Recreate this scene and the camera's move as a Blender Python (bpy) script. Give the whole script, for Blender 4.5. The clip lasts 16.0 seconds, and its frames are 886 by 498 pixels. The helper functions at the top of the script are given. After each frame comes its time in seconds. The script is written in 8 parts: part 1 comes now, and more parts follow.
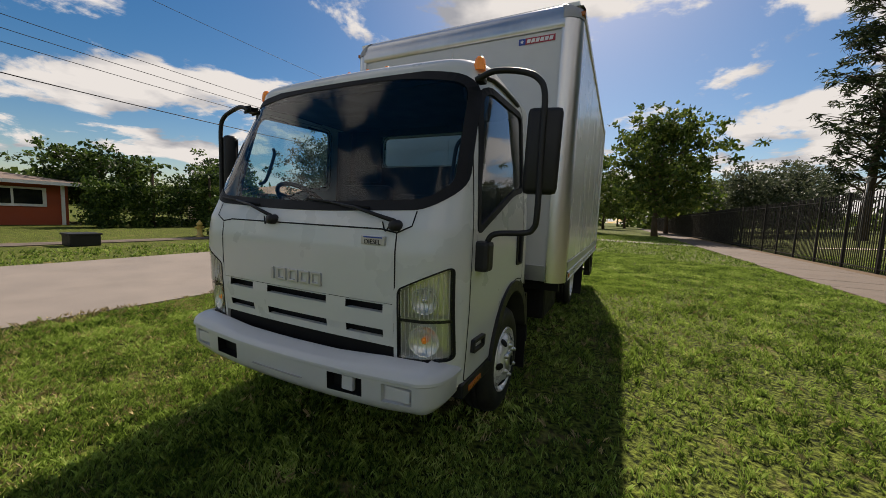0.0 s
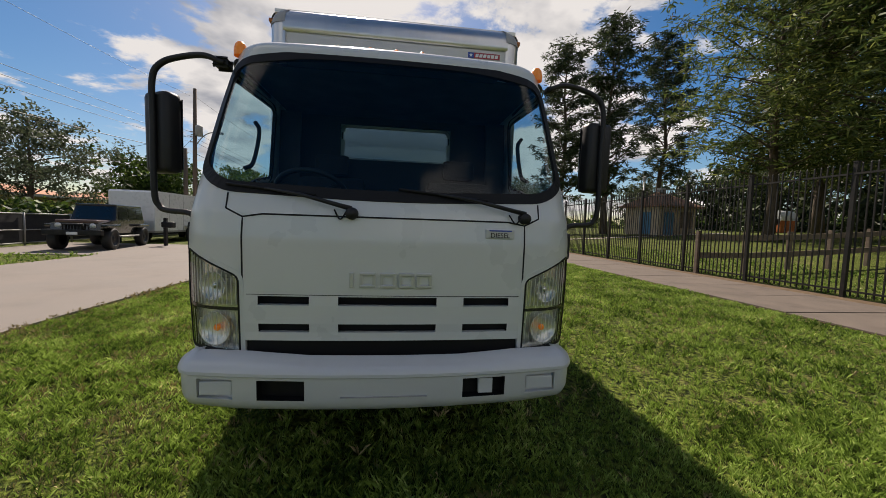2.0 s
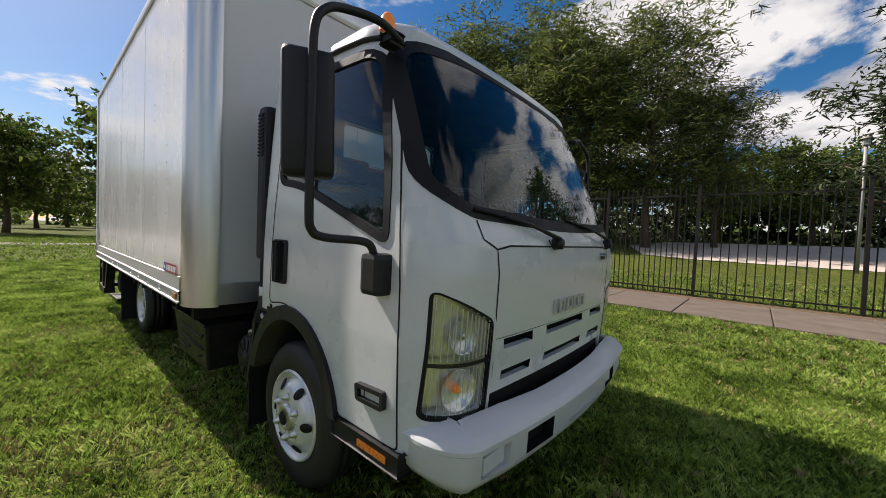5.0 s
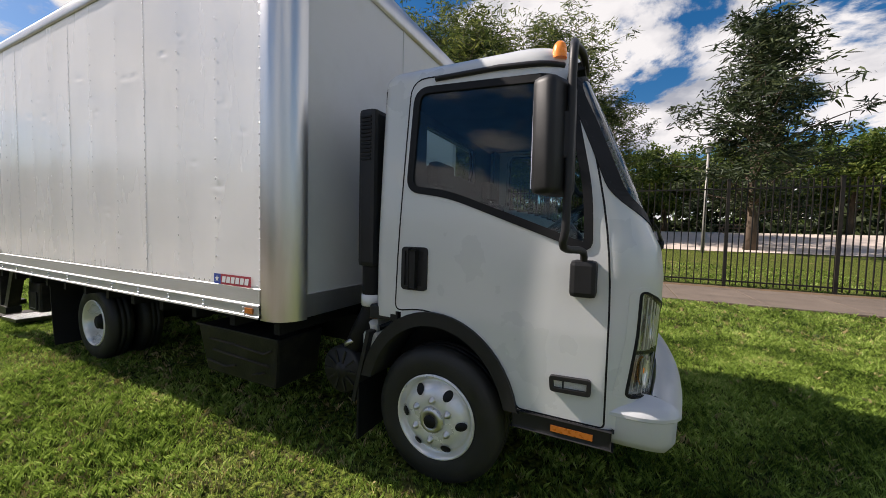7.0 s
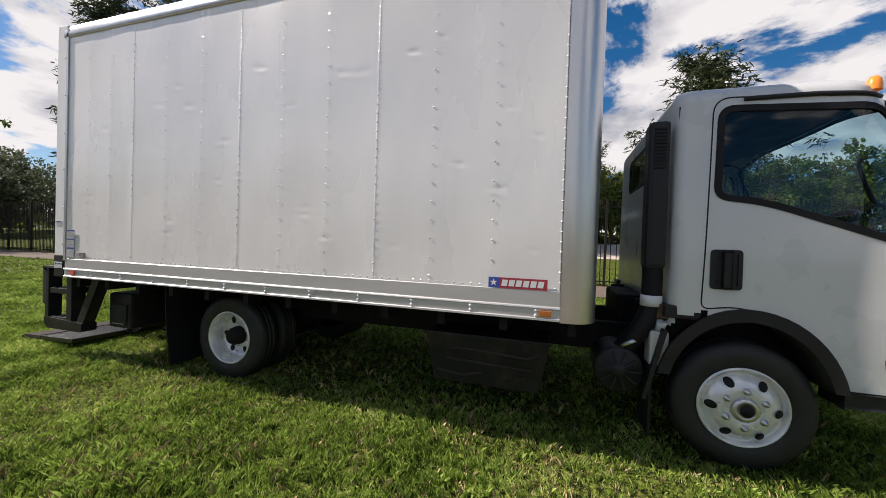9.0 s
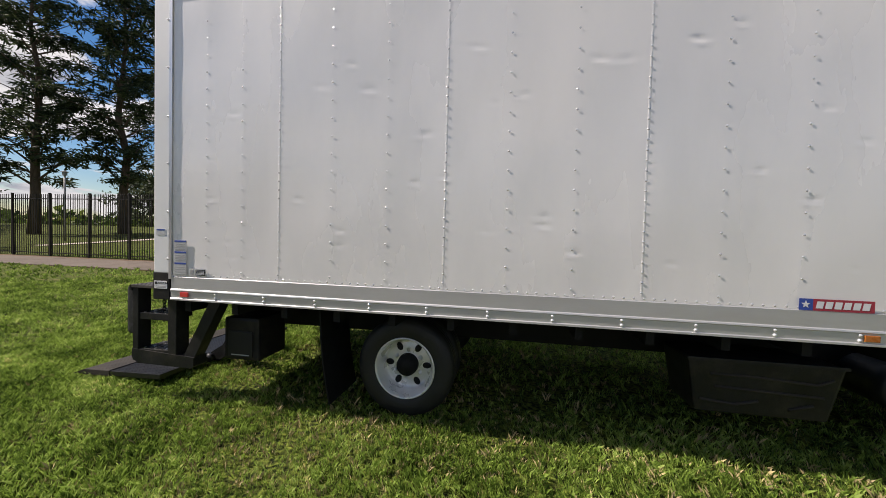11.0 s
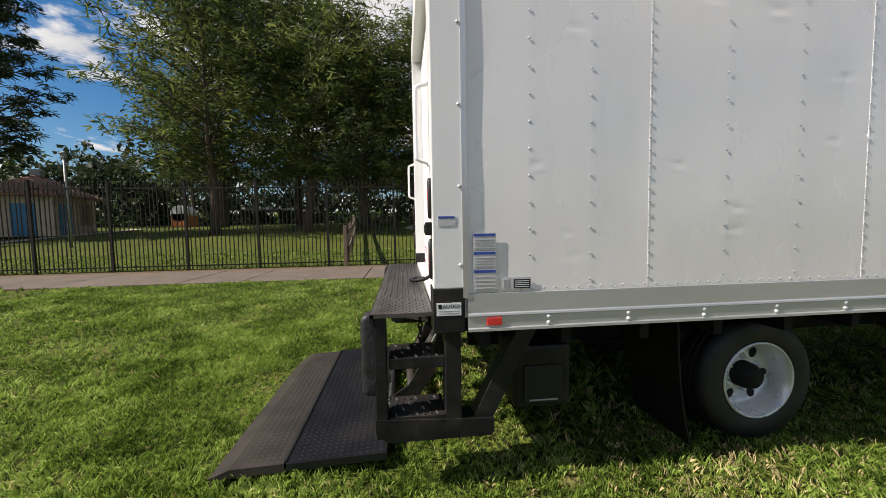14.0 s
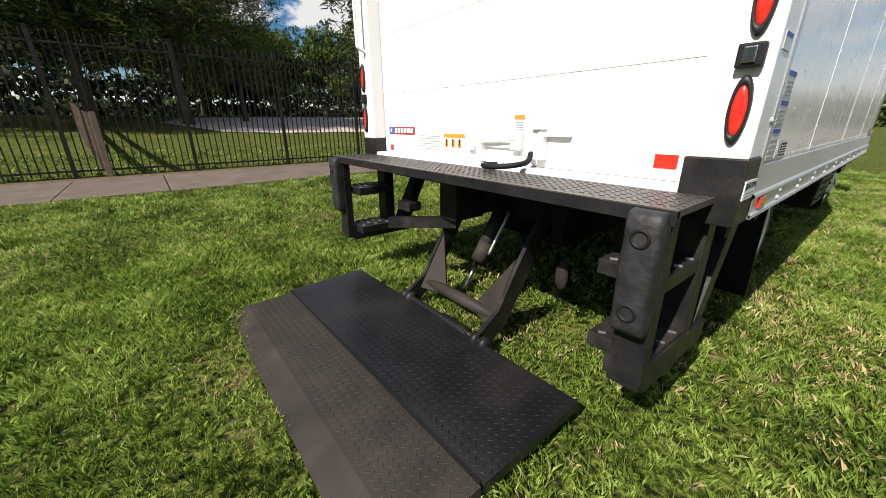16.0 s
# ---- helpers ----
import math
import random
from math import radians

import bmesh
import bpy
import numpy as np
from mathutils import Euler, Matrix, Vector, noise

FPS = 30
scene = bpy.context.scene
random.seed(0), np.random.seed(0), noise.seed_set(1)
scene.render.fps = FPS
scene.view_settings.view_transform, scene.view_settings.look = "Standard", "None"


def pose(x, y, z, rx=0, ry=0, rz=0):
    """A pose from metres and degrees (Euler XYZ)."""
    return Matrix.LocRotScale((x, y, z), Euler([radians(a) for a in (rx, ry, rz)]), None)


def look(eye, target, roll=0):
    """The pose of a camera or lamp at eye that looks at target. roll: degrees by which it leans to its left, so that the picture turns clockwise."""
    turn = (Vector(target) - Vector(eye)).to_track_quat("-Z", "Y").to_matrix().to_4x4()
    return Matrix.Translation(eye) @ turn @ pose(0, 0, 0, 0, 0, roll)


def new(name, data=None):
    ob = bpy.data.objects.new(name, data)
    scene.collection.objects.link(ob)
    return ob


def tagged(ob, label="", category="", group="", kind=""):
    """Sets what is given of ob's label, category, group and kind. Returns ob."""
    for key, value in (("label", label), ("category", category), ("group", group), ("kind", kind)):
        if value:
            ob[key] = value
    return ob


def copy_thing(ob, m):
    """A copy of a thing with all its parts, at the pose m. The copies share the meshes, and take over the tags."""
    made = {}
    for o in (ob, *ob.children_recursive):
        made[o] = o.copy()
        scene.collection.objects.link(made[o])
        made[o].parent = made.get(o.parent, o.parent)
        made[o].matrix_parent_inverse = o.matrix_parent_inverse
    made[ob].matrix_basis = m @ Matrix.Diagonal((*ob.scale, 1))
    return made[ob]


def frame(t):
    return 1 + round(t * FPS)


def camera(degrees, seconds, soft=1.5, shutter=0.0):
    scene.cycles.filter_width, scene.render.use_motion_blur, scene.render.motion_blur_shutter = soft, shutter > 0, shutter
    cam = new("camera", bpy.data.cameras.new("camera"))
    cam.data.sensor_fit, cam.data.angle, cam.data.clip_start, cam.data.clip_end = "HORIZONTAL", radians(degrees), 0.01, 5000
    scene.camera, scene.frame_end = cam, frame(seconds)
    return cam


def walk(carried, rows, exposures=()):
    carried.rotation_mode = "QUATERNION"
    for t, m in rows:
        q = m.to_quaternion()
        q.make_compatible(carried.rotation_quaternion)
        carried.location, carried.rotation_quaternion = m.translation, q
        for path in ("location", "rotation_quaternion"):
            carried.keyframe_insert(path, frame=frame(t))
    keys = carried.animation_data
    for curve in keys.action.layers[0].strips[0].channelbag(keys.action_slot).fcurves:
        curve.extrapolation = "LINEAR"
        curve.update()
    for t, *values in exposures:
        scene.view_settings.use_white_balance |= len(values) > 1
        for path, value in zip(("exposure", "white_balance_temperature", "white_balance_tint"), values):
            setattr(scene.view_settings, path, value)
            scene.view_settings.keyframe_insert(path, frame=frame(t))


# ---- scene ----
# ---- camera and walk ----
cam = camera(102.0, 16.0, 0.5)
PATH = [
    (0, (1.638, -2.525, 1.411), (0.768, -0.734, 1.224), 2.5),
    (0.5, (1.259, -2.632, 1.383), (0.613, -0.748, 1.201), 2.1),
    (1, (0.907, -2.761, 1.359), (0.563, -0.798, 1.195), 1.9),
    (1.5, (0.459, -2.777, 1.311), (0.478, -0.782, 1.171), 2.1),
    (2, (0.045, -2.794, 1.302), (0.289, -0.813, 1.174), 1.9),
    (2.5, (-0.298, -2.776, 1.315), (0.097, -0.819, 1.198), 1.8),
    (3, (-0.667, -2.621, 1.316), (-0.057, -0.720, 1.198), 1.7),
    (3.5, (-1.040, -2.456, 1.306), (-0.178, -0.655, 1.191), 1.9),
    (4, (-1.330, -2.285, 1.338), (-0.203, -0.637, 1.223), 1.6),
    (4.2, (-1.431, -2.198, 1.351), (-0.195, -0.630, 1.240), 1.8),
    (6.3, (-2.485, -1.247, 1.366), (-0.785, -0.195, 1.287), 1.3),
    (6.5, (-2.544, -1.176, 1.398), (-0.814, -0.179, 1.296), 1.0),
    (7, (-2.664, -0.862, 1.400), (-0.869, 0.012, 1.295), 1.4),
    (7.5, (-2.902, -0.419, 1.313), (-1.086, 0.418, 1.284), 2.2),
    (8, (-3.117, 0.028, 1.269), (-1.277, 0.813, 1.262), 2.2),
    (8.5, (-3.301, 0.580, 1.268), (-1.423, 1.270, 1.261), 2.3),
    (9, (-3.497, 1.096, 1.285), (-1.586, 1.688, 1.256), 1.9),
    (9.5, (-3.541, 1.624, 1.337), (-1.600, 2.103, 1.273), 1.7),
    (10, (-3.614, 2.155, 1.415), (-1.665, 2.585, 1.298), 1.3),
    (10.2, (-3.641, 2.338, 1.416), (-1.690, 2.764, 1.307), 1.5),
    (12.3, (-3.367, 4.455, 1.278), (-1.378, 4.661, 1.224), 0.5),
    (12.5, (-3.334, 4.642, 1.292), (-1.344, 4.831, 1.214), 0.3),
    (13, (-3.277, 5.119, 1.300), (-1.279, 5.129, 1.213), -0.2),
    (13.5, (-3.084, 5.550, 1.318), (-1.088, 5.460, 1.222), -0.4),
    (14, (-2.875, 5.982, 1.338), (-0.891, 5.766, 1.211), -1.0),
    (14.5, (-2.599, 6.367, 1.338), (-0.640, 6.001, 1.165), -0.9),
    (15, (-2.259, 6.715, 1.293), (-0.426, 6.147, 0.729), -0.5),
    (15.5, (-1.873, 7.037, 1.183), (-0.280, 6.062, 0.465), 0.9),
    (16, (-1.513, 7.238, 1.150), (-0.037, 6.060, 0.489), -0.2),
]
walk(cam, [(t, look(eye, target, roll)) for t, eye, target, roll in PATH], exposures=((0.0, 0.22, 7050, 14), (2.5, 0.26, 6850, 14), (4.2, 0.40, 6700, 14), (6.5, 0.48, 6650, 15), (10.0, 0.36, 6650, 16), (12.5, 0.30, 6650, 14), (16.0, 0.34, 6550, 11)))
# ---- world, sun and sky ----
SUN_DIR = Vector((-0.17, 1.06, 1.0)).normalized()   # towards the sun: behind the truck


def make_world():
    w = bpy.data.worlds.new("sky")
    scene.world = w
    w.use_nodes = True
    nt = w.node_tree
    nt.nodes.clear()
    N, L = nt.nodes.new, nt.links.new
    out = N("ShaderNodeOutputWorld")
    bg = N("ShaderNodeBackground")
    sky = N("ShaderNodeTexSky")
    sky.sky_type = 'NISHITA'
    sky.sun_disc = False
    sky.sun_elevation = math.asin(SUN_DIR.z)
    sky.sun_rotation = math.atan2(SUN_DIR.x, SUN_DIR.y)
    sky.air_density, sky.dust_density, sky.ozone_density = 1.0, 0.6, 2.0
    # cumulus clouds on a flat layer overhead
    tc = N("ShaderNodeTexCoord")
    sep = N("ShaderNodeSeparateXYZ")
    L(tc.outputs["Generated"], sep.inputs[0])
    add = N("ShaderNodeMath"); add.operation = 'ADD'; add.inputs[1].default_value = 0.22
    mx = N("ShaderNodeMath"); mx.operation = 'MAXIMUM'; mx.inputs[1].default_value = 0.0
    L(sep.outputs[2], mx.inputs[0]); L(mx.outputs[0], add.inputs[0])
    dv = N("ShaderNodeVectorMath"); dv.operation = 'DIVIDE'
    cmb = N("ShaderNodeCombineXYZ")
    for k in range(2):
        L(add.outputs[0], cmb.inputs[k])
    cmb.inputs[2].default_value = 1.0
    L(tc.outputs["Generated"], dv.inputs[0]); L(cmb.outputs[0], dv.inputs[1])
    big = N("ShaderNodeTexNoise"); big.noise_dimensions = '3D'
    big.inputs["Scale"].default_value = 1.55
    big.inputs["Detail"].default_value = 9.0
    big.inputs["Roughness"].default_value = 0.60
    big.inputs["Distortion"].default_value = 0.25
    L(dv.outputs[0], big.inputs["Vector"])
    ramp = N("ShaderNodeMapRange"); ramp.interpolation_type = 'SMOOTHSTEP'
    ramp.inputs["From Min"].default_value = 0.485
    ramp.inputs["From Max"].default_value = 0.55
    L(big.outputs[0], ramp.inputs[0])
    shade = N("ShaderNodeTexNoise")
    shade.inputs["Scale"].default_value = 3.1
    shade.inputs["Detail"].default_value = 5.0
    L(dv.outputs[0], shade.inputs["Vector"])
    cr = N("ShaderNodeValToRGB")
    cr.color_ramp.elements[0].position, cr.color_ramp.elements[0].color = 0.34, (7.8, 8.4, 9.6, 1)
    cr.color_ramp.elements[1].position, cr.color_ramp.elements[1].color = 0.54, (17.5, 17.5, 17.4, 1)
    L(shade.outputs[0], cr.inputs[0])
    mix = N("ShaderNodeMixRGB")
    hs = N("ShaderNodeHueSaturation"); hs.inputs["Saturation"].default_value = 1.45; hs.inputs["Value"].default_value = 1.95
    L(sky.outputs[0], hs.inputs["Color"])
    L(ramp.outputs[0], mix.inputs[0]); L(hs.outputs[0], mix.inputs[1]); L(cr.outputs[0], mix.inputs[2])
    L(mix.outputs[0], bg.inputs[0])
    bg.inputs[1].default_value = 0.038
    L(bg.outputs[0], out.inputs[0])


make_world()
sun_data = bpy.data.lights.new("sun", 'SUN')
sun_data.energy, sun_data.angle, sun_data.color = 6.0, radians(0.55), (1.0, 0.935, 0.85)
sun = new("sun", sun_data)
sun.matrix_world = look(SUN_DIR * 60, (0, 0, 0))
scene.view_settings.exposure = 0.0
# ---- materials ----
def mat(name, color, rough=0.5, metal=0.0, var=0.12, scale=6.0, bump=0.0, bscale=60.0, spec=0.5, coat=0.0,
        dirt=None, dirt_scale=2.0, dirt_amount=0.35, island=0.0, each=0.0, emit=0.0, stretch=(1, 1, 1)):
    """A procedural surface: base colour varied at two scales, optional stains, wear in the gloss and fine relief."""
    m = bpy.data.materials.new(name)
    m.use_nodes = True
    nt = m.node_tree
    N, L = nt.nodes.new, nt.links.new
    b = nt.nodes["Principled BSDF"]
    b.inputs["Metallic"].default_value = metal
    b.inputs["Specular IOR Level"].default_value = spec
    b.inputs["Coat Weight"].default_value = coat
    b.inputs["Coat Roughness"].default_value = 0.08
    geo = N("ShaderNodeNewGeometry")
    mp = N("ShaderNodeMapping")
    mp.inputs["Scale"].default_value = stretch
    L(geo.outputs["Position"], mp.inputs[0])
    n1 = N("ShaderNodeTexNoise")
    n1.inputs["Scale"].default_value, n1.inputs["Detail"].default_value = scale, 6
    L(mp.outputs[0], n1.inputs["Vector"])
    mr = N("ShaderNodeMapRange")
    mr.inputs["From Min"].default_value, mr.inputs["From Max"].default_value = 0.3, 0.7
    mr.inputs["To Min"].default_value, mr.inputs["To Max"].default_value = 1 - var, 1 + var
    L(n1.outputs[0], mr.inputs[0])
    hv = N("ShaderNodeVectorMath"); hv.operation = 'SCALE'
    hv.inputs[0].default_value = color[:3]
    L(mr.outputs[0], hv.inputs["Scale"])
    out = hv.outputs[0]
    if island or each:
        src = geo.outputs["Random Per Island"] if island else N("ShaderNodeObjectInfo").outputs["Random"]
        amount = island or each
        m2 = N("ShaderNodeMapRange")
        m2.inputs["To Min"].default_value, m2.inputs["To Max"].default_value = 1 - amount, 1 + amount
        L(src, m2.inputs[0])
        s2 = N("ShaderNodeVectorMath"); s2.operation = 'SCALE'
        L(out, s2.inputs[0]); L(m2.outputs[0], s2.inputs["Scale"])
        out = s2.outputs[0]
    if dirt:
        n2 = N("ShaderNodeTexNoise")
        n2.inputs["Scale"].default_value, n2.inputs["Detail"].default_value, n2.inputs["Roughness"].default_value = dirt_scale, 8, 0.65
        L(mp.outputs[0], n2.inputs["Vector"])
        m3 = N("ShaderNodeMapRange"); m3.interpolation_type = 'SMOOTHSTEP'
        m3.inputs["From Min"].default_value, m3.inputs["From Max"].default_value = 0.45, 0.75
        m3.inputs["To Max"].default_value = dirt_amount
        L(n2.outputs[0], m3.inputs[0])
        mx = N("ShaderNodeMixRGB")
        mx.inputs[2].default_value = (*dirt, 1)
        L(m3.outputs[0], mx.inputs[0]); L(out, mx.inputs[1])
        out = mx.outputs[0]
    L(out, b.inputs["Base Color"])
    rr = N("ShaderNodeMapRange")
    rr.inputs["From Min"].default_value, rr.inputs["From Max"].default_value = 0.3, 0.7
    rr.inputs["To Min"].default_value, rr.inputs["To Max"].default_value = max(0.02, rough * 0.82), min(1, rough * 1.15)
    L(n1.outputs[0], rr.inputs[0]); L(rr.outputs[0], b.inputs["Roughness"])
    if bump:
        n3 = N("ShaderNodeTexNoise")
        n3.inputs["Scale"].default_value, n3.inputs["Detail"].default_value = bscale, 5
        L(mp.outputs[0], n3.inputs["Vector"])
        bp = N("ShaderNodeBump")
        bp.inputs["Strength"].default_value, bp.inputs["Distance"].default_value = min(1.0, bump), 0.01
        L(n3.outputs[0], bp.inputs["Height"]); L(bp.outputs[0], b.inputs["Normal"])
    if emit:
        b.inputs["Emission Color"].default_value = (*color[:3], 1)
        b.inputs["Emission Strength"].default_value = emit
    return m


def glass_mat(name, tint, ior=1.5, rough=0.01):
    """A thin pane: tinted straight-through light with a mirror coat that grows at a slant."""
    m = bpy.data.materials.new(name)
    m.use_nodes = True
    nt = m.node_tree
    nt.nodes.clear()
    N, L = nt.nodes.new, nt.links.new
    out = N("ShaderNodeOutputMaterial")
    tr = N("ShaderNodeBsdfTransparent"); tr.inputs[0].default_value = (*tint, 1)
    gl = N("ShaderNodeBsdfGlossy"); gl.inputs["Roughness"].default_value = rough
    gl.inputs["Color"].default_value = (0.95, 0.97, 1, 1)
    lw = N("ShaderNodeLayerWeight"); lw.inputs[0].default_value = 0.5
    pw = N("ShaderNodeMath"); pw.operation = 'POWER'; pw.inputs[1].default_value = 4.5
    L(lw.outputs["Facing"], pw.inputs[0])
    fr = N("ShaderNodeMath"); fr.operation = 'MULTIPLY_ADD'; fr.use_clamp = True
    fr.inputs[1].default_value, fr.inputs[2].default_value = 0.9, ((ior - 1) / (ior + 1)) ** 2 * 1.1
    L(pw.outputs[0], fr.inputs[0])
    mx = N("ShaderNodeMixShader")
    L(fr.outputs[0], mx.inputs[0]); L(tr.outputs[0], mx.inputs[1]); L(gl.outputs[0], mx.inputs[2])
    L(mx.outputs[0], out.inputs[0])
    return m


M_CAB = mat("white_cab_paint", (0.62, 0.63, 0.62), 0.30, var=0.03, scale=3, spec=0.5, coat=0.5, dirt=(0.45, 0.42, 0.36), dirt_amount=0.10, dirt_scale=3)
M_BUMP = mat("white_bumper_plastic", (0.57, 0.58, 0.59), 0.38, var=0.04, scale=5, coat=0.2, dirt=(0.35, 0.33, 0.28), dirt_amount=0.15, dirt_scale=5, bump=0.03, bscale=120)
M_PANEL = mat("white_aluminium_panel", (0.86, 0.84, 0.82), 0.27, metal=0.10, var=0.03, scale=1.6, coat=0.25, dirt=(0.66, 0.65, 0.63), dirt_amount=0.30, dirt_scale=1.4, bump=0.018, bscale=7, stretch=(1, 1, 0.35))
# Box white taken darker for the front wall, which faces away from the sun.
M_FRONT = mat("shaded_white_front_panel", (0.60, 0.60, 0.60), 0.42, metal=0.1, var=0.04, scale=2, dirt=(0.42, 0.41, 0.38), dirt_amount=0.25)
M_ALU = mat("brushed_aluminium", (0.62, 0.62, 0.62), 0.34, metal=0.9, var=0.06, scale=4, dirt=(0.40, 0.36, 0.30), dirt_amount=0.35, dirt_scale=3, bump=0.06, bscale=40, stretch=(1, 1, 0.2))
M_SKIRT = mat("aluminium_skirt_rail", (0.60, 0.60, 0.60), 0.48, metal=0.75, var=0.06, scale=4, dirt=(0.40, 0.36, 0.30), dirt_amount=0.30, dirt_scale=4, bump=0.05, bscale=60, stretch=(1, 0.2, 1))
M_CORNER = mat("bare_corner_aluminium", (0.66, 0.65, 0.63), 0.32, metal=0.95, var=0.05, scale=5, dirt=(0.42, 0.35, 0.27), dirt_amount=0.5, dirt_scale=1.6, bump=0.004, bscale=30, stretch=(1, 1, 0.12))
M_RIVET = mat("rivet_metal", (0.78, 0.78, 0.78), 0.28, metal=0.6, var=0.05)
M_DOORW = mat("white_roll_door", (0.80, 0.80, 0.79), 0.45, var=0.02, scale=3, dirt=(0.6, 0.57, 0.5), dirt_amount=0.12)
M_POST = mat("white_frame_paint", (0.78, 0.78, 0.77), 0.4, var=0.02, scale=3, coat=0.2)
M_BLACK = mat("black_plastic", (0.014, 0.014, 0.015), 0.5, var=0.15, scale=12, bump=0.08, bscale=220, spec=0.35)
# Rubber black; in gaps, recesses and holes the same black stands for shade.
M_SEAL = mat("black_seal_and_gap_shade", (0.008, 0.008, 0.009), 0.6, var=0.1, spec=0.25)
M_STEEL = mat("black_painted_steel", (0.012, 0.012, 0.013), 0.46, spec=0.28, var=0.25, scale=9, bump=0.15, bscale=70, dirt=(0.06, 0.05, 0.04), dirt_amount=0.5, dirt_scale=6)
M_RUBBER = mat("worn_dock_rubber", (0.020, 0.020, 0.022), 0.55, var=0.3, scale=18, bump=0.35, bscale=45, spec=0.35, dirt=(0.07, 0.065, 0.06), dirt_amount=0.45, dirt_scale=9)
M_PLATE = mat("black_tread_plate", (0.009, 0.009, 0.011), 0.33, spec=0.42, var=0.2, scale=5, dirt=(0.045, 0.040, 0.034), dirt_amount=0.4, dirt_scale=2.2, bump=0.05, bscale=150)
# Black plate lightened: sun and slanting reflection on the deck are in the colour.
M_DECK = mat("sunlit_tread_plate", (0.095, 0.085, 0.078), 0.42, metal=0.4, spec=0.5, var=0.25, scale=9, dirt=(0.030, 0.028, 0.026), dirt_amount=0.6, dirt_scale=5, bump=0.1, bscale=90)
M_PLATEW = mat("worn_tread_plate", (0.036, 0.031, 0.026), 0.65, spec=0.2, var=0.25, scale=5, dirt=(0.022, 0.021, 0.020), dirt_amount=0.75, dirt_scale=3.2, bump=0.08, bscale=150)
M_TYRE = mat("tyre_rubber", (0.011, 0.011, 0.011), 0.6, var=0.2, scale=10, bump=0.15, bscale=150, dirt=(0.05, 0.045, 0.035), dirt_amount=0.22, dirt_scale=5)
M_RIM = mat("white_steel_rim", (0.74, 0.74, 0.74), 0.30, metal=0.35, var=0.05, scale=8, coat=0.3, dirt=(0.3, 0.27, 0.22), dirt_amount=0.25, dirt_scale=7)
M_CHROME = mat("chrome", (0.66, 0.66, 0.68), 0.16, metal=1.0, var=0.03)
M_EMBLEM = mat("satin_chrome", (0.50, 0.50, 0.51), 0.32, metal=0.55, var=0.05)
M_REFL = mat("headlight_reflector", (0.80, 0.80, 0.77), 0.24, metal=0.65, var=0.12, scale=40, bump=0.5, bscale=38, stretch=(1, 1, 0.08))
M_GLASS = glass_mat("cab_glass", (0.64, 0.76, 0.78))
M_WIND = glass_mat("windscreen_glass", (0.58, 0.74, 0.80), 1.38)
M_LENS = glass_mat("clear_lens", (0.95, 0.95, 0.92), 1.35)
# Weak emission puts a glow into the unlit amber lenses and bulb.
M_AMBER = mat("glowing_amber_plastic", (0.80, 0.24, 0.03), 0.25, var=0.08, scale=30, emit=0.10)
M_AMBERR = mat("amber_lit_reflector", (0.88, 0.42, 0.10), 0.28, metal=0.45, var=0.25, scale=90, bump=0.4, bscale=160)
M_AMBERD = mat("amber_reflector", (0.42, 0.13, 0.02), 0.3, var=0.12, scale=60)
M_RED = mat("red_lens", (0.62, 0.03, 0.02), 0.18, var=0.15, scale=40, coat=0.5)
# Cab trim, seats and lining near black: the dim interior's shade is in the colour.
M_INT = mat("shade_dark_cab_trim", (0.018, 0.018, 0.020), 0.7, var=0.1, scale=8)
M_SEAT = mat("shade_dark_seat_cloth", (0.022, 0.022, 0.025), 0.9, var=0.2, scale=20, bump=0.2, bscale=300)
M_HEAD = mat("shade_dark_headliner", (0.022, 0.022, 0.024), 0.9, var=0.05)
M_SILVER = mat("silver_label", (0.60, 0.60, 0.60), 0.4, metal=0.3, var=0.06, scale=20)
M_LBLUE = mat("blue_print", (0.03, 0.07, 0.33), 0.5, var=0.05)
M_LRED = mat("red_print", (0.36, 0.03, 0.05), 0.5, var=0.05)
M_LWHITE = mat("white_print", (0.72, 0.72, 0.72), 0.5, var=0.03)
M_LGREY = mat("grey_print", (0.33, 0.33, 0.34), 0.5, var=0.05)
M_LORANGE = mat("orange_print", (0.75, 0.27, 0.03), 0.5, var=0.05)
M_UNDER = mat("chassis_paint", (0.010, 0.010, 0.010), 0.7, spec=0.2, var=0.3, scale=7, bump=0.2, bscale=50)
M_RUST = mat("rusty_bracket", (0.10, 0.055, 0.03), 0.8, var=0.3, scale=12, bump=0.2, bscale=80)
M_BOTTLE = mat("white_plastic_bottle", (0.55, 0.55, 0.50), 0.45, var=0.06)


# ---- building helpers ----
def mesh_ob(name, bm, material, parent=None, label="", smooth=False):
    me = bpy.data.meshes.new(name)
    bmesh.ops.recalc_face_normals(bm, faces=bm.faces)
    if smooth:
        for f in bm.faces:
            f.smooth = True
    bm.to_mesh(me)
    bm.free()
    me.materials.append(material)
    ob = new(name, me)
    if parent is not None:
        ob.parent = parent
    if label:
        ob["label"] = label
    return ob


def part(name, bm, material, parent, label="", smooth=False):
    return mesh_ob(name, bm, material, parent, label, smooth)


def thing(name, label, category, group="", kind="", at=(0, 0, 0)):
    e = new(name)
    e.empty_display_size = 0.1
    e.location = at
    return tagged(e, label, category, group, kind)


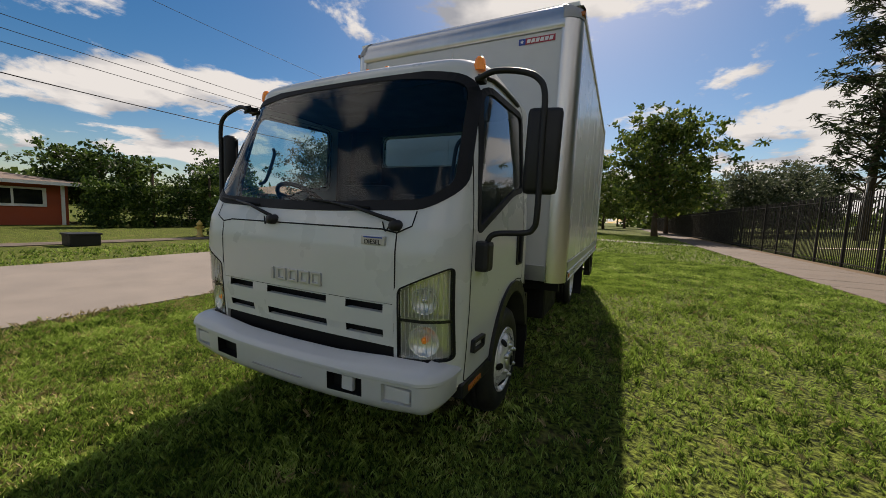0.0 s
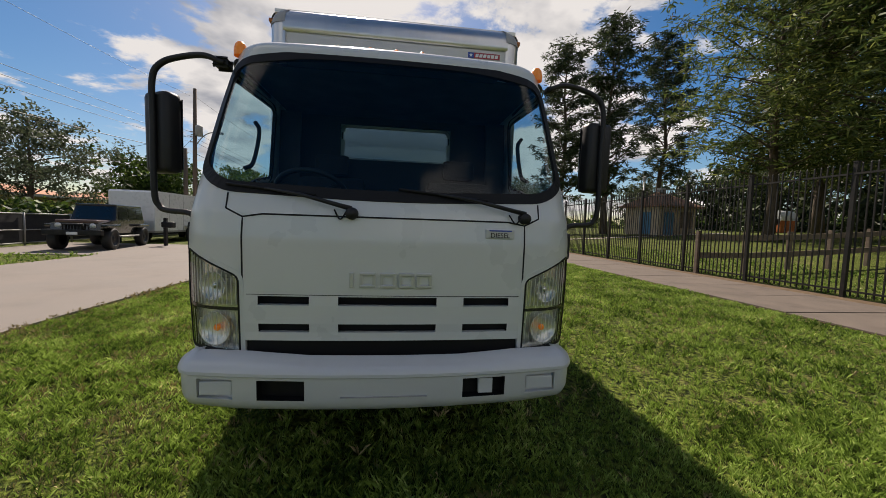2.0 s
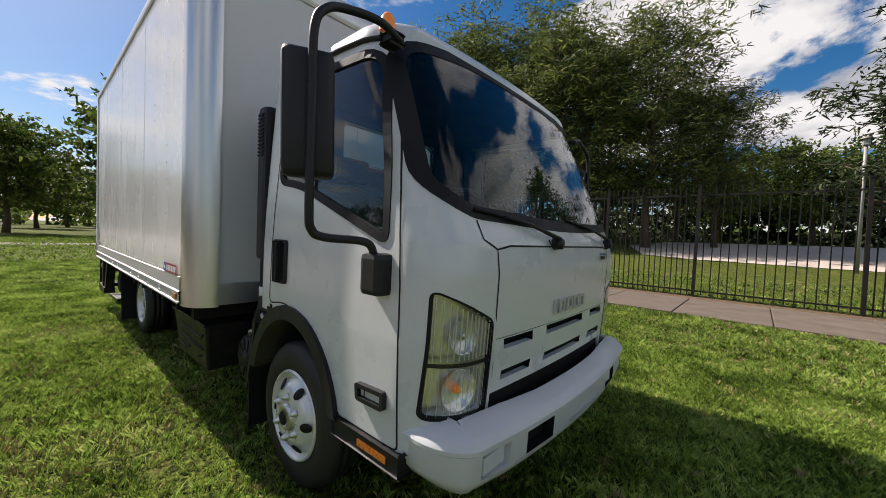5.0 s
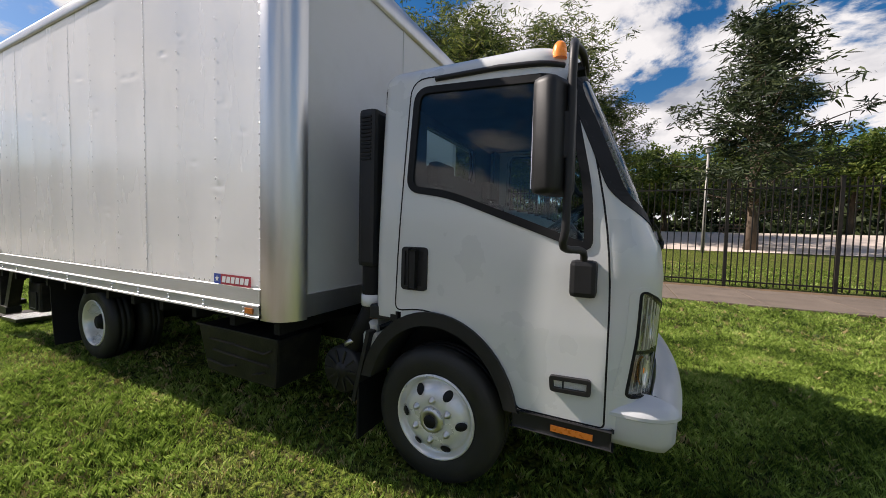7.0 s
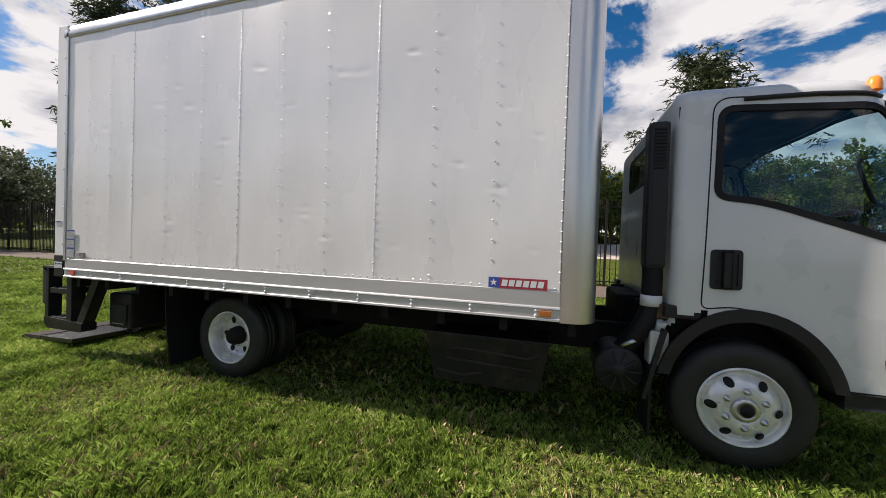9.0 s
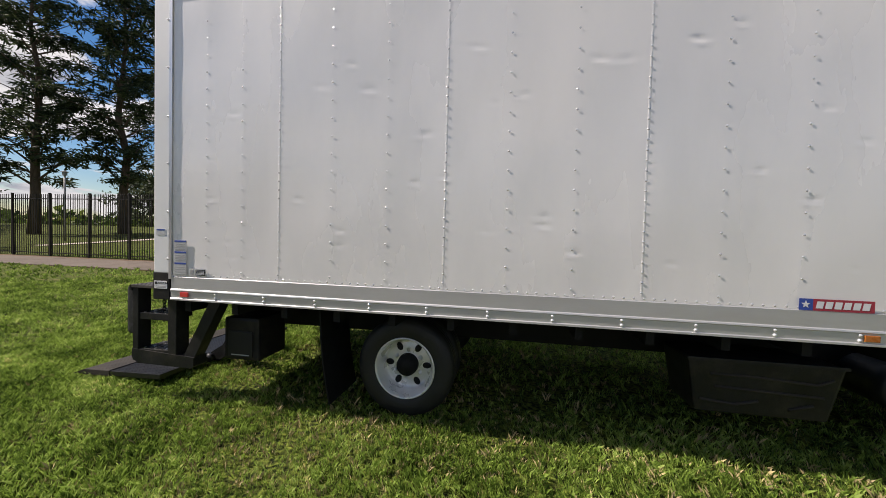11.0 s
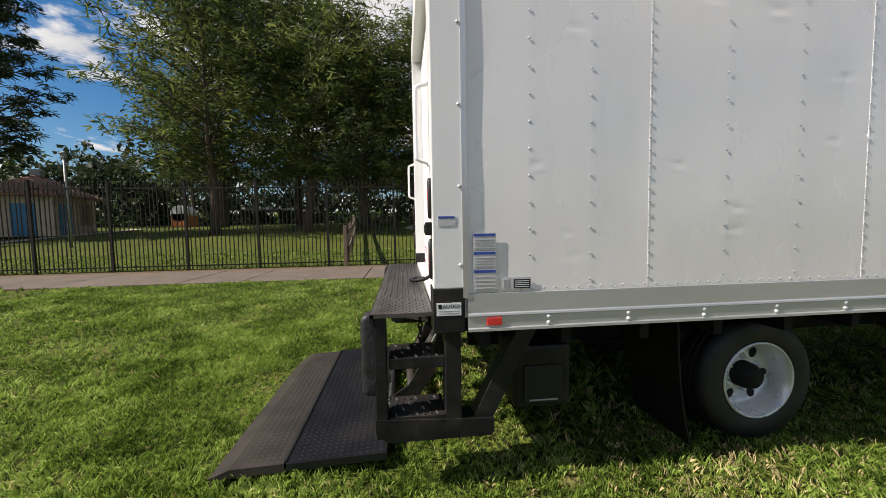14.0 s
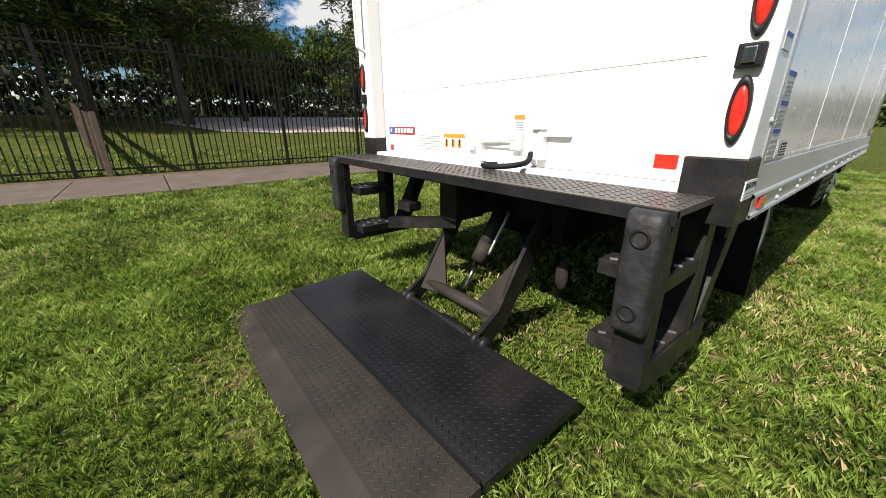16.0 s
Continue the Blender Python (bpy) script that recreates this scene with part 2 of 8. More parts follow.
def add_box(bm, x0, x1, y0, y1, z0, z1, m=None, bevel=0.0):
    r = bmesh.ops.create_cube(bm, size=1.0)
    vs = r["verts"]
    for v in vs:
        v.co = Vector(((x0 + x1) / 2 + v.co.x * (x1 - x0), (y0 + y1) / 2 + v.co.y * (y1 - y0), (z0 + z1) / 2 + v.co.z * (z1 - z0)))
    if bevel:
        es = list({e for v in vs for e in v.link_edges})
        g = bmesh.ops.bevel(bm, geom=es, offset=bevel, segments=2, affect='EDGES', profile=0.6)
        vs = list({v for f in g["faces"] for v in f.verts} | {v for v in vs if v.is_valid})
    if m is not None:
        bmesh.ops.transform(bm, matrix=m, verts=[v for v in vs if v.is_valid])
    return [v for v in vs if v.is_valid]


def box(x0, x1, y0, y1, z0, z1, bevel=0.0, m=None):
    bm = bmesh.new()
    add_box(bm, min(x0, x1), max(x0, x1), min(y0, y1), max(y0, y1), min(z0, z1), max(z0, z1), m, bevel)
    return bm


def tube(bm, pts, radius, n=10, caps=True):
    """A round bar along pts; radius may be a list."""
    pts = [Vector(p) for p in pts]
    rad = radius if isinstance(radius, (list, tuple)) else [radius] * len(pts)
    rings, up = [], None
    for i, p in enumerate(pts):
        d = (pts[min(i + 1, len(pts) - 1)] - pts[max(i - 1, 0)]).normalized()
        if up is None:
            up = d.orthogonal().normalized()
        up = (up - d * up.dot(d)).normalized()
        side = d.cross(up)
        rings.append([bm.verts.new(p + rad[i] * (math.cos(2 * math.pi * k / n) * up + math.sin(2 * math.pi * k / n) * side)) for k in range(n)])
    for a, b in zip(rings, rings[1:]):
        for k in range(n):
            f = bm.faces.new((a[k], a[(k + 1) % n], b[(k + 1) % n], b[k]))
            f.smooth = True
    if caps:
        bm.faces.new(rings[0][::-1])
        bm.faces.new(rings[-1])
    return bm


def bar(a, b, w, h, bm=None):
    """A square bar from a to b, w across and h high."""
    bm = bm or bmesh.new()
    a, b = Vector(a), Vector(b)
    d = b - a
    q = d.to_track_quat('Y', 'Z').to_matrix().to_4x4()
    add_box(bm, -w / 2, w / 2, 0, d.length, -h / 2, h / 2, Matrix.Translation(a) @ q)
    return bm


def lathe(bm, profile, n=32, m=None):
    """Turns (radius, along) pairs round the x axis; the profile runs from the outside to the inside."""
    rings = []
    for r, a in profile:
        if r < 1e-5:
            rings.append([bm.verts.new((a, 0, 0))])
        else:
            rings.append([bm.verts.new((a, r * math.cos(2 * math.pi * k / n), r * math.sin(2 * math.pi * k / n))) for k in range(n)])
    made = [v for r in rings for v in r]
    for a, b in zip(rings, rings[1:]):
        for k in range(n):
            if len(a) == 1 and len(b) == 1:
                continue
            if len(a) == 1:
                f = bm.faces.new((a[0], b[(k + 1) % n], b[k]))
            elif len(b) == 1:
                f = bm.faces.new((a[k], a[(k + 1) % n], b[0]))
            else:
                f = bm.faces.new((a[k], a[(k + 1) % n], b[(k + 1) % n], b[k]))
            f.smooth = True
    if m is not None:
        bmesh.ops.transform(bm, matrix=m, verts=made)
    return bm


def smooth_path(pts, steps=6):
    """Catmull-Rom points through pts."""
    P = [Vector(p) for p in pts]
    P = [2 * P[0] - P[1]] + P + [2 * P[-1] - P[-2]]
    out = []
    for i in range(1, len(P) - 2):
        for k in range(steps):
            t = k / steps
            a, b, c, d = P[i - 1], P[i], P[i + 1], P[i + 2]
            out.append(0.5 * ((2 * b) + (c - a) * t + (2 * a - 5 * b + 4 * c - d) * t * t + (3 * b - a - 3 * c + d) * t ** 3))
    return out + [P[-2]]


def text_ob(name, body, size, m, material, parent, extrude=0.001):
    cu = bpy.data.curves.new(name, 'FONT')
    cu.body, cu.size, cu.extrude = body, size, extrude
    cu.align_x, cu.align_y = 'CENTER', 'CENTER'
    cu.materials.append(material)
    ob = new(name, cu)
    ob.parent = parent
    ob.matrix_local = m
    return ob
# ---- ground, road, pavement ----
def ground_mat():
    m = bpy.data.materials.new("lawn_soil_blade_shade")
    m.use_nodes = True
    nt = m.node_tree
    N, L = nt.nodes.new, nt.links.new
    b = nt.nodes["Principled BSDF"]
    b.inputs["Roughness"].default_value = 0.95
    b.inputs["Specular IOR Level"].default_value = 0.1
    geo = N("ShaderNodeNewGeometry")
    n1 = N("ShaderNodeTexNoise"); n1.inputs["Scale"].default_value, n1.inputs["Detail"].default_value = 0.55, 6
    n2 = N("ShaderNodeTexNoise"); n2.inputs["Scale"].default_value, n2.inputs["Detail"].default_value = 28, 8
    n3 = N("ShaderNodeTexNoise"); n3.inputs["Scale"].default_value, n3.inputs["Detail"].default_value = 2.2, 7
    for n in (n1, n2, n3):
        L(geo.outputs["Position"], n.inputs["Vector"])
    # fine dark mottling paints the shade between blades into the soil colour
    r1 = N("ShaderNodeValToRGB")
    e = r1.color_ramp.elements
    e[0].position, e[0].color = 0.38, (0.014, 0.020, 0.006, 1)
    e[1].position, e[1].color = 0.68, (0.185, 0.225, 0.040, 1)
    L(n2.outputs[0], r1.inputs[0])
    r2 = N("ShaderNodeMapRange"); r2.interpolation_type = 'SMOOTHSTEP'
    r2.inputs["From Min"].default_value, r2.inputs["From Max"].default_value, r2.inputs["To Max"].default_value = 0.57, 0.72, 0.75
    L(n3.outputs[0], r2.inputs[0])
    mx = N("ShaderNodeMixRGB"); mx.inputs[2].default_value = (0.20, 0.155, 0.075, 1)
    L(r2.outputs[0], mx.inputs[0]); L(r1.outputs[0], mx.inputs[1])
    m2 = N("ShaderNodeMixRGB"); m2.blend_type = 'MULTIPLY'; m2.inputs[0].default_value = 0.5
    r3 = N("ShaderNodeValToRGB")
    r3.color_ramp.elements[0].position, r3.color_ramp.elements[0].color = 0.3, (0.62, 0.66, 0.5, 1)
    r3.color_ramp.elements[1].position, r3.color_ramp.elements[1].color = 0.7, (1.0, 1.0, 0.85, 1)
    L(n1.outputs[0], r3.inputs[0]); L(mx.outputs[0], m2.inputs[1]); L(r3.outputs[0], m2.inputs[2])
    L(m2.outputs[0], b.inputs["Base Color"])
    bp = N("ShaderNodeBump"); bp.inputs["Strength"].default_value, bp.inputs["Distance"].default_value = 0.9, 0.05
    L(n2.outputs[0], bp.inputs["Height"]); L(bp.outputs[0], b.inputs["Normal"])
    return m


M_LAWN = ground_mat()
M_ROAD = mat("worn_pale_asphalt", (0.215, 0.186, 0.162), 0.9, var=0.10, scale=1.2, bump=0.4, bscale=90, spec=0.2, dirt=(0.15, 0.13, 0.11), dirt_amount=0.45, dirt_scale=0.8)
M_SLAB = mat("weathered_concrete", (0.140, 0.112, 0.090), 0.9, var=0.12, scale=2.5, bump=0.35, bscale=110, spec=0.2, dirt=(0.070, 0.056, 0.045), dirt_amount=0.5, dirt_scale=1.3, each=0.07)
M_PATH = mat("pale_park_road", (0.52, 0.44, 0.38), 0.9, var=0.08, scale=1.5, bump=0.2, bscale=60, spec=0.2, dirt=(0.34, 0.29, 0.24), dirt_amount=0.35, dirt_scale=0.7)
M_DIRT = mat("bare_soil_edge", (0.13, 0.09, 0.055), 0.95, var=0.3, scale=7, bump=0.5, bscale=40, spec=0.1)


def sheet(name, outline, z, material, label, thick=0.25, step=None, category="", kind="structure"):
    b = bmesh.new()
    top = [b.verts.new((x, y, z)) for x, y in outline]
    low = [b.verts.new((x, y, z - thick)) for x, y in outline]
    b.faces.new(top)
    for i in range(len(outline)):
        b.faces.new((top[i], low[i], low[(i + 1) % len(outline)], top[(i + 1) % len(outline)]))
    ob = mesh_ob(name, b, material)
    return tagged(ob, label, category or name, kind=kind)


def wavy(x, y0, y1, amp, step=1.0, seed=1.0, slant=0.0):
    n = int((y1 - y0) / step)
    return [(x + slant * max(0.0, y0 + k * step - 4.0) + amp * noise.noise((0.35 * (y0 + k * step), seed, 3.3)) + amp * 0.5 * noise.noise((1.7 * (y0 + k * step), seed, 8.3)), y0 + k * step) for k in range(n + 1)]


def rise(x):
    """The park lawn climbs gently behind the fence and falls again far off."""
    u = min(1.0, max(0.0, (x - 11.5) / 30.0))
    d = min(1.0, max(0.0, (x - 80.0) / 60.0))
    return 1.9 * (0.5 * u + 0.5 * u * u * (3 - 2 * u)) * (1 - d * d * (3 - 2 * d))


b = bmesh.new()
gx = [-900, -300, -120] + list(np.linspace(-60, 80, 57)) + [130, 300, 900]
gy = [-900, -300, -100] + list(np.linspace(-40, 120, 65)) + [180, 400, 900]
vv = [[b.verts.new((x, y, 0.012 * noise.noise((x * 0.3, y * 0.3, 1.0)) * (1 if abs(x) < 200 and abs(y) < 200 else 0) - 0.006 + rise(x))) for y in gy] for x in gx]
for i in range(len(gx) - 1):
    for j in range(len(gy) - 1):
        b.faces.new((vv[i][j], vv[i + 1][j], vv[i + 1][j + 1], vv[i][j + 1])).smooth = True
ground = tagged(mesh_ob("ground", b, M_LAWN), "uneven green lawn with dry brown patches", "ground", kind="structure")
road = sheet("road", wavy(-4.15, -120, 260, 0.10, 0.8, 2.0, -0.030) + list(reversed(wavy(-9.30, -120, 260, 0.12, 0.8, 5.0, -0.030))), 0.020, M_ROAD, "pale worn asphalt street with soft edges", 0.2)
sheet("driveway", [(-4.0, 27.0), (6.55, 27.3), (6.55, 29.8), (-4.0, 29.5)], 0.024, M_ROAD, "pale driveway across the verge", 0.2)
sheet("driveway", [(-9.5, 9.9), (-13.6, 9.4), (-14.6, 15.2), (-9.5, 15.6)], 0.016, M_ROAD, "pale concrete driveway beside the street", 0.2)


def draped(name, across, z, material, label):
    """A strip that lies on the sloping lawn: pairs of edge points, cut into narrow bands."""
    b = bmesh.new()
    rows = []
    for (xa, ya), (xb, yb_) in across:
        rows.append([b.verts.new((xa + (xb - xa) * k / 10, ya + (yb_ - ya) * k / 10, z + rise(xa + (xb - xa) * k / 10))) for k in range(11)])
    for ra, rb in zip(rows, rows[1:]):
        for k in range(10):
            b.faces.new((ra[k], ra[k + 1], rb[k + 1], rb[k])).smooth = True
    return tagged(mesh_ob(name, b, material), label, name, kind="structure")


draped("park_road", [((23.5, 3.6), (30.0, 6.0)), ((22.4, 1.0), (36.0, 4.4)), ((21.8, -6.0), (38.5, -6.0)), ((22.5, -30.0), (39.0, -30.0)), ((26.0, -70.0), (40.0, -70.0))], 0.03, M_PATH, "pale curved road inside the park")
draped("footpath", [((15, 33.2), (15, 34.3)), ((21, 32.3), (21, 33.5)), ((27.5, 31.35), (27.5, 32.6)), ((34, 30.4), (34, 31.6))], 0.03, M_PATH, "narrow pale path in the park")
sheet("footpath", [(-14.6, -30), (-13.7, -30), (-13.7, 8.6), (-14.6, 8.6)], 0.022, M_SLAB, "narrow concrete walk across the front lawns", 0.2)
soil = sheet("soil_strip", wavy(9.28, -40, 120, 0.05, 0.7, 4.0) + list(reversed(wavy(9.98, -40, 120, 0.07, 0.7, 7.0))), 0.012, M_DIRT, "strip of bare soil under the fence", 0.1)
pavement = sheet("pavement", [(6.58, -42), (9.28, -42), (9.28, 120), (6.58, 120)], 0.010, M_DIRT, "concrete slab footpath beside the fence", 0.2)
# ---- the box truck: front axle at y = 0, nose towards -y, right side at -x ----
truck = thing("box_truck", "white cab-over box truck with aluminium cargo box parked on grass", "truck")

CAB_REAR, BOW, CR = 0.40, 0.045, 0.20


def interp(table, z):
    zs = [a for a, _ in table]
    return float(np.interp(z, zs, [b for _, b in table]))


WIDTH = [(0.50, 0.975), (0.95, 0.985), (1.25, 0.982), (1.45, 0.974), (1.80, 0.952), (2.10, 0.930), (2.35, 0.91)]
FRONT = [(0.50, -1.030), (0.70, -1.055), (0.98, -1.075), (1.22, -1.083), (1.34, -1.068), (1.42, -1.030), (1.62, -0.950), (1.90, -0.835), (2.20, -0.700), (2.40, -0.61)]


def front_y(x, z):
    w, f = interp(WIDTH, z), interp(FRONT, z)
    y = f + BOW * (x / w) ** 2
    over = abs(x) - (w - CR)
    if over > 0:
        y += CR - math.sqrt(max(0.0, CR * CR - min(over, CR) ** 2))
    return y


def side_x(y, z):
    w, f = interp(WIDTH, z), interp(FRONT, z) + BOW
    t = CR - (y - f)
    return w if t <= 0 else w - CR + math.sqrt(max(0.0, CR * CR - min(t, CR) ** 2))


def front_point(x, z, out=0.0):
    e = 0.004
    p = Vector((x, front_y(x, z), z))
    if not out:
        return p
    du = Vector((2 * e, front_y(x + e, z) - front_y(x - e, z), 0))
    dv = Vector((0, front_y(x, z + e) - front_y(x, z - e), 2 * e))
    return p + du.cross(dv).normalized() * out


def side_point(s, y, z, out=0.0):
    """s is -1 for the right side and 1 for the left."""
    return Vector((s * (side_x(y, z) + out), y, z))


def rounded(poly, r=0.06, n=5):
    """A closed outline with its corners rounded."""
    P = [Vector((*p, 0)) if len(p) == 2 else Vector((p[0], p[1], 0)) for p in poly]
    R = [p[2] if len(p) > 2 else r for p in poly]
    out = []
    for i, p in enumerate(P):
        a, b = P[i - 1], P[(i + 1) % len(P)]
        da, db = (a - p), (b - p)
        k = min(R[i], da.length * 0.45, db.length * 0.45)
        s, e = p + da.normalized() * k, p + db.normalized() * k
        for j in range(n + 1):
            t = j / n
            q = (1 - t) ** 2 * s + 2 * t * (1 - t) * p + t * t * e
            out.append((q.x, q.y))
    dense = []
    for i, p in enumerate(out):
        q = out[(i + 1) % len(out)]
        k = max(1, int(math.hypot(q[0] - p[0], q[1] - p[1]) / 0.05))
        dense += [(p[0] + (q[0] - p[0]) * j / k, p[1] + (q[1] - p[1]) * j / k) for j in range(k)]
    return dense


def inside(poly, x, y):
    hit = False
    for (x0, y0), (x1, y1) in zip(poly, poly[1:] + poly[:1]):
        if (y0 > y) != (y1 > y) and x < x0 + (y - y0) * (x1 - x0) / (y1 - y0):
            hit = not hit
    return hit


def grown(poly, d):
    """The outline moved outward by d (inward where d is negative)."""
    n = len(poly)
    area = sum(a[0] * b[1] - b[0] * a[1] for a, b in zip(poly, poly[1:] + poly[:1]))
    s = 1 if area > 0 else -1
    out = []
    for i in range(n):
        a, b = poly[i - 2], poly[(i + 2) % n]
        tx, ty = b[0] - a[0], b[1] - a[1]
        l = math.hypot(tx, ty) or 1
        out.append((poly[i][0] + s * d * ty / l, poly[i][1] - s * d * tx / l))
    return out


def patch(poly, place, out, rings=9):
    """Fills an outline with a smooth patch that lies on a curved surface."""
    bm = bmesh.new()
    cx, cy = sum(p[0] for p in poly) / len(poly), sum(p[1] for p in poly) / len(poly)
    last = None
    for k in range(rings):
        t = 1 - k / rings
        ring = [bm.verts.new(place(cx + (x - cx) * t, cy + (y - cy) * t, out)) for x, y in poly]
        if last:
            for i in range(len(ring)):
                bm.faces.new((last[i], last[(i + 1) % len(ring)], ring[(i + 1) % len(ring)], ring[i])).smooth = True
        last = ring
    c = bm.verts.new(place(cx, cy, out))
    for i in range(len(last)):
        bm.faces.new((last[i], last[(i + 1) % len(last)], c)).smooth = True
    return bm


def band(outer, inner, place, out, drop=0.012):
    """A raised rim between two outlines, with edges that go down to the surface."""
    bm = bmesh.new()
    rows = [[bm.verts.new(place(x, y, o)) for x, y in poly] for poly, o in ((outer, -drop), (outer, out), (inner, out), (inner, -drop))]
    n = len(outer)
    for a, b in zip(rows, rows[1:]):
        for i in range(n):
            bm.faces.new((a[i], a[(i + 1) % n], b[(i + 1) % n], b[i]))
    return bm


def seam(points, place, width=0.008, out=0.0015):
    """A thin dark gap drawn along points of a surface."""
    bm = bmesh.new()
    P = []
    for a, b in zip(points, points[1:]):
        k = max(1, int(math.hypot(b[0] - a[0], b[1] - a[1]) / 0.03))
        P += [(a[0] + (b[0] - a[0]) * j / k, a[1] + (b[1] - a[1]) * j / k) for j in range(k)]
    P.append(points[-1])
    rows = []
    for i, p in enumerate(P):
        a, b = P[max(0, i - 1)], P[min(len(P) - 1, i + 1)]
        tx, ty = b[0] - a[0], b[1] - a[1]
        l = math.hypot(tx, ty) or 1
        nx, ny = -ty / l * width / 2, tx / l * width / 2
        rows.append((bm.verts.new(place(p[0] + nx, p[1] + ny, out)), bm.verts.new(place(p[0] - nx, p[1] - ny, out))))
    for a, b in zip(rows, rows[1:]):
        bm.faces.new((a[0], a[1], b[1], b[0]))
    return bm


# outlines: the windscreen in (x, z), side openings in (y, z)
SCREEN = rounded([(-0.945, 1.545, 0.14), (-0.80, 1.432, 0.2), (0, 1.400, 0.4), (0.80, 1.432, 0.2), (0.945, 1.545, 0.14), (0.90, 2.165, 0.12), (0.5, 2.240, 0.3), (-0.5, 2.240, 0.3), (-0.90, 2.165, 0.12)])
SIDEWIN = rounded([(0.185, 1.615, 0.07), (-0.06, 1.58, 0.15), (-0.755, 1.325, 0.05), (-0.745, 1.58, 0.25), (-0.625, 2.125, 0.12), (0.165, 2.165, 0.08)])
DOOR = rounded([(0.245, 0.945, 0.05), (0.05, 0.975, 0.25), (-0.30, 0.86, 0.3), (-0.46, 0.55, 0.02), (-0.842, 0.55, 0.02), (-0.842, 1.36, 0.3), (-0.66, 2.19, 0.14), (0.20, 2.225, 0.10)])
GRILLE = [(-0.662, 0.54), (0.662, 0.54), (0.662, 0.957), (-0.662, 0.957)]
LAMP = rounded([(0.684, 1.040, 0.03), (0.944, 1.168, 0.03), (0.950, 0.692, 0.03), (0.684, 0.668, 0.02)], 0.03)
REARWIN = rounded([(-0.46, 1.845, 0.07), (0.46, 1.845, 0.07), (0.46, 2.125, 0.07), (-0.46, 2.125, 0.07)])
LAMPR = [(-x, z) for x, z in LAMP]
ARCH_C, ARCH_A, ARCH_B = (0.0, 0.42), 0.445, 0.510


def cab_ring(z, shrink=0.0):
    """One level of the cab's outline, counted round from the right rear."""
    w, f = interp(WIDTH, z) - shrink, interp(FRONT, z) + shrink
    rear, pts = CAB_REAR - shrink * 0.6, []
    rc = 0.07
    y_end = f + BOW + CR
    pts += [(-w, rear - rc + (y_end - rear + rc) * i / 66) for i in range(66)]
    pts += [(-w + CR - CR * math.cos(a), f + BOW * ((w - CR + CR * math.cos(a)) / w) ** 2 + CR - CR * math.sin(a)) for a in (math.pi / 2 * i / 18 for i in range(18))]
    xs = [-(w - CR) + 2 * (w - CR) * i / 84 for i in range(85)]
    pts += [(x, f + BOW * (x / w) ** 2) for x in xs]
    pts += [(w - CR + CR * math.sin(a), f + BOW * ((w - CR + CR * math.sin(a)) / w) ** 2 + CR - CR * math.cos(a)) for a in (math.pi / 2 * (i + 1) / 18 for i in range(18))]
    pts += [(w, y_end + (rear - rc - y_end) * (i + 1) / 66) for i in range(66)]
    pts += [(w - rc + rc * math.cos(a), rear - rc + rc * math.sin(a)) for a in (math.pi / 2 * (i + 1) / 5 for i in range(5))]
    pts += [((w - rc) - 2 * (w - rc) * (i + 1) / 60, rear) for i in range(60)]
    pts += [(-w + rc - rc * math.sin(a), rear - rc + rc * math.cos(a)) for a in (math.pi / 2 * (i + 1) / 5 for i in range(4))]
    return pts


